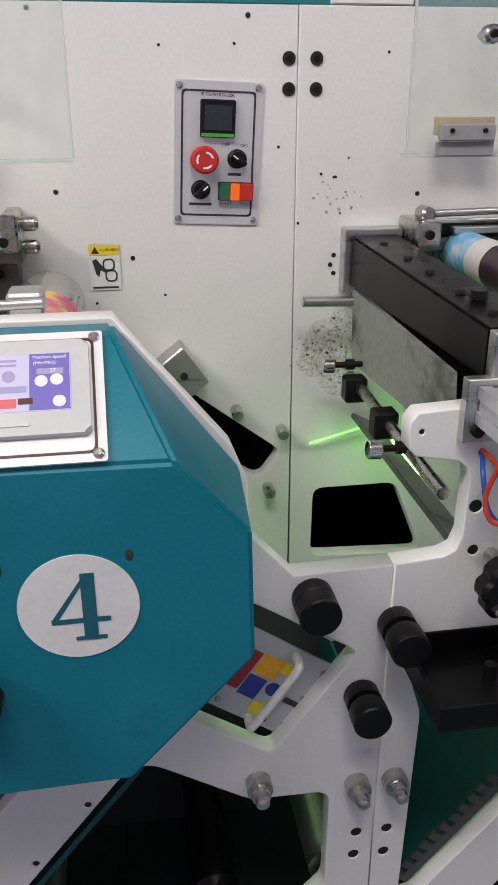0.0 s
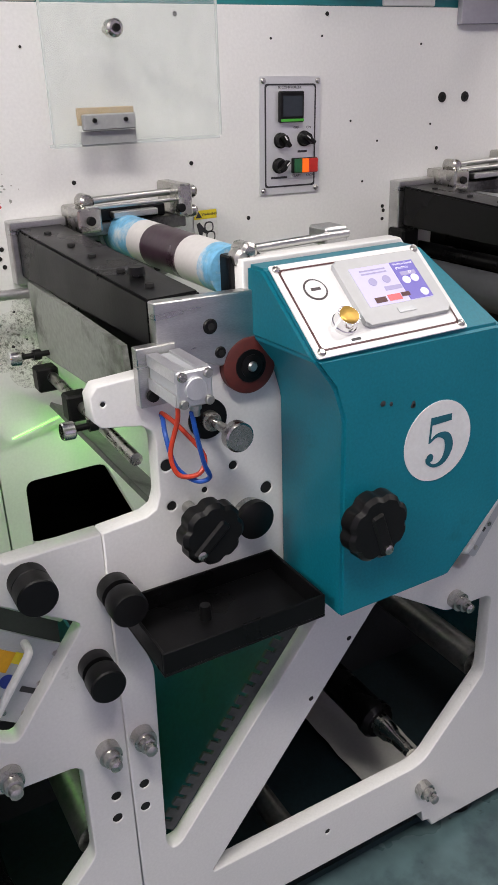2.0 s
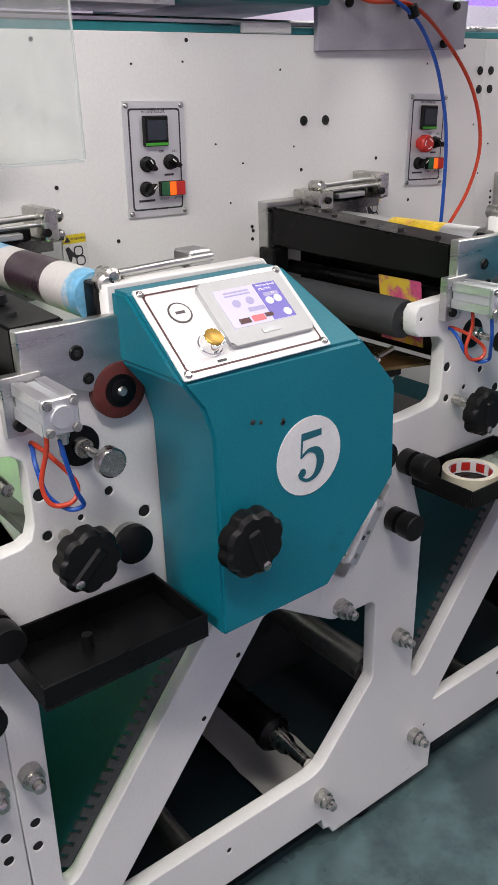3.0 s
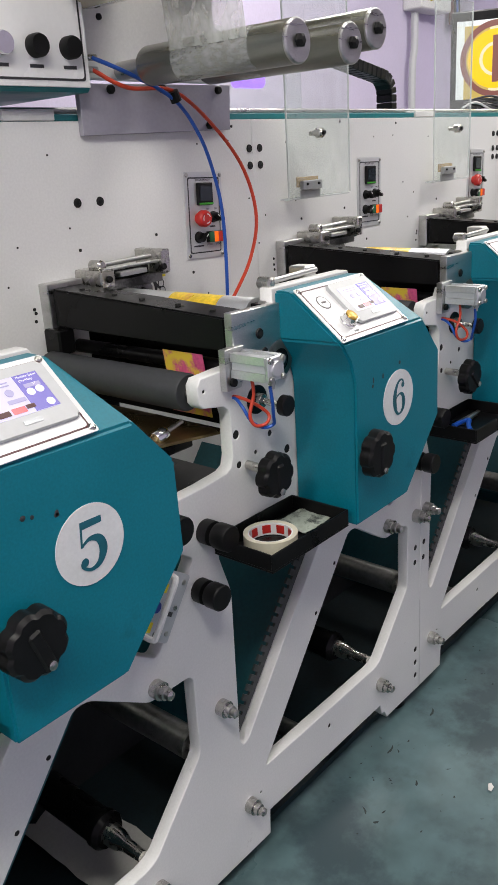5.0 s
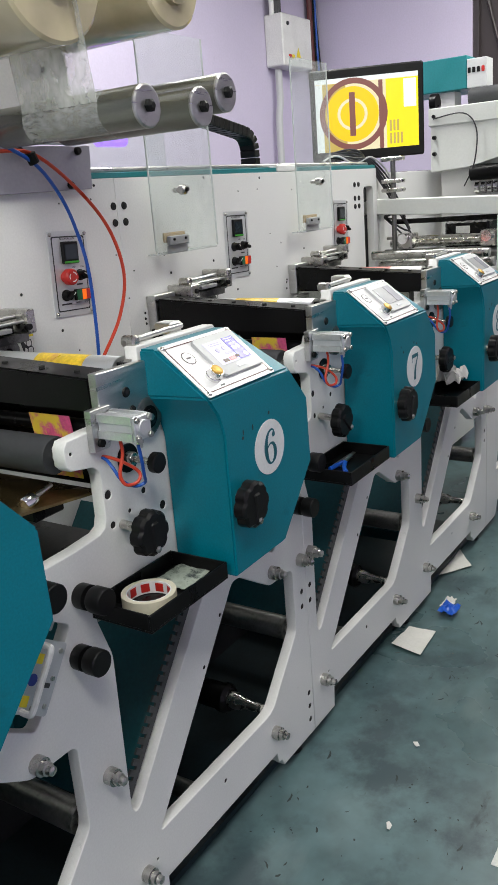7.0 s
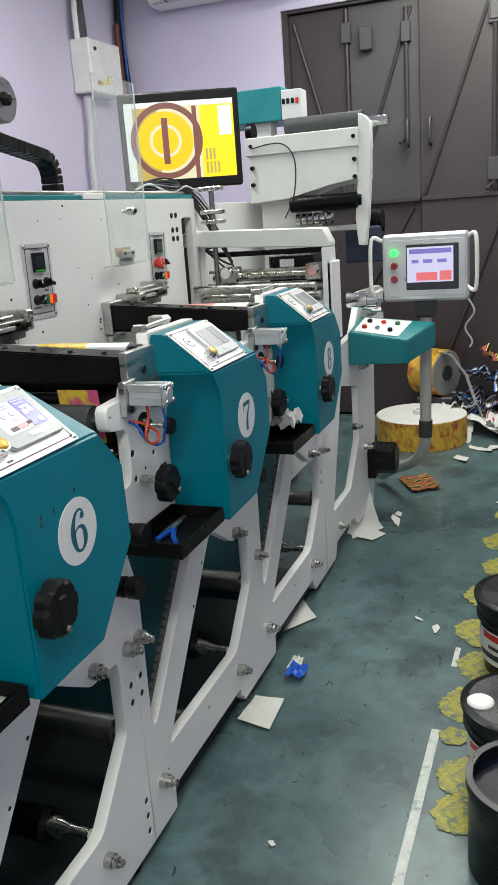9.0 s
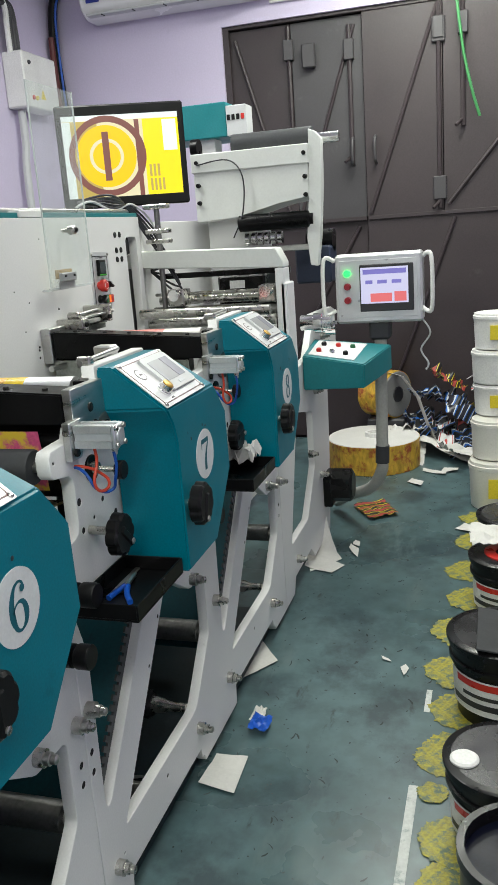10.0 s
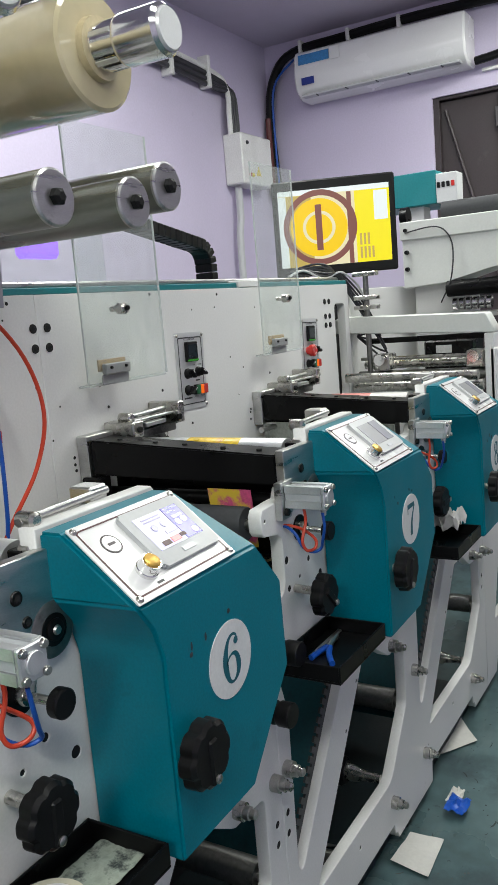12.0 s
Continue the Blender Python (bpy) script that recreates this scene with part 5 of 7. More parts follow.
def guard(x0, x1, ztop):
    e = empty("acrylic_guard", 0, 0.42, 0, "clear scratched acrylic guard hinged on the press wall", "guard", "acrylic guards")
    part("sheet", box(x0, x1, -0.0015, 0.0015, 1.303, ztop, 0), ACRYL, e)
    part("bottom_fold", box(x0, x1, 0.0, 0.03, 1.298, 1.302, 0), EDGE, e)
    part("edge", box(x0 - 0.003, x0, -0.002, 0.002, 1.303, ztop, 0), EDGE, e)
    part("edge", box(x1, x1 + 0.003, -0.002, 0.002, 1.303, ztop, 0), EDGE, e)
    for o in e.children:
        o.visible_shadow = False
    hx = x0 + 0.085
    h = part("hinge", box(hx - 0.042, hx + 0.042, -0.014, -0.002, 1.321, 1.344, 0.002), HINGE, e, "grey hinge block")
    part("hinge_leaf", box(hx - 0.045, hx + 0.045, -0.0045, -0.0018, 1.3, 1.32, 0.001), HINGE, h)
    part("backing", box(hx - 0.046, hx + 0.046, 0.002, 0.007, 1.328, 1.353, 0.001), WOODB, e, "brown board behind the hinge")
    for sx in (-0.025, 0.025):
        part("hinge_screw", lathe((hx + sx, -0.018, 1.335), (hx + sx, -0.012, 1.335), [(0, 0.003), (1, 0.004)], 10), BLACKP, h)
    kn = part("knob", lathe((hx + 0.01, -0.045, 1.458), (hx + 0.01, -0.002, 1.458), [(0, 0.009), (0.1, 0.0125), (0.5, 0.0125), (0.55, 0.006), (1, 0.006)], 20), BOLT, e)
    part("knob_bolt", lathe((hx + 0.01, -0.05, 1.458), (hx + 0.01, -0.044, 1.458), [(0, 0.005), (1, 0.006)], 12), BLACKP, kn)
    return e


HINGE = mat("grey_hinge_plastic", (0.3, 0.31, 0.31), 0.45, vary=0.1)
WOODB = mat("brown_board", (0.42, 0.28, 0.1), 0.6, vary=0.15)
guard(-1.03, -0.752, 1.84)
guard(-0.275, 0.004, 1.84)
guard(1.165, 1.44, 1.84)
guard(1.925, 2.17, 1.84)

# ---------------------------------------------------------------- on top of the press
SLATE = mat("grey_lilac_plate", (0.34, 0.33, 0.38), 0.45, 0.3, vary=0.06, scale=4)
cb = empty("hose_bracket", 0.77, WY - 0.02, 1.52, "flat grey bracket plate bolted on the press wall", "bracket")
part("plate", prism([(-0.224, -0.052), (-0.224, 0.045), (0.224, 0.051), (0.216, -0.046)], "y", 0.006, 0.0195, 0.001), SLATE, cb)
for x, z in ((-0.144, 0.035), (0.0, 0.04), (0.179, 0.039), (0.143, -0.036)):
    part("bolt", lathe((x, -0.003, z), (x, 0.007, z), [(0, 0.007), (0.3, 0.009), (1, 0.009)], 14), BLACKP, cb)
hr = empty("hanging_air_hoses", 0.57, 0.43, 1.60, "red and blue air hoses hanging over the wall", "air hoses")
part("red_hose", tube([(0.0, 0.0, -0.012), (0.07, -0.02, -0.045), (0.2, -0.02, -0.05), (0.31, -0.03, -0.125), (0.40, -0.03, -0.22), (0.435, -0.03, -0.33), (0.40, -0.03, -0.43), (0.325, -0.03, -0.515), (0.30, -0.02, -0.56)], 0.0042), REDH, hr)
part("blue_hose", tube([(0.0, 0.0, 0.01), (0.08, -0.02, -0.02), (0.19, -0.025, -0.065), (0.25, -0.03, -0.13), (0.29, -0.03, -0.21), (0.315, -0.03, -0.32), (0.312, -0.03, -0.5), (0.305, -0.02, -0.58)], 0.0042), BLUEH, hr)
for z in (0.01, -0.012):
    part("fitting", lathe((-0.03, 0.01, z), (0.012, 0.0, z), [(0, 0.008), (0.5, 0.008), (0.55, 0.006), (1, 0.006)], 12), BOLT, hr)
part("cable_tie", lathe((0.19, -0.024, -0.05), (0.2, -0.024, -0.07), [(0, 0.012), (1, 0.012)], 10), BLACKP, hr)

st = empty("roll_stand", 0.77, WY, 1.53, "white upright plate carrying the film rollers", "roll stand")
part("plate", box(-0.215, 0.2, 0.002, 0.02, 0.045, 0.75, 0.002), WALLW, st)
for x, z in ((-0.14, 0.16), (0.12, 0.2), (-0.05, 0.33), (-0.15, 0.45), (0.1, 0.5)):
    part("bolt", lathe((x, -0.002, z), (x, 0.004, z), [(0, 0.006), (1, 0.007)], 12), BLACKP, st)
ROLLC = mat("greenish_roller_steel", (0.23, 0.235, 0.21), 0.3, 0.75, vary=0.06, scale=6, fine=300, stretch=(1, 0.2, 1))
for x, z, y1 in ((0.672, 1.592, 0.01), (0.843, 1.598, 0.015), (0.93, 1.628, 0.015)):
    r = empty("film_roller", x, 0, z, "smooth grey-green steel film roller with a bright end disc", "roller", "film rollers")
    part("tube", lathe((0, WY - 0.085, 0), (0, y1, 0), [(0, 0.034), (0.02, 0.037), (1, 0.037)], 40), ROLLC, r)
    part("end_disc", lathe((0, y1, 0), (0, y1 - 0.006, 0), [(0, 0.0372), (0.6, 0.0372), (1, 0.034)], 40), STEEL, r)
    part("axle_nut", lathe((0, y1 - 0.006, 0), (0, y1 - 0.018, 0), [(0, 0.0115), (0.7, 0.0115), (1, 0.006)], 6), BLACKP, r)
    part("axle", cyl((0, WY, 0), (0, WY - 0.1, 0), 0.018), STEEL, r)
WEBC = clear("clear_film_web", (0.92, 0.92, 0.89), 0.1, 0.78)
fw = empty("film_web", 0.672, 0.2, 1.592, "transparent plastic film running over the rollers", "plastic film")
part("web", prism([(-0.036, 0.015), (-0.06, 0.2), (-0.09, 0.42), (-0.0885, 0.4205), (-0.058, 0.2), (-0.034, 0.015)], "y", -0.11, 0.08), WEBC, fw)
part("wrap", lathe((0, 0.08, 0), (0, -0.11, 0), [(0, 0.0376), (1, 0.0376)], 36), WEBC, fw)
CORE = mat("cardboard_core", (0.5, 0.42, 0.26), 0.6, vary=0.1)
for x, z, y0, y1, r in ((0.95, 1.857, 0.44, 0.135, 0.093), (0.575, 1.815, 0.44, 0.10, 0.12)):
    e = empty("film_roll", x, 0, z, "large amber roll of clear plastic film on a shaft", "film roll", "film rolls")
    part("film", lathe((0, y0, 0), (0, y1, 0), [(0, r - 0.004), (0.01, r), (0.985, r), (1, r - 0.006)], 64), FILM, e)
    part("core", lathe((0, y1 + 0.002, 0), (0, y1 - 0.012, 0), [(0, 0.05), (1, 0.048)], 40), CORE, e)
    sh = part("shaft", lathe((0, WY, 0), (0, y1 - 0.06, 0), [(0, 0.036), (0.99, 0.036), (1, 0.034)], 40), CHROME, e, "ribbed chrome air shaft")
    part("shaft_head", lathe((0, y1 - 0.058, 0), (0, y1 - 0.14, 0), [(0, 0.038), (0.1, 0.0395), (0.92, 0.0395), (1, 0.034)], 40), CHROME, sh)
    part("head_face", lathe((0, y1 - 0.139, 0), (0, y1 - 0.144, 0), [(0, 0.033), (1, 0.030)], 36), SILVER, sh)
    for a in range(5):
        t = a * 1.2566
        part("grip_bar", box(-0.004, 0.004, y1 - 0.055, y1 - 0.014, 0.035, 0.038, 0).copy(), ALU, sh).rotation_euler = (0, t, 0)

cabn = empty("drive_control_cabinet", 0.39, WY, 1.545, "teal control cabinet with a white gauge panel", "control cabinet")
part("case", box(-0.165, 0.16, -0.05, 0.3, 0, 0.34, 0.006), TEALF, cabn)
fp = part("face", box(-0.09, 0.155, -0.054, -0.0505, 0.008, 0.33, 0.001), WHITEP, cabn, "white instrument panel")
part("border_line", moved(rim(0.225, 0.3, 0.008, 0.004), Matrix.Translation((0.0325, -0.0545, 0.169)) @ OUT), DARK, cabn)
for x in (-0.04, 0.035, 0.11):
    part("dial", lathe((x, -0.0755, 0.075), (x, -0.054, 0.075), [(0, 0.018), (0.2, 0.02), (1, 0.02)], 28), CHROME if x < 0 else BLACKP, cabn)
    part("legend_bar", moved(pad(0.03, 0.006, 0.0005, 0.0005, x, 0.042, 0), Matrix.Translation((0, -0.0545, 0)) @ OUT), DARK, cabn)
op = empty("open_switch_box", 0.06, WY, 1.545, "open switchgear box with relays and red indicator lamps", "switch box")
part("case", box(-0.4, 0.155, 0.1, 0.12, 0, 0.3, 0), DARK, op)
part("shelf", box(-0.4, 0.155, -0.02, 0.12, -0.008, 0, 0), STEEL, op)
LEDR = glow("red_indicator", (1.0, 0.03, 0.02), 5.0)
for q in range(9):
    part("relay", box(-0.06 + q * 0.022, -0.042 + q * 0.022, 0.03, 0.1, 0.002, 0.03 + 0.008 * (q % 3), 0.001), GREEN if q > 3 else BLACKP, op)
    if q > 2:
        part("indicator", lathe((-0.05 + q * 0.022, 0.028, 0.022), (-0.05 + q * 0.022, 0.03, 0.022), [(0, 0.003), (1, 0.004)], 8), LEDR, op)

ch = empty("cable_chain", 1.6, 0.62, 1.6, "black plastic cable drag chain bending down behind the press", "cable chain")
pts = [(0.026 * q, 0.085 - 0.0042 * q) for q in range(13)]
pts += [(0.312 + 0.055 * math.sin(a), -0.021 + 0.055 * math.cos(a)) for a in (0.4, 0.8, 1.2, 1.57)] + [(0.367, -0.046), (0.367, -0.072), (0.367, -0.1)]
for q, ((ax, az), (bx, bz)) in enumerate(zip(pts, pts[1:])):
    d = Vector((bx - ax, 0, bz - az))
    m = Matrix.Translation(((ax + bx) / 2, 0, (az + bz) / 2)) @ d.to_track_quat("X", "Z").to_matrix().to_4x4()
    part("link", moved(box(-d.length * 0.46, d.length * 0.46, -0.03, 0.03, -0.017, 0.017, 0.003), m), BLACKP, ch)
VIOL = glow("violet_lamp_glow", (0.35, 0.15, 1.0), 1.6)
vl = empty("curing_lamp_box", 1.3, 0.62, 1.53, "clear housing with a violet glowing curing lamp", "lamp")
part("lamp", box(-0.05, 0.07, 0.02, 0.06, 0.06, 0.11, 0.01), VIOL, vl)
part("housing", box(-0.2, 0.2, 0.0, 0.004, 0.0, 0.2, 0), ACRYL, vl)

# ---------------------------------------------------------------- small loose things on the trays
tp = empty("masking_tape_roll", P - 0.312, -0.066, 0.7525, "cream masking tape roll with a red printed core label", "tape roll")
TAPE = mat("cream_tape", (0.62, 0.58, 0.46), 0.55, vary=0.05, scale=40)


def hoop(r0, r1, z0, z1, seg=48):
    bm = bmesh.new()
    loops = [[bm.verts.new((r * math.cos(2 * math.pi * q / seg), r * math.sin(2 * math.pi * q / seg), z)) for q in range(seg)] for r, z in ((r0, z0), (r1, z0), (r1, z1), (r0, z1))]
    for a in range(4):
        u, v = loops[a], loops[(a + 1) % 4]
        for q in range(seg):
            bm.faces.new((u[q], u[(q + 1) % seg], v[(q + 1) % seg], v[q]))
    return bm


part("tape", hoop(0.0405, 0.049, 0, 0.024), TAPE, tp)
part("core", hoop(0.038, 0.0403, 0.0005, 0.0235), WHITEP, tp)
for q in range(9):
    a = q * 0.7
    part("core_print", moved(box(-0.008, 0.008, -0.0004, 0.0004, 0.004, 0.02, 0), Matrix.Rotation(a, 4, "Z") @ Matrix.Translation((0, 0.0375, 0))), RED, tp)


def crumple(w, h, n, amp, seed, curl=0.0):
    """A thin creased sheet about the origin, lying in x-y."""
    rnd = random.Random(seed)
    bm = bmesh.new()
    ox = rnd.uniform(0, 50)
    grid = [[bm.verts.new((w * (i / n - 0.5) * (1 + 0.1 * noise.noise(Vector((ox, j * 0.7, 3)))), h * (j / n - 0.5) * (1 + 0.1 * noise.noise(Vector((i * 0.7, ox, 5)))), amp * (0.5 + abs(noise.noise(Vector((i / n * 3 + ox, j / n * 3, 0)))) + 0.12 * noise.noise(Vector((i / n * 6, j / n * 6 + ox, 2)))) + curl * (i / n) ** 2)) for j in range(n + 1)] for i in range(n + 1)]
    for i in range(n):
        for j in range(n):
            bm.faces.new((grid[i][j], grid[i + 1][j], grid[i + 1][j + 1], grid[i][j + 1]))
    g = bmesh.ops.extrude_face_region(bm, geom=bm.faces[:])
    bmesh.ops.translate(bm, vec=(0, 0, 0.0006), verts=[v for v in g["geom"] if isinstance(v, bmesh.types.BMVert)])
    return bm


RAG = mat("stained_rag", (0.36, 0.4, 0.34), 0.75, vary=0.2, scale=25, dirt=(0.04, 0.05, 0.05), dirt_at=0.5, dirt_scale=30)
rg = tagged(part("wiping_rag", crumple(0.085, 0.075, 12, 0.006, 3), RAG, at=(P - 0.208, -0.06, 0.753)), "stained pale wiping rag lying flat in the tray", "rag")
ts = tagged(part("crumpled_tissue", crumple(0.12, 0.1, 14, 0.09, 8), PAPER, at=(3 * P - 0.235, -0.05, 0.75)), "crumpled white paper tissue on the tray", "tissue")
BLUET = mat("blue_tool_grip", (0.01, 0.09, 0.5), 0.4)
pl = empty("pliers", 2 * P - 0.27, -0.07, 0.753, "pliers with blue plastic grips lying in the tray", "pliers")
part("grip", tube([(-0.06, -0.02, 0.004), (-0.03, 0.0, 0.006), (0.0, 0.012, 0.008)], 0.006), BLUET, pl)
part("grip", tube([(-0.05, 0.03, 0.004), (-0.02, 0.025, 0.006), (0.0, 0.018, 0.008)], 0.006), BLUET, pl)
part("jaws", tube([(0.0, 0.015, 0.008), (0.03, 0.02, 0.008), (0.06, 0.024, 0.006)], 0.006), STEEL, pl)
sp = tagged(part("spanner", box(-0.07, 0.07, -0.006, 0.006, 0, 0.005, 0.002), STEEL, at=(2 * P - 0.24, -0.035, 0.7525)), "small steel spanner lying in the tray", "spanner")

# film roll at the left of the first station
fr = empty("clear_sleeve_roll", -0.80, 0, 1.10, "clear sleeve roll with a printed floral band", "roller")
part("sleeve", lathe((0, 0.43, 0), (0, 0.1, 0), [(0, 0.05), (1, 0.05)], 40), mat("smoky_sleeve", (0.3, 0.3, 0.28), 0.12, vary=0.1, coat=0.5), fr)
part("print_band", lathe((0, 0.3, 0), (0, 0.16, 0), [(0, 0.0506), (1, 0.0506)], 40), PINKW, fr)
part("journal", cyl((0, WY, 0), (0, 0.03, 0), 0.012), STEEL, fr)

# ---------------------------------------------------------------- the far end of the press
ef = empty("end_frame", 2.617, 0, 0, "white enamelled end frame of the press", "machine frame")
eo = [(0.002, 0.035), (0.13, 0.035), (0.16, 0.095), (0.45, 0.095), (0.52, 0.035), (0.86, 0.035), (0.93, 0.42), (0.95, 0.76), (1.2, 0.80), (1.2, 1.03), (1.12, 1.05), (0.72, 1.06), (0.56, 0.9), (0.3, 0.88), (0.002, 0.88)]
eh = rounded([(0.13, 0.24), (0.42, 0.24), (0.6, 0.42), (0.6, 0.66), (0.32, 0.72)], 0.02)
part("plate", sheet2d(eo, [eh], 0, 0.028, 0.002), WHITE, ef, smooth=False)
for x, z in ((0.2, 0.155), (0.5, 0.5), (0.66, 0.74), (0.85, 0.95), (0.95, 0.9), (0.7, 0.35), (0.8, 0.2)):
    cap_bolt(x, z, ef)
back = empty("end_back_wall", 2.66, WY, 0, "white enamelled back wall of the die-cutting section", "machine wall", kind="structure")
part("panel", box(0.0, 1.3, 0.02, 0.05, 0.05, 1.12, 0.002), WALLW, back)
part("panel", box(0.06, 1.3, 0.02, 0.05, 1.122, 1.48, 0.002), WALLW, back)
CREAM = mat("pale_enamel", (0.66, 0.68, 0.65), 0.4, vary=0.04)
pb = empty("portal_beam", 2.7, 0, 0, "pale enamelled portal beam over the die-cutting rollers", "beam")
part("beam", prism([(-0.05, 1.31), (-0.025, 1.36), (0.51, 1.378), (0.56, 1.352), (0.56, 1.32), (-0.05, 1.292)], "x", -0.03, 0.05, 0.003), CREAM, pb)
part("post", box(-0.03, 0.05, -0.05, -0.018, 0.9, 1.291, 0.003), WHITE, pb)
part("under_rail", box(0.06, 0.075, -0.05, 0.43, 1.27, 1.29, 0.001), BLACK, pb)
for y in (0.41,):
    sc = part("jack_screw", cyl((0.0, y, 1.16), (0.0, y, 1.535), 0.010), STEELD, pb, "dark steel jack screw")
    for z in (1.4, 1.435, 1.52):
        part("clamp", box(-0.02, 0.02, y - 0.045, y + 0.045, z, z + 0.016, 0.003), BOLT, sc)
dc = empty("die_cutting_rollers", 2.72, 0, 0, "bright steel die-cutting rollers between bearing blocks", "rollers")
for x, z, r in ((0.0, 1.15, 0.028), (0.06, 1.19, 0.02), (-0.06, 1.12, 0.024), (0.12, 1.13, 0.03), (0.02, 1.215, 0.008), (-0.13, 1.16, 0.022)):
    part("roller", cyl((x, 0.46, z), (x, -0.015, z), r * 0.8), STEELD if r > 0.025 else BOLT, dc)
for y in (0.36, 0.02):
    part("bearing_block", box(-0.04, 0.04, y - 0.03, y + 0.03, 1.175, 1.235, 0.004), BOLT, dc)
    part("wheel", lathe((-0.045, y, 1.215), (-0.06, y, 1.215), [(0, 0.02), (1, 0.02)], 20), CHROME, dc)
part("side_plate", box(-0.05, 0.05, -0.06, -0.035, 0.95, 1.24, 0.004), WHITE, dc)
part("shaft_hub", lathe((0.3, -0.02, 1.06), (0.3, -0.14, 1.06), [(0, 0.03), (0.4, 0.03), (0.42, 0.035), (0.7, 0.035), (0.72, 0.025), (1, 0.025)], 28), CHROME, dc)
part("shaft_hub", lathe((0.6, -0.01, 1.0), (0.6, -0.1, 1.0), [(0, 0.02), (0.5, 0.02), (0.52, 0.03), (1, 0.03)], 24), CHROME, dc)

dm = empty("die_drive_motor", 3.02, 0.2, 1.1, "black drive motor with a white label behind the portal", "motor")
part("body", box(-0.06, 0.1, -0.1, 0.09, 0, 0.16, 0.008), BLACK, dm)
for q in range(5):
    part("fin", box(-0.068, -0.0605, -0.085 + 0.038 * q, -0.072 + 0.038 * q, 0.01, 0.09, 0.002), BLACK, dm)
part("label", box(-0.064, -0.061, -0.02, 0.04, 0.11, 0.14, 0), PAPERW, dm)
part("mount", box(-0.03, 0.08, -0.06, 0.06, -0.2, -0.0005, 0.004), WALLW, dm)

rw = empty("waste_rewinder", 3.3, 0.005, -0.022, "pale enamelled rewinder head with grey and black rollers", "rewinder")
part("head", prism([(-0.03, 1.74), (-0.03, 1.56), (0.1, 1.545), (0.28, 1.5), (0.46, 1.49), (0.46, 1.74)], "x", -0.03, 0.25, 0.004), CREAM, rw)
part("upper_strip", box(-0.04, 0.255, -0.035, 0.465, 1.69, 1.765, 0.003), CREAM, rw)
part("top_roller", lathe((0.08, 0.31, 1.80), (0.08, -0.03, 1.80), [(0, 0.04), (1, 0.04)], 32), RUBBER, rw, "grey rubber roller")
part("end_plate", prism([(-0.06, 1.81), (-0.035, 1.82), (-0.03, 1.6), (-0.01, 1.4), (-0.02, 1.29), (-0.05, 1.285), (-0.065, 1.4), (-0.08, 1.6), (-0.085, 1.78)], "x", -0.03, 0.02, 0.003), CREAM, rw)
part("shaft_end", cyl((0.08, -0.04, 1.79), (0.08, -0.14, 1.79), 0.022), CHROME, rw)
part("lower_roller", lathe((-0.02, 0.28, 1.475), (-0.02, -0.04, 1.475), [(0, 0.02), (0.02, 0.034), (0.94, 0.034), (0.96, 0.024), (1, 0.024)], 32), BLACK, rw, "black rubber roller")
for q in range(6):
    part("slitter_ring", lathe((0.0, 0.10 + 0.028 * q, 1.41), (0.0, 0.118 + 0.028 * q, 1.41), [(0, 0.026), (1, 0.026)], 20), CHROME, rw)
part("slitter_bar", box(-0.03, 0.03, -0.02, 0.46, 1.352, 1.375, 0.003), STEEL, rw)
for z in (1.73, 1.64, 1.57):
    for y in (-0.015, 0.44):
        part("bolt", lathe((-0.046, y, z), (-0.028, y, z), [(0, 0.008), (1, 0.01)], 12), BLACKP, rw)
part("wheel", lathe((0.1, 0.47, 1.8), (0.1, 0.5, 1.8), [(0, 0.04), (1, 0.04)], 24), BLACK, rw)
part("motor", lathe((0.3, 0.06, 1.38), (0.3, -0.06, 1.38), [(0, 0.05), (1, 0.05)], 24), BLACK, rw)
part("motor_box", box(0.2, 0.35, -0.06, 0.1, 1.2, 1.36, 0.008), mat("dark_navy_motor", (0.02, 0.03, 0.06), 0.45), rw)
part("stand", box(0.05, 0.2, 0.2, 0.44, 0.9, 1.5, 0.004), WALLW, rw)
part("cable", tube([(-0.045, 0.44, 1.72), (-0.055, 0.3, 1.73), (-0.055, 0.24, 1.66), (-0.05, 0.25, 1.52), (-0.04, 0.3, 1.42)], 0.003), DARK, rw)
tb = empty("teal_power_unit", 3.8, 0.6, 1.88, "teal power unit box with a white switch face", "power unit")
part("case", box(0, 0.3, -0.13, 0.22, -0.02, 0.135, 0.004), TEALF, tb)
part("face", box(-0.004, 0.1, -0.23, -0.131, -0.02, 0.115, 0.003), GREYP, tb)
for q in range(4):
    part("switch", box(-0.01, -0.003, -0.22 + 0.023 * q, -0.205 + 0.023 * q, 0.05, 0.075, 0.002), BLACKP if q else RED, tb)
part("shelf_post", box(0.05, 0.15, -0.05, 0.05, -1.88, 0, 0), WALLW, tb)

# monitor
tv = empty("inspection_monitor", 2.72, 0.48, 1.72, "black flat inspection monitor showing a yellow label", "monitor")
ny = Vector((-0.906, -0.42, 0.0)).normalized()
ax = Vector((-ny.y, ny.x, 0))
mid = Vector((2.81, 0.566, 0))
TVM = Matrix(((ax.x, 0, ny.x, mid.x), (ax.y, 0, ny.y, mid.y), (0, 1, 0, 1.722), (0, 0, 0, 1)))
tv.matrix_world = TVM
W2, H2 = 0.44, 0.335
part("case", box(-W2 / 2 - 0.012, W2 / 2 + 0.012, -H2 / 2 - 0.012, H2 / 2 + 0.012, -0.04, -0.002, 0.006), BLACKP, tv)
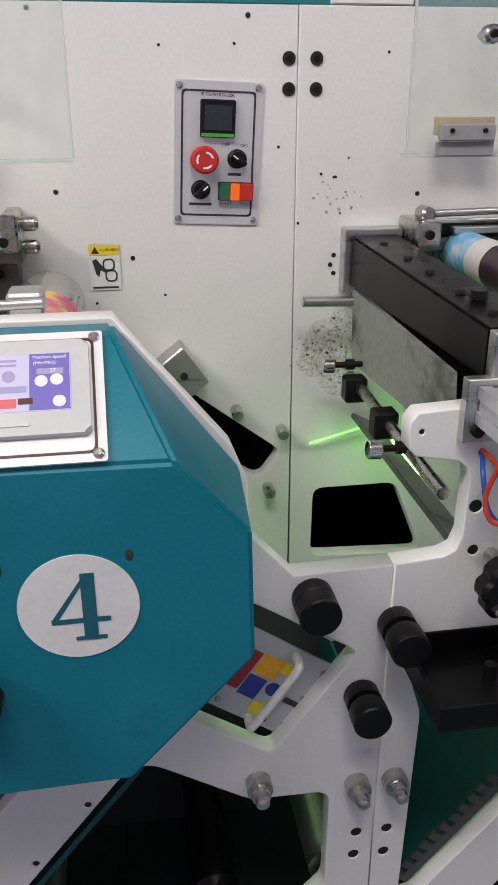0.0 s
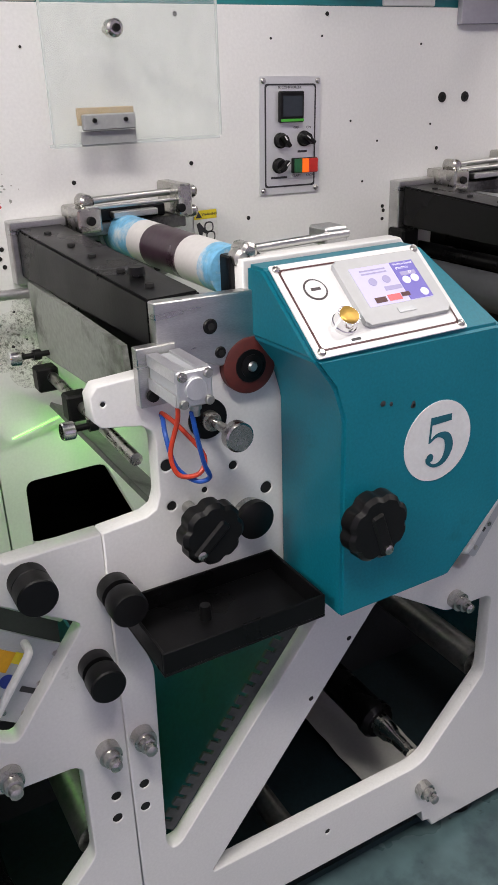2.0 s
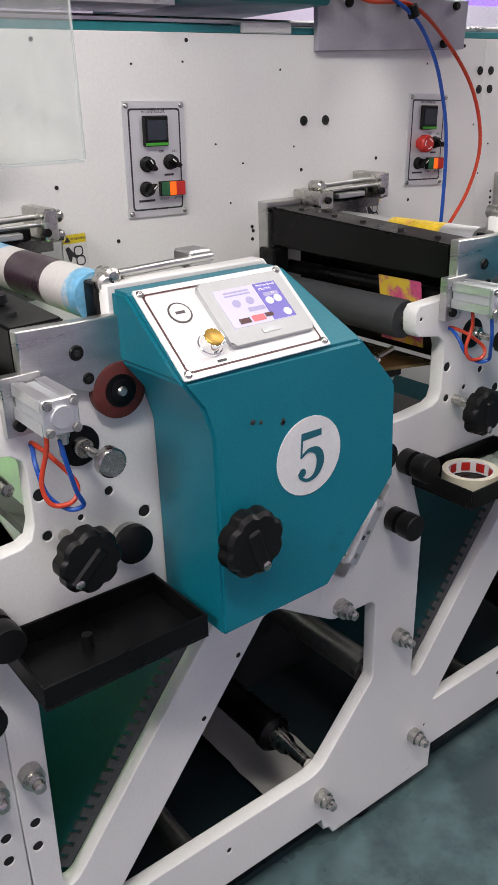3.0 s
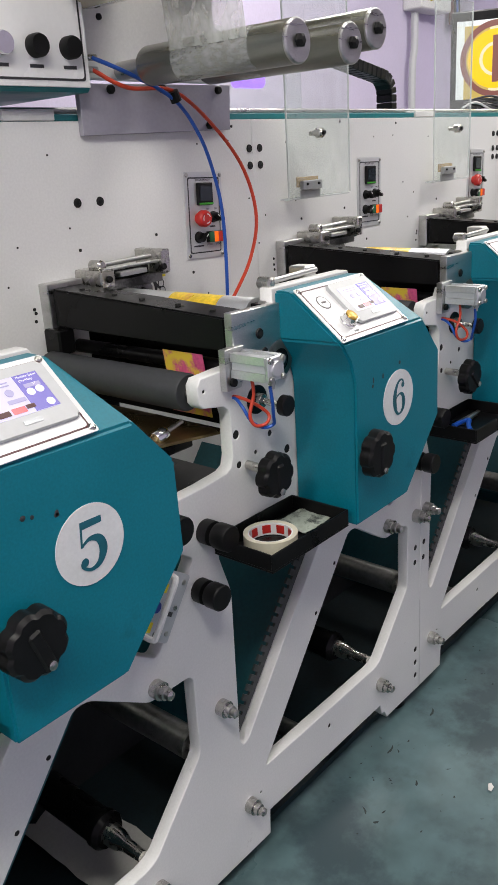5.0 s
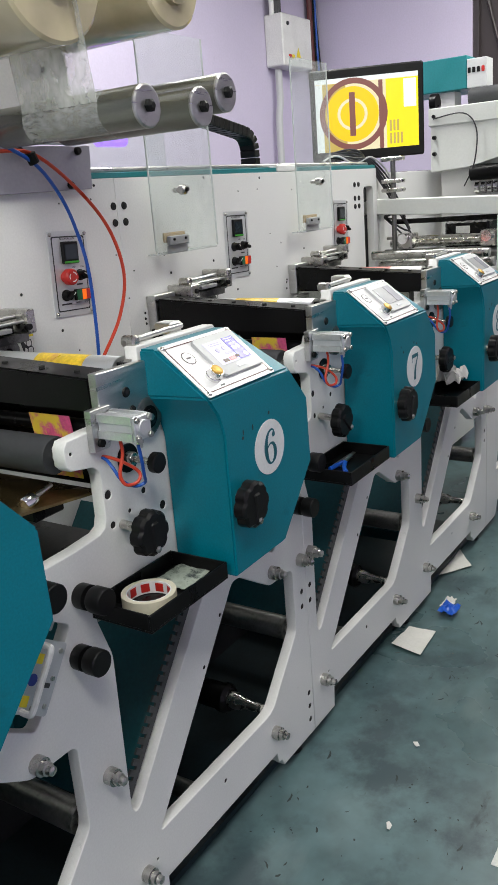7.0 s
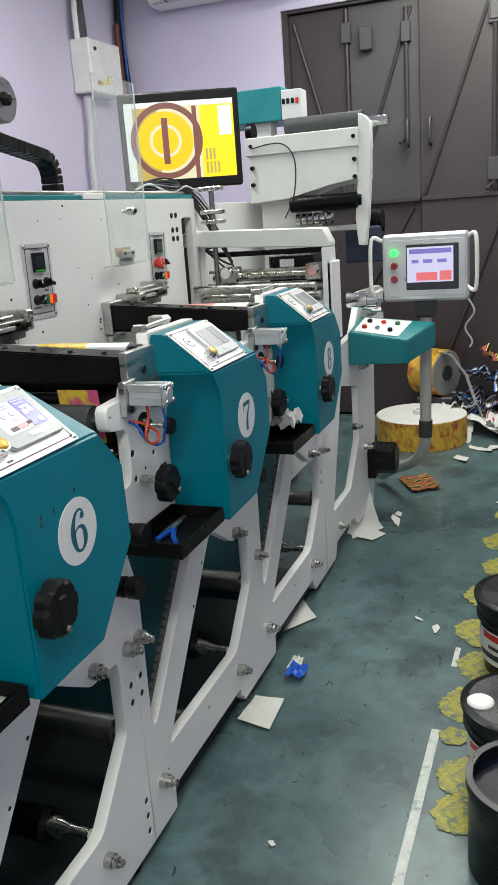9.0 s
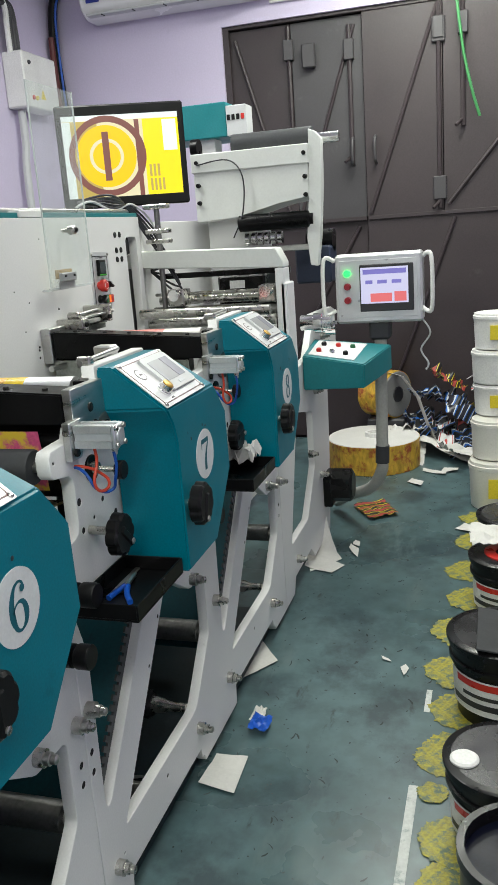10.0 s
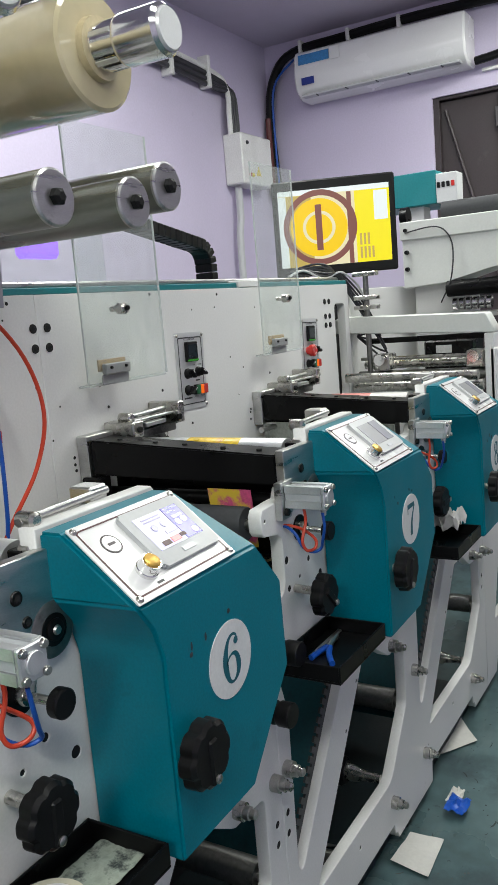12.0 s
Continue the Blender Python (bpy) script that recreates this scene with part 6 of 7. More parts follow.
SY, SC, SB, SW, SO, SR = glow("screen_yellow", (0.95, 0.78, 0.02), 0.95), glow("screen_cream", (0.85, 0.75, 0.5), 0.9), glow("screen_brown", (0.32, 0.12, 0.1), 0.6), glow("screen_paper", (0.85, 0.88, 0.9), 0.95), glow("screen_orange", (0.95, 0.6, 0.01), 0.95), glow("screen_ochre", (0.62, 0.45, 0.12), 0.8)
bw, bh = W2 - 0.02, H2 - 0.05
part("screen", box(-bw / 2, bw / 2, -bh / 2, bh / 2, -0.002, 0.0005, 0), SC, tv, "lit screen with a yellow label image")
part("menu_bar", box(-bw / 2, bw / 2, bh / 2 - 0.018, bh / 2, 0.001, 0.0015, 0), SW, tv)
part("side_bar", box(-bw / 2, -bw / 2 + 0.03, -bh / 2, bh / 2 - 0.02, 0.001, 0.0015, 0), SW, tv)
part("ochre_field", box(-bw / 2 + 0.031, -bw * 0.2, -bh / 2, bh / 2 - 0.02, 0.001, 0.0015, 0), SR, tv)
part("brown_arc", moved(hoop(0.118, 0.14, 0.002, 0.0025), Matrix.Translation((-bw * 0.13, 0, 0))), SB, tv)
part("yellow_disc", lathe((-bw * 0.14, 0, 0.0026), (-bw * 0.14, 0, 0.003), [(0, 0.108), (1, 0.108)], 48), SO, tv)
part("cream_ring", moved(hoop(0.05, 0.062, 0.0031, 0.0034), Matrix.Translation((-bw * 0.14, 0, 0))), SC, tv)
part("word_bar", box(-bw * 0.14 - 0.012, -bw * 0.14 + 0.012, -0.085, 0.085, 0.0036, 0.004, 0), SB, tv)
part("brown_band", box(bw * 0.12, bw * 0.16, -bh / 2, bh / 2 - 0.02, 0.001, 0.0015, 0), SB, tv)
part("yellow_field", box(bw * 0.19, bw / 2, -bh / 2, bh / 2 - 0.02, 0.001, 0.0015, 0), SY, tv)
part("table_field", box(bw * 0.36, bw * 0.48, 0.01, bh / 2 - 0.025, 0.002, 0.0025, 0), SW, tv)
for q in range(7):
    part("text_bar", box(bw * (0.22 + 0.035 * (q % 4)), bw * (0.24 + 0.035 * (q % 4)), -bh * 0.45 + 0.05 * (q // 4), -bh * 0.3 + 0.05 * (q // 4), 0.002, 0.0025, 0), SR, tv)
part("mount", box(-0.03, 0.03, -0.3, 0.05, -0.07, -0.042, 0.004), BLACKP, tv)
cbn = empty("monitor_cables", 2.55, WY, 1.5, "tangled thin black cables under the monitor", "cables")
for q in range(6):
    part("cable", tube([(-0.25 + 0.03 * q, 0.05, 0.03), (-0.12, 0.06 + 0.01 * q, 0.05), (0.0, 0.04, 0.02 + 0.01 * q), (0.12, 0.02, 0.04 - 0.01 * q), (0.2, -0.02 - 0.02 * q, -0.05 - 0.05 * q), (0.22, 0.02, -0.2)], 0.004), DARK if q else GREYP, cbn)

# operator terminal
hm = empty("operator_terminal", 3.4, -0.27, 1.15, "grey operator terminal on a bent pipe stand", "terminal")
part("case", box(-0.005, 0.1, -0.185, 0.18, -0.145, 0.145, 0.01), ALU, hm)
part("face", box(-0.009, -0.004, -0.165, 0.16, -0.12, 0.12, 0.001), SILVER, hm)
tc = part("touch_panel", box(-0.014, -0.008, -0.15, 0.075, -0.095, 0.1, 0.003), DARK, hm)
part("screen", box(-0.0155, -0.0135, -0.128, 0.07, -0.062, 0.088, 0), LCD_L, tc, "lit touch screen")
for q, (y0, y1, z0, z1) in enumerate(((-0.06, 0.03, -0.055, -0.02), (-0.12, -0.07, -0.055, -0.015), (-0.12, 0.06, 0.06, 0.08), (-0.1, -0.06, 0.02, 0.035), (-0.04, 0.0, 0.02, 0.035), (0.02, 0.05, 0.02, 0.035))):
    part("field", box(-0.0165, -0.0158, y0, y1, z0, z1, 0), LCD_R if q < 2 else LCD_B, tc)
LEDG = glow("green_indicator", (0.05, 1.0, 0.1), 3.0)
for z, mm in ((0.067, LEDG), (0.012, RED2), (-0.045, RED2)):
    part("push_button", lathe((-0.028, 0.127, z), (-0.008, 0.127, z), [(0, 0.013), (0.5, 0.015), (1, 0.015)], 20), mm, hm)
for y in (-0.22, 0.225):
    part("grab_handle", tube([(0.02, y * 0.83, 0.12), (-0.01, y, 0.13), (-0.015, y * 1.03, 0.0), (-0.01, y, -0.1), (0.02, y * 0.83, -0.09)], 0.009), PAPERW, hm)
PIPE = mat("grey_painted_pipe", (0.36, 0.36, 0.33), 0.45, vary=0.1, scale=20)
part("post", tube([(0.05, 0.0, -0.145), (0.05, 0.005, -0.4), (0.05, 0.01, -0.74), (0.07, 0.02, -0.83), (0.14, 0.08, -0.93), (0.3, 0.2, -1.02), (0.42, 0.3, -1.1)], 0.027, 14), PIPE, hm)
part("pipe_sleeve", cyl((0.05, 0.011, -0.78), (0.05, 0.008, -0.7), 0.031), RUBBER, hm)
part("swivel", box(0.01, 0.09, -0.045, 0.045, -0.22, -0.14, 0.01), RUBBER, hm)
part("cable", tube([(0.05, -0.17, -0.13), (0.05, -0.21, -0.2), (0.05, -0.17, -0.27), (0.05, -0.2, -0.33), (0.05, -0.19, -0.36)], 0.004), GREYP, hm)
mo = empty("drive_motor", 3.42, -0.06, 0.27, "black ribbed electric motor low on the frame", "motor")
part("body", lathe((0, 0.03, 0), (0, -0.07, 0), [(0, 0.06), (0.06, 0.075), (0.9, 0.075), (1, 0.06)], 10), BLACK, mo)
part("bracket", box(-0.06, 0.06, 0.02, 0.0595, -0.09, 0.06, 0.004), BLACK, mo)
cd = empty("side_control_desk", 3.2, 0, 0.78, "teal wedge-shaped control desk with a white key panel", "control desk")
DESK = [Vector(v) for v in ((-0.12, -0.002, 0.0), (-0.12, -0.25, 0.005), (0.12, -0.33, 0.04), (0.12, -0.002, 0.0), (-0.12, -0.002, 0.14), (-0.12, -0.25, 0.1), (0.12, -0.33, 0.142), (0.12, -0.002, 0.175))]


def on_desk(u, v, lift=0.0):
    """A point of the sloping desk top, u along the press, v outwards."""
    p = (DESK[4] * (1 - u) + DESK[7] * u) * (1 - v) + (DESK[5] * (1 - u) + DESK[6] * u) * v
    return p + Vector((-0.2, 0, 0.98)) * lift


bm = bmesh.new()
vs = [bm.verts.new(v) for v in DESK]
for f in ((0, 3, 2, 1), (4, 5, 6, 7), (0, 1, 5, 4), (1, 2, 6, 5), (2, 3, 7, 6), (3, 0, 4, 7)):
    bm.faces.new([vs[q] for q in f])
bmesh.ops.recalc_face_normals(bm, faces=bm.faces[:])
bmesh.ops.bevel(bm, geom=bm.edges[:], offset=0.004, segments=2, affect="EDGES")
part("case", bm, TEALF, cd)
bm = bmesh.new()
lo = [bm.verts.new(on_desk(u, v, 0.001)) for u, v in ((0.1, 0.08), (0.1, 0.8), (0.9, 0.72), (0.9, 0.08))]
hi = [bm.verts.new(on_desk(u, v, 0.004)) for u, v in ((0.1, 0.08), (0.1, 0.8), (0.9, 0.72), (0.9, 0.08))]
bm.faces.new(hi)
for q in range(4):
    bm.faces.new((lo[q], lo[(q + 1) % 4], hi[(q + 1) % 4], hi[q]))
dsk = part("key_panel", bm, WHITEP, cd, smooth=False)
for q, mm in enumerate((RED, BLACKP, CHROME, RED, BLACKP, GREEN)):
    u, v = 0.3 + 0.35 * (q % 2), 0.2 + 0.2 * (q // 2)
    part("key", lathe(on_desk(u, v, 0.004), on_desk(u, v, 0.018), [(0, 0.011), (0.7, 0.011), (1, 0.008)], 14), mm, dsk)

# ---------------------------------------------------------------- room fittings
dr = empty("door_1", XE, 0, 0, "large dark brown steel double door with diagonal braces and bolts", "door", kind="structure")
DOORG = mat("dark_grey_steel", (0.05, 0.047, 0.051), 0.45, vary=0.15, scale=3, dirt=(0.1, 0.1, 0.1), dirt_at=0.6, dirt_scale=3)
part("leaf", box(0.06, 0.1, 0.50, DY1 - 0.03, 1.46, 2.655), DOORM, dr)
part("leaf", box(0.06, 0.1, 0.05, 0.497, 1.46, 2.655), DOORG, dr)
part("leaf", box(0.06, 0.1, 0.05, DY1 - 0.03, 0.0, 1.455), DOORM, dr)
part("leaf", box(0.03, 0.08, -0.43, 0.045, 1.46, 2.665), DOORM, dr)
part("leaf", box(0.03, 0.08, -1.5, -0.435, 1.46, 2.665), DOORM, dr)
part("leaf", box(0.03, 0.08, -3.0, 0.045, 0.0, 1.455), DOORM, dr)
part("leaf", box(0.03, 0.08, -3.0, -1.505, 1.46, 2.665), DOORM, dr)
for y0, y1, z0, z1 in ((0.89, DY1, 0, 2.68), (-3.0, DY1 - 0.041, 2.66, 2.68)):
    part("door_frame", box(0.02, 0.11, y0, y1, z0, z1), DOORM, dr)


def bar(y0, z0, y1, z1, r, name, x=0.03):
    part(name, cyl((x, y0, z0), (x, y1, z1), r, seg=8), DOORM, dr)


for y0, z0, y1, z1 in ((0.86, 2.6, 0.55, 1.5), (0.1, 2.6, 0.48, 1.5), (0.86, 0.1, 0.1, 1.4)):
    bar(y0, z0, y1, z1, 0.012, "brace", 0.05)
for y0, z0, y1, z1 in ((-0.40, 2.64, 0.02, 1.48), (-0.46, 1.5, -1.4, 2.62), (-0.5, 1.42, 0.0, 0.1), (-0.6, 0.1, -1.4, 1.4)):
    bar(y0, z0, y1, z1, 0.012, "brace", 0.02)
for y, z0, z1, x in ((0.51, 1.75, 2.64, 0.045), (0.13, 1.8, 2.6, 0.045), (-0.41, 1.48, 2.65, 0.015), (-0.55, 1.95, 2.66, 0.015)):
    bar(y, z0, y, z1, 0.014, "draw_bolt", x)
    part("bolt_guide", box(x - 0.025, x + 0.02, y - 0.03, y + 0.03, z1 - 0.2, z1 - 0.08, 0.004), DOORG, dr)
    part("bolt_handle", cyl((x, y, z0 + 0.04), (x - 0.05, y + 0.04, z0), 0.01, seg=8), DOORM, dr)
for y, z in ((-0.41, 2.5), (-0.41, 1.6), (0.38, 2.45)):
    part("latch", box(0.0, 0.05, y - 0.04, y + 0.04, z - 0.07, z + 0.07, 0.006), DOORG, dr)
for y0, y1, z in ((-3.0, 0.04, 1.45), (0.05, 0.88, 1.45)):
    part("rail", box(0.012, 0.05, y0, y1, z - 0.012, z + 0.012, 0.002), DOORM, dr)
for y in (-0.02, 0.12):
    part("pull", tube([(0.03, y, 1.78), (-0.02, y, 1.8), (-0.02, y, 1.92), (0.03, y, 1.94)], 0.01), DOORG, dr)
bk = slab("backdrop_east", XE + 0.25, XE + 0.3, -3.2, DY1 + 0.1, -0.1, 2.8, DOORM, "dark shut space behind the steel door", "backdrop")

ac = empty("air_conditioner", 5.2, 1.21, 2.945, "white wall-mounted air conditioner with a blue sticker", "air conditioner")
acp = [(0.09, -0.15), (-0.06, -0.15), (-0.13, -0.10), (-0.15, -0.02), (-0.14, 0.12), (-0.11, 0.15), (0.09, 0.15)]
ab = bmesh.new()
prism(acp, "y", -0.57, 0.57, 0.012, ab)
moved(ab, Matrix.Identity(4))
part("case", ab, WHITEP, ac)
part("air_flap", box(-0.135, -0.07, -0.53, 0.53, -0.142, -0.128, 0.003), GREYP, ac)
for q in range(5):
    part("flap_gap", box(-0.14, -0.1, -0.42 + 0.21 * q - 0.004, -0.42 + 0.21 * q + 0.004, -0.146, -0.14, 0), DARK, ac)
STB = mat("blue_sticker", (0.05, 0.22, 0.5), 0.4, vary=0.2, scale=40)
for y, z, w, h, mm in ((0.42, 0.085, 0.22, 0.06, STB), (0.27, 0.085, 0.07, 0.075, WHITEP), (0.47, -0.05, 0.09, 0.045, NAVY)):
    part("sticker", box(-0.1515, -0.1485, y - w / 2, y + w / 2, z - h / 2, z + h / 2, 0), mm, ac)
pp = empty("cable_bundle", XE, 0, 0, "black insulated pipe and cable bundle on the wall", "pipes")
part("black_pipe", tube([(-0.05, 2.05, 2.2), (-0.05, 2.07, 2.45), (-0.05, 2.08, 2.8), (-0.05, 2.03, 3.02), (-0.05, 1.88, 3.15), (-0.05, 1.5, 3.17), (-0.05, 0.99, 3.18), (-0.05, 0.3, 3.16)], 0.03, 10), BLACKP, pp)
part("blue_cable", tube([(-0.08, 2.03, 2.2), (-0.08, 2.04, 2.6), (-0.08, 2.02, 2.95), (-0.08, 1.85, 3.1)], 0.008), BLUEH, pp)
part("red_cable", tube([(-0.09, 2.07, 2.2), (-0.09, 2.08, 2.55), (-0.09, 2.08, 2.75)], 0.02), mat("dark_red_conduit", (0.12, 0.03, 0.03), 0.5), pp)
part("tail_pipe", tube([(-0.1, 0.62, 2.82), (-0.1, 0.45, 2.84), (-0.08, 0.3, 2.9), (-0.06, 0.1, 2.98), (-0.05, -0.05, 3.02)], 0.025, 10), BLACKP, pp)
part("white_trunking", box(-0.03, -0.001, 0.15, 0.6, 2.77, 2.79, 0.003), PAPERW, pp)
for y in (1.8, 1.45, 1.1):
    part("clip", box(-0.09, -0.02, y - 0.012, y + 0.012, 3.13, 3.21, 0.004), PAPERW, pp)
jb = empty("junction_box", 4.83, YB, 2.41, "grey-white wall junction box with a yellow warning triangle", "junction box")
part("case", box(-0.2, 0.2, -0.14, -0.001, -0.16, 0.16, 0.008), PAPERW, jb)
part("triangle", moved(prism([(-0.03, -0.03), (0.03, -0.03), (0, 0.03)], "z", 0, 0.002), Matrix.Translation((0.0, -0.141, -0.07)) @ OUT), YELLOW, jb)
for x, mm in ((-0.12, RED), (-0.08, YELLOW)):
    part("indicator", lathe((x, -0.15, -0.1), (x, -0.139, -0.1), [(0, 0.012), (1, 0.014)], 12), mm, jb)
part("lock", lathe((-0.13, -0.15, 0.1), (-0.13, -0.139, 0.1), [(0, 0.01), (1, 0.014)], 12), DARK, jb)
tk = empty("overhead_trunking", 4.4, YB, 2.94, "bundled cables and white pipes high on the wall", "cables")
for q in range(4):
    part("cable", tube([(-1.6, -0.05, 0.03 - 0.03 * q), (-0.6, -0.05, 0.02 - 0.03 * q), (0.1, -0.05, -0.02 - 0.03 * q), (0.25 + 0.02 * q, -0.05, -0.1), (0.24 + 0.03 * q, -0.06, -0.25), (0.24 + 0.03 * q, -0.06, -0.38)], 0.017), DARK if q else PAPERW, tk)
part("drop_conduit", tube([(0.3, -0.05, -0.7), (0.3, -0.05, -0.9), (0.27, -0.05, -1.1), (0.27, -0.05, -1.9)], 0.025), GREYP, tk)
for x in (-1.0, -0.4, 0.0):
    part("clip", box(x, x + 0.03, -0.08, -0.001, -0.13, 0.06, 0.004), PAPERW, tk)
gh = tagged(part("green_hose", tube([(5.24, -0.53, 3.2), (5.23, -0.51, 2.8), (5.22, -0.55, 2.4), (5.2, -0.6, 2.15), (5.2, -0.65, 1.98)], 0.009), mat("green_rubber_hose", (0.04, 0.2, 0.06), 0.4)), "bright green hose hanging before the steel door", "hose")

# ---------------------------------------------------------------- on the floor
YSP = mat("yellow_ink_stain", (0.36, 0.32, 0.03), 0.5, vary=0.35, scale=30, dirt=(0.11, 0.15, 0.1), dirt_at=0.47, dirt_scale=34)


def splat(x, y, r, seed):
    rnd = random.Random(seed)
    n = 90
    bm = bmesh.new()
    rim_ = []
    for q in range(n):
        a = 2 * math.pi * q / n
        rr = r * (0.82 + 0.16 * noise.noise(Vector((math.cos(a) * 2 + seed, math.sin(a) * 2, 0))) + 0.05 * (q % 4 == 0) + 0.09 * rnd.random())
        rim_.append(bm.verts.new((rr * math.cos(a), rr * math.sin(a), 0.0012)))
    bm.faces.new(rim_)
    g = bmesh.ops.extrude_face_region(bm, geom=bm.faces[:])
    bmesh.ops.translate(bm, vec=(0, 0, 0.0008), verts=[v for v in g["geom"] if isinstance(v, bmesh.types.BMVert)])
    ob = part("ink_stain", bm, YSP, smooth=False, at=(x, y, 0.0005 * (seed % 5)))
    return tagged(ob, "dried yellow ink stain with a frayed rim", "ink stain", "yellow ink stains")


for q, (x, y, r) in enumerate(((1.42, -0.655, 0.07), (1.55, -0.66, 0.085), (1.72, -0.60, 0.04), (1.88, -0.64, 0.1), (2.1, -0.66, 0.1), (2.32, -0.63, 0.1), (2.6, -0.64, 0.11), (2.86, -0.67, 0.1), (3.13, -0.66, 0.11), (3.45, -0.68, 0.11), (3.75, -0.68, 0.1))):
    splat(x, y, r * 1.12, q + 2)
LINEW = mat("worn_white_line", (0.6, 0.62, 0.6), 0.6, vary=0.15, scale=20, dirt=(0.14, 0.2, 0.2), dirt_at=0.55, dirt_scale=18)
slab("floor_line", 0.9, 1.74, -0.562, -0.538, 0.0005, 0.002, LINEW, "worn white painted floor line", "floor marking")
slab("floor_line", 1.715, 1.74, -0.615, -0.5635, 0.0005, 0.002, LINEW, "worn white painted floor line", "floor marking")
slab("floor_line", 2.08, 2.2, -0.565, -0.548, 0.0005, 0.002, LINEW, "worn white painted floor line", "floor marking")
SCUFF = mat("dark_floor_scuff", (0.02, 0.03, 0.03), 0.6)
rs = random.Random(5)
bm = bmesh.new()
for q in range(420):
    x, y = rs.uniform(0.6, 4.5), rs.uniform(-0.62, 0.0)
    a, l, w = rs.uniform(-0.9, 0.9), rs.choice((0.004, 0.006, 0.008, 0.012, 0.03)) * rs.uniform(0.5, 1.3), rs.uniform(0.001, 0.0035)
    vs = []
    for sx, sy in ((-1, -0.6), (-0.3, -1), (0.5, -0.7), (1, 0.2), (0.2, 1), (-0.7, 0.8)):
        px, py = sx * l / 2, sy * w + 0.12 * sx * sx * l
        vs.append(bm.verts.new((x + px * math.cos(a) - py * math.sin(a), y + px * math.sin(a) + py * math.cos(a), 0.0006)))
    bm.faces.new(vs)
tagged(part("floor_scuffs", bm, SCUFF, smooth=False), "dark scuffs and specks on the floor", "scuffs", "", "stuff")


def torn(w, h, seed, lift):
    """A torn paper scrap: an uneven outline with a fold across it."""
    rnd = random.Random(seed)
    n = rnd.choice((4, 4, 5))
    pts = []
    for q in range(n):
        a = 6.283 * (q + rnd.uniform(-0.33, 0.33)) / n
        rr = rnd.uniform(0.42, 0.72)
        pts.append((w * rr * math.cos(a), h * rr * math.sin(a)))
    bm = bmesh.new()
    f = bm.faces.new([bm.verts.new((x, y, 0)) for x, y in pts])
    bmesh.ops.triangulate(bm, faces=[f])
    bmesh.ops.subdivide_edges(bm, edges=bm.edges[:], cuts=3, use_grid_fill=True)
    fold = rnd.uniform(0, 3.14)
    for v in bm.verts:
        d = v.co.x * math.cos(fold) + v.co.y * math.sin(fold)
        v.co.z = lift * max(0.0, d / max(w, h) * 2) ** 1.5 + 0.004 * (1 + noise.noise(v.co * 30))
    g = bmesh.ops.extrude_face_region(bm, geom=bm.faces[:])
    bmesh.ops.translate(bm, vec=(0, 0, 0.0006), verts=[v for v in g["geom"] if isinstance(v, bmesh.types.BMVert)])
    return bm


for q, (x, y, w, h, rz, lift) in enumerate(((1.70, -0.045, 0.17, 0.15, 0.5, 0.008), (3.22, 0.0, 0.36, 0.14, 0.2, 0.14), (3.12, -0.03, 0.2, 0.12, 0.9, 0.02), (3.36, -0.14, 0.1, 0.04, 0.1, 0.02), (3.27, -0.155, 0.12, 0.04, 0.4, 0.02), (2.28, 0.04, 0.24, 0.16, 0.1, 0.004), (4.3, -0.33, 0.16, 0.08, 0.4, 0.01), (4.5, -0.42, 0.2, 0.07, 1.0, 0.012), (4.55, -0.5, 0.12, 0.1, 2.0, 0.012), (3.6, -0.62, 0.14, 0.1, 0.3, 0.01), (3.35, -0.70, 0.2, 0.1, 0.6, 0.03), (4.7, -0.12, 0.1, 0.07, 0.3, 0.006), (2.3, -0.47, 0.06, 0.02, 0.2, 0.001), (2.36, -0.40, 0.04, 0.02, 0.9, 0.001), (0.9, -0.3, 0.02, 0.012, 0.3, 0.004), (1.2, -0.25, 0.015, 0.014, 0.3, 0.004), (1.85, 0.12, 0.12, 0.08, 0.9, 0.05), (1.62, 0.2, 0.14, 0.1, 0.4, 0.06))):
    ob = part("paper_scrap", torn(w, h, q + 3, lift), PAPER, at=(x, y, 0.0025))
    ob.rotation_euler = (0, 0, rz)
    tagged(ob, "torn white paper scrap lying on the floor", "paper scrap", "paper scraps")
bt = empty("blue_tape_scrap", 1.91, -0.09, 0.0, "crushed blue and white plastic scrap on the floor", "scrap")
part("blue_piece", crumple(0.07, 0.06, 8, 0.03, 4), BLUET, bt, at=(0, 0, 0.002))
part("white_piece", crumple(0.07, 0.04, 8, 0.02, 5), PAPER, bt, at=(0.05, 0.02, 0.002))

BUCK = mat("glossy_black_bucket", (0.006, 0.006, 0.007), 0.3, spec=0.35, vary=0.2, scale=10, bump=0.03, dirt=(0.03, 0.03, 0.03), dirt_at=0.64, dirt_scale=14)
LIDM = mat("dusty_black_lid", (0.014, 0.014, 0.016), 0.25, vary=0.3, scale=9, dirt=(0.06, 0.06, 0.06), dirt_at=0.62, dirt_scale=8)


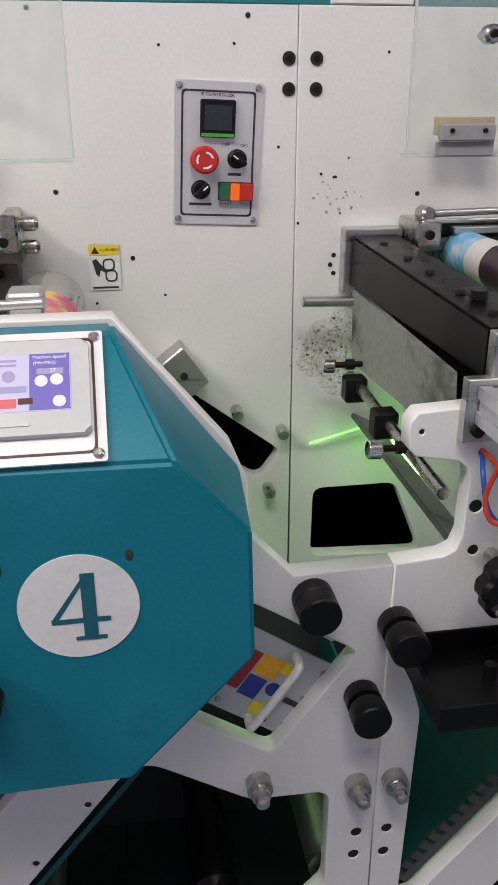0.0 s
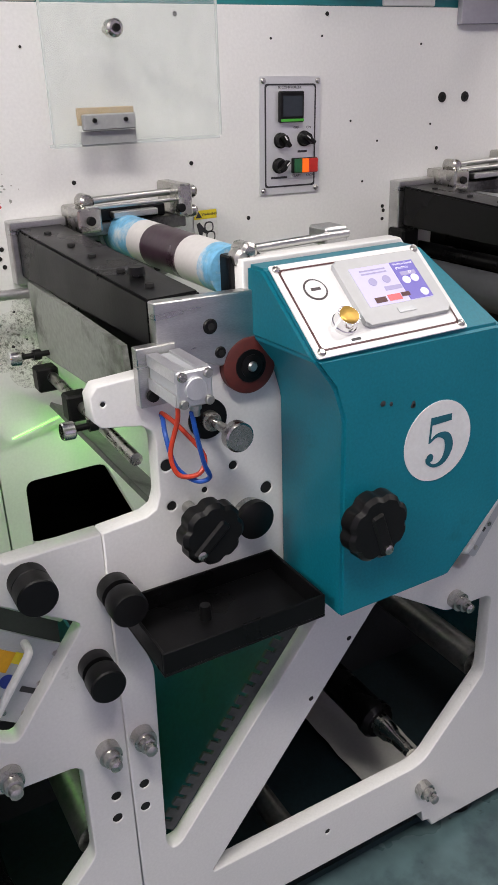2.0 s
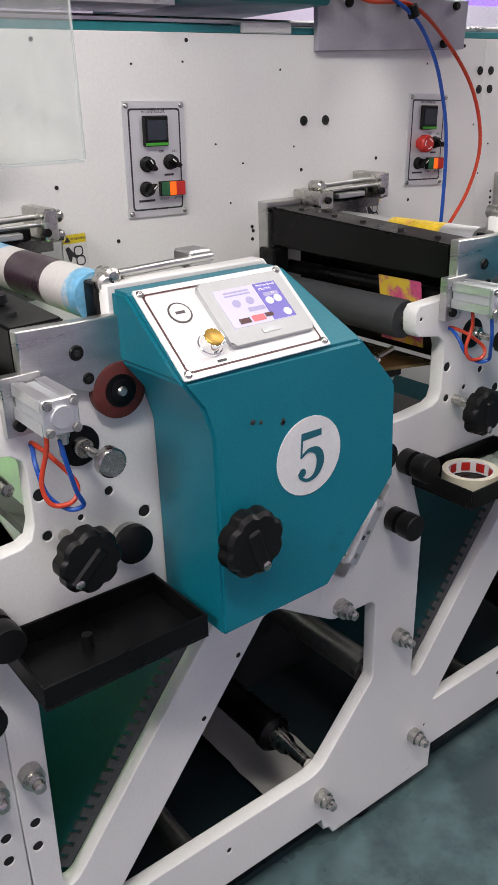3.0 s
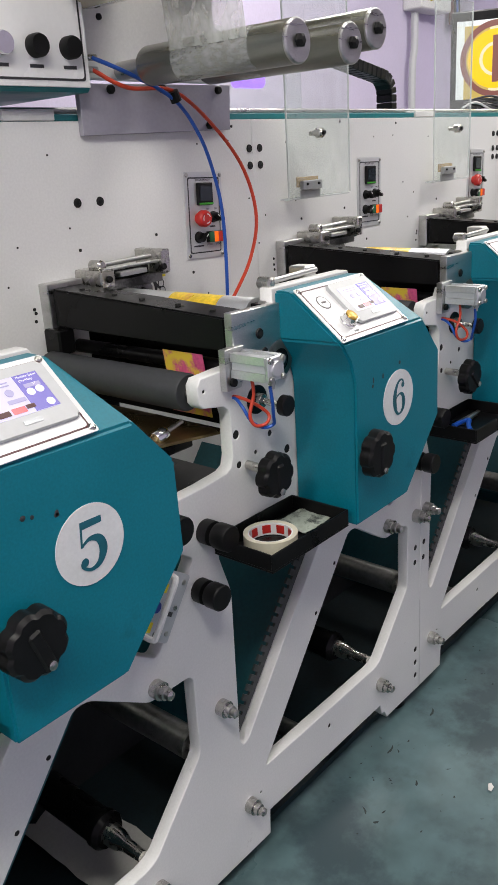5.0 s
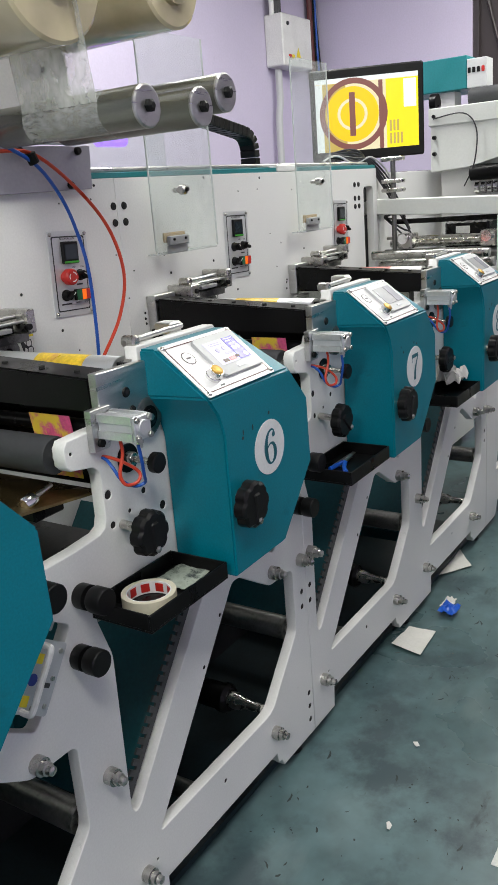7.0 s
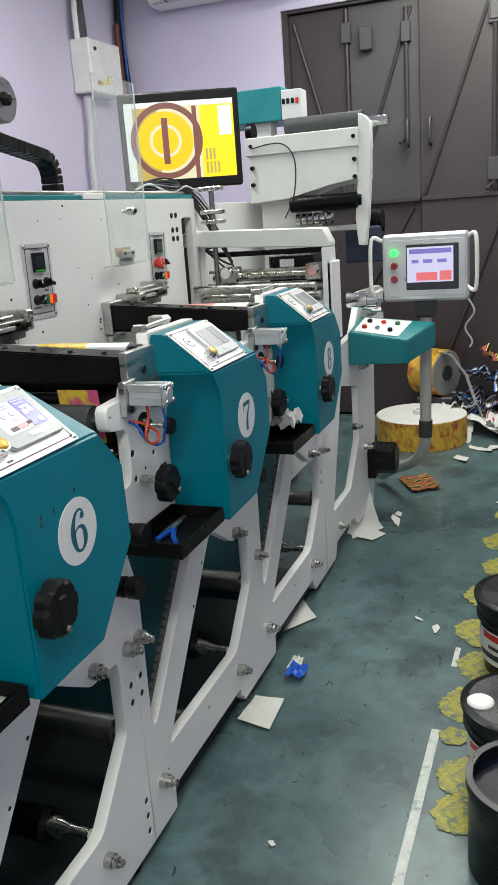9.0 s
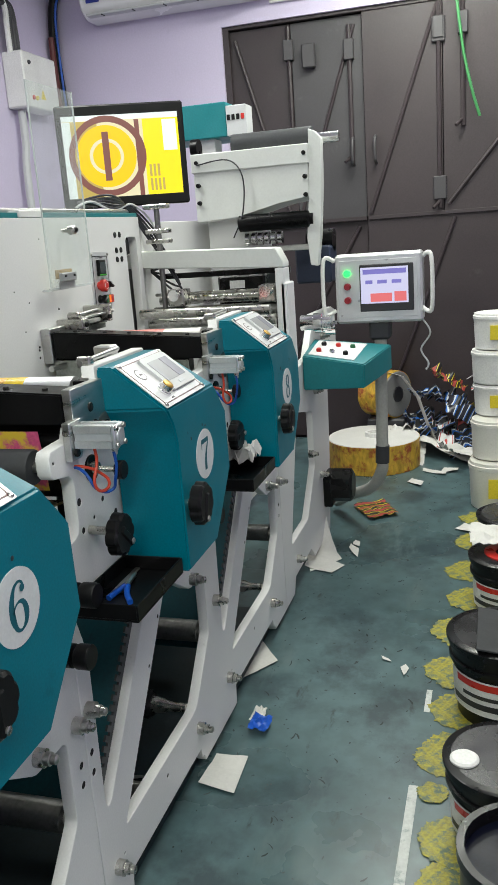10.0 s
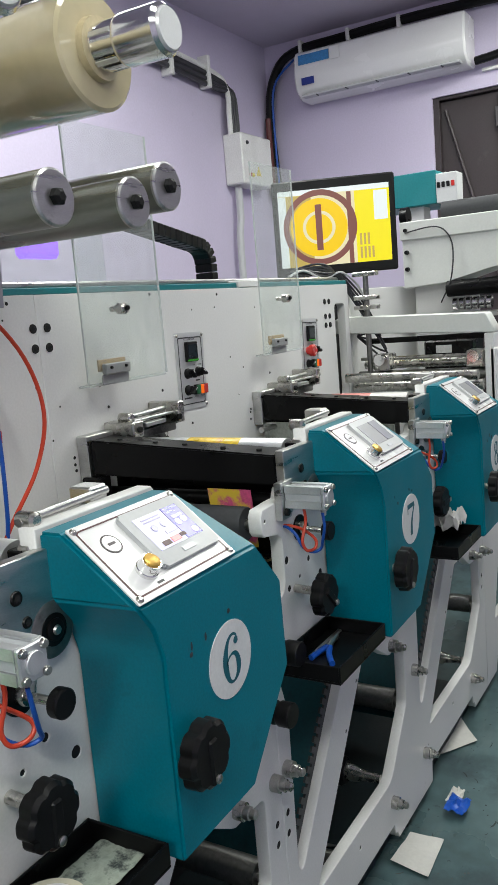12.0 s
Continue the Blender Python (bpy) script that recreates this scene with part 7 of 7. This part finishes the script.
def bucket(x, y, r, h, lid, sticker, label):
    e = empty("ink_bucket", x, y, 0, label, "bucket", "ink buckets")
    bm = bmesh.new()
    prof = [(0, r * 0.84), (0.72, r * 0.93), (0.74, r * 1.0), (0.79, r * 1.0), (0.8, r * 0.955), (0.93, r * 0.965), (0.94, r * 1.02), (1, r * 1.02)]
    if lid:
        part("pail", lathe((0, 0, 0.001), (0, 0, h), prof, 48), BUCK, e)
        part("lid", lathe((0, 0, h), (0, 0, h + 0.012), [(0, r * 1.05), (0.7, r * 1.05), (1, r * 1.0)], 48), BUCK, e)
        part("lid_face", lathe((0, 0, h + 0.002), (0, 0, h + 0.0125), [(0, r * 0.9), (1, r * 0.9)], 48), LIDM, e)
    else:
        part("pail", hoop(r * 0.95, r * 1.0, 0.001, h), BUCK, e)
        part("rim", hoop(r * 0.93, r * 1.05, h - 0.02, h + 0.003), BUCK, e)
        part("ink", lathe((0, 0, 0.01), (0, 0, h - 0.03), [(0, r * 0.948), (1, r * 0.948)], 40), mat("wet_dark_ink", (0.004, 0.005, 0.014), 0.42, vary=0.3, spec=0.2), e)
    if sticker:
        bm = bmesh.new()
        seg = 16
        lo, hi = [], []
        for q in range(seg + 1):
            a = radians(100 + 90 * q / seg)
            lo.append(bm.verts.new((r * 0.90 * math.cos(a) * 1.01, r * 0.90 * math.sin(a) * 1.01, h * 0.2)))
            hi.append(bm.verts.new((r * 0.935 * math.cos(a) * 1.01, r * 0.935 * math.sin(a) * 1.01, h * 0.66)))
        for q in range(seg):
            bm.faces.new((lo[q], lo[q + 1], hi[q + 1], hi[q]))
        part("label", bm, PAPERW, e, "white printed label")
        for f0, f1, a0, a1, mm in ((0.55, 0.64, 120, 180, RED), (0.28, 0.36, 110, 180, DARK), (0.42, 0.47, 130, 175, DARK)):
            bm = bmesh.new()
            lo, hi = [], []
            for q in range(seg + 1):
                a = radians(a0 + (a1 - a0) * q / seg)
                for f, keep in ((f0, lo), (f1, hi)):
                    rr = r * (0.909 + (f - 0.2) * 0.0766) + 0.0016
                    keep.append(bm.verts.new((rr * math.cos(a), rr * math.sin(a), h * f)))
            for q in range(seg):
                bm.faces.new((lo[q], lo[q + 1], hi[q + 1], hi[q]))
            part("label_bar", bm, mm, e)
    return e


b1 = bucket(1.60, -0.775, 0.135, 0.205, True, True, "black ink bucket with a dusty lid and white cap")
part("pour_cap", lathe((-0.03, 0.09, 0.2175), (-0.03, 0.09, 0.226), [(0, 0.033), (0.5, 0.033), (1, 0.028)], 32), PAPERW, b1, "white plastic pour cap")
b2 = bucket(1.30, -0.815, 0.13, 0.225, False, False, "open black bucket with dark blue ink smears")
b3 = bucket(2.14, -0.775, 0.155, 0.24, True, True, "black ink bucket with a torn white label")
bx = empty("black_carton", 2.12, -0.8, 0.253, "black folded carton lying on a bucket", "carton")
part("flap", moved(box(-0.13, 0.13, -0.07, 0.1, 0, 0.006, 0.001), Matrix.Rotation(0.12, 4, "X")), RUBBER, bx)
part("body", moved(box(-0.13, 0.05, -0.15, 0.04, 0.008, 0.085, 0.003), Matrix.Rotation(0.12, 4, "X")), BLACK, bx)
b4 = bucket(2.78, -0.80, 0.14, 0.22, True, True, "black ink bucket with a red lid ring")
part("lid_ring", hoop(0.05, 0.09, 0.2325, 0.237), RED, b4)
tagged(part("paper_scrap", crumple(0.2, 0.2, 12, 0.05, 31), PAPER, at=(2.85, -0.76, 0.245)), "crumpled white paper lying on a bucket", "paper scrap", "paper scraps")
b5 = bucket(3.15, -0.82, 0.14, 0.24, True, False, "plain black ink bucket with lid")
TUBM = mat("milky_plastic", (0.74, 0.73, 0.66), 0.35, vary=0.06, scale=6)
for q, (x, y, r, z0, z1, mm) in enumerate(((3.98, -0.745, 0.125, 0.0, 0.24, TUBM), (4.02, -0.745, 0.115, 0.245, 0.44, TUBM), (4.12, -0.75, 0.11, 0.445, 0.60, PAPERW), (4.12, -0.745, 0.115, 0.605, 0.77, PAPERW), (4.13, -0.75, 0.11, 0.775, 0.95, PAPERW))):
    e = empty("plastic_tub", x, y, z0, "white translucent plastic tub in a stack", "tub", "plastic tubs")
    part("tub", lathe((0, 0, 0.0005), (0, 0, z1 - z0), [(0, r * 0.9), (0.03, r * 0.94), (0.85, r), (0.86, r * 1.04), (0.93, r * 1.04), (0.94, r), (1, r * 0.98)], 40), mm, e)
    if q in (0, 2, 4):
        part("sticker", box(-r * 1.06, -r * 0.99, -0.05, 0.03, (z1 - z0) * 0.3, (z1 - z0) * 0.7, 0), YELLOW, e)

def stripes(name, cols, scale):
    m = bpy.data.materials.new(name)
    m.use_nodes = True
    nt = m.node_tree
    b = nt.nodes["Principled BSDF"]
    tc = nt.nodes.new("ShaderNodeTexCoord")
    w = nt.nodes.new("ShaderNodeTexWave")
    w.inputs["Scale"].default_value, w.inputs["Distortion"].default_value, w.inputs["Detail Scale"].default_value = scale, 1.6, 1.2
    r = nt.nodes.new("ShaderNodeValToRGB")
    r.color_ramp.interpolation = "CONSTANT"
    while len(r.color_ramp.elements) < len(cols):
        r.color_ramp.elements.new(0.5)
    for q, c in enumerate(cols):
        r.color_ramp.elements[q].position, r.color_ramp.elements[q].color = q / len(cols), (*c, 1)
    nt.links.new(tc.outputs["Object"], w.inputs[0])
    nt.links.new(w.outputs[1], r.inputs[0])
    nt.links.new(r.outputs[0], b.inputs["Base Color"])
    b.inputs["Roughness"].default_value = 0.4
    return m


ORNG = mat("printed_label_roll", (0.55, 0.34, 0.04), 0.4, vary=0.45, scale=16, fine=60, dirt=(0.3, 0.06, 0.02), dirt_at=0.5, dirt_scale=15, stretch=(1, 1, 0.35))
lr = empty("label_roll", 4.68, -0.04, 0, "large printed label roll lying flat on the floor", "label roll", "label rolls")
part("roll", lathe((0, 0, 0.002), (0, 0, 0.17), [(0, 0.275), (1, 0.275)], 64), ORNG, lr)
part("paper_top", lathe((0, 0, 0.17), (0, 0, 0.174), [(0, 0.273), (1, 0.27)], 64), PAPER, lr)
part("core", hoop(0.035, 0.05, 0.174, 0.2), PAPERW, lr)
lr2 = empty("label_roll", 5.06, -0.10, 0.36, "printed label roll standing on its edge with a grey side", "label roll", "label rolls")
part("roll", lathe((0.05, 0.12, 0), (-0.05, -0.05, 0), [(0, 0.15), (1, 0.15)], 56), ORNG, lr2)
part("side", lathe((-0.05, -0.05, 0), (-0.053, -0.055, 0), [(0, 0.145), (1, 0.14)], 56), mat("grey_roll_side", (0.2, 0.2, 0.2), 0.5, vary=0.1), lr2)
part("core", lathe((-0.053, -0.055, 0), (-0.056, -0.06, 0), [(0, 0.05), (1, 0.048)], 32), DARK, lr2)
part("rest", box(-0.1, 0.12, -0.1, 0.14, -0.36, -0.15, 0.01), DARK, lr2)
tail = [(4.99, -0.1, 0.5), (4.95, -0.2, 0.48), (4.9, -0.3, 0.36), (4.86, -0.36, 0.2), (4.84, -0.42, 0.06)]
bm = bmesh.new()
prev = None
for x, y, z in tail:
    row = [bm.verts.new((x - 0.03, y, z + 0.01)), bm.verts.new((x + 0.05, y + 0.03, z))]
    if prev:
        bm.faces.new((prev[0], prev[1], row[1], row[0]))
    prev = row
g = bmesh.ops.extrude_face_region(bm, geom=bm.faces[:])
bmesh.ops.translate(bm, vec=(0.002, 0, 0.001), verts=[v for v in g["geom"] if isinstance(v, bmesh.types.BMVert)])
tagged(part("paper_tail", bm, PAPER), "white paper web trailing from a label roll", "paper web")


WASTE = [stripes("striped_waste_yellow", [(0.02, 0.02, 0.02), (0.6, 0.5, 0.03), (0.02, 0.02, 0.02), (0.35, 0.06, 0.05)], 5), stripes("striped_waste_blue", [(0.02, 0.02, 0.02), (0.02, 0.12, 0.45), (0.55, 0.58, 0.6), (0.02, 0.02, 0.03)], 4.5), stripes("striped_waste_white", [(0.6, 0.6, 0.6), (0.45, 0.04, 0.03), (0.65, 0.65, 0.65), (0.02, 0.02, 0.02)], 4.5)]
rw_ = random.Random(11)
for q, (x, y, z, w, h, amp, mi) in enumerate(((5.0, -0.32, 0.28, 0.2, 0.22, 0.12, 1), (5.05, -0.42, 0.38, 0.22, 0.2, 0.12, 0), (4.98, -0.5, 0.18, 0.26, 0.24, 0.16, 1), (5.0, -0.62, 0.3, 0.24, 0.22, 0.14, 2), (4.95, -0.44, 0.02, 0.24, 0.26, 0.14, 2), (5.05, -0.6, 0.02, 0.3, 0.3, 0.2, 0), (5.08, -0.3, 0.03, 0.3, 0.3, 0.22, 1), (4.9, -0.58, 0.02, 0.2, 0.18, 0.12, 1), (3.82, -0.17, 0.003, 0.22, 0.16, 0.02, 0))):
    ob = part("printed_waste", crumple(w, h, 12, amp, q + 40), WASTE[mi], at=(x, y, z))
    ob.rotation_euler = (rw_.uniform(-0.5, 0.5) if q < 8 else 0, rw_.uniform(-0.9, -0.2) if q < 8 else 0, rw_.uniform(0, 3) if q < 8 else 0.5)
    tagged(ob, "crumpled strip of brightly striped printed waste", "waste strip", "printed waste heap")
for q, (x, y, z, w, h) in enumerate(((4.8, -0.2, 0.005, 0.3, 0.26), (4.85, -0.5, 0.004, 0.4, 0.24), (4.72, -0.6, 0.004, 0.3, 0.2), (4.9, -0.22, 0.1, 0.22, 0.2))):
    ob = part("paper_web_waste", crumple(w, h, 12, 0.08, q + 70), PAPER, at=(x, y, z))
    ob.rotation_euler = (0.1, -0.3, q * 1.1)
    tagged(ob, "crumpled white paper web waste by the rolls", "paper waste", "paper waste heap")
sheet = empty("floor_paper_under_press", 0.1, 0.25, 0.021, "grey paper strip lying under the press", "paper strip")
part("strip", crumple(0.16, 0.4, 10, 0.01, 91), PAPER, sheet, at=(0.12, 0.0, 0.004))
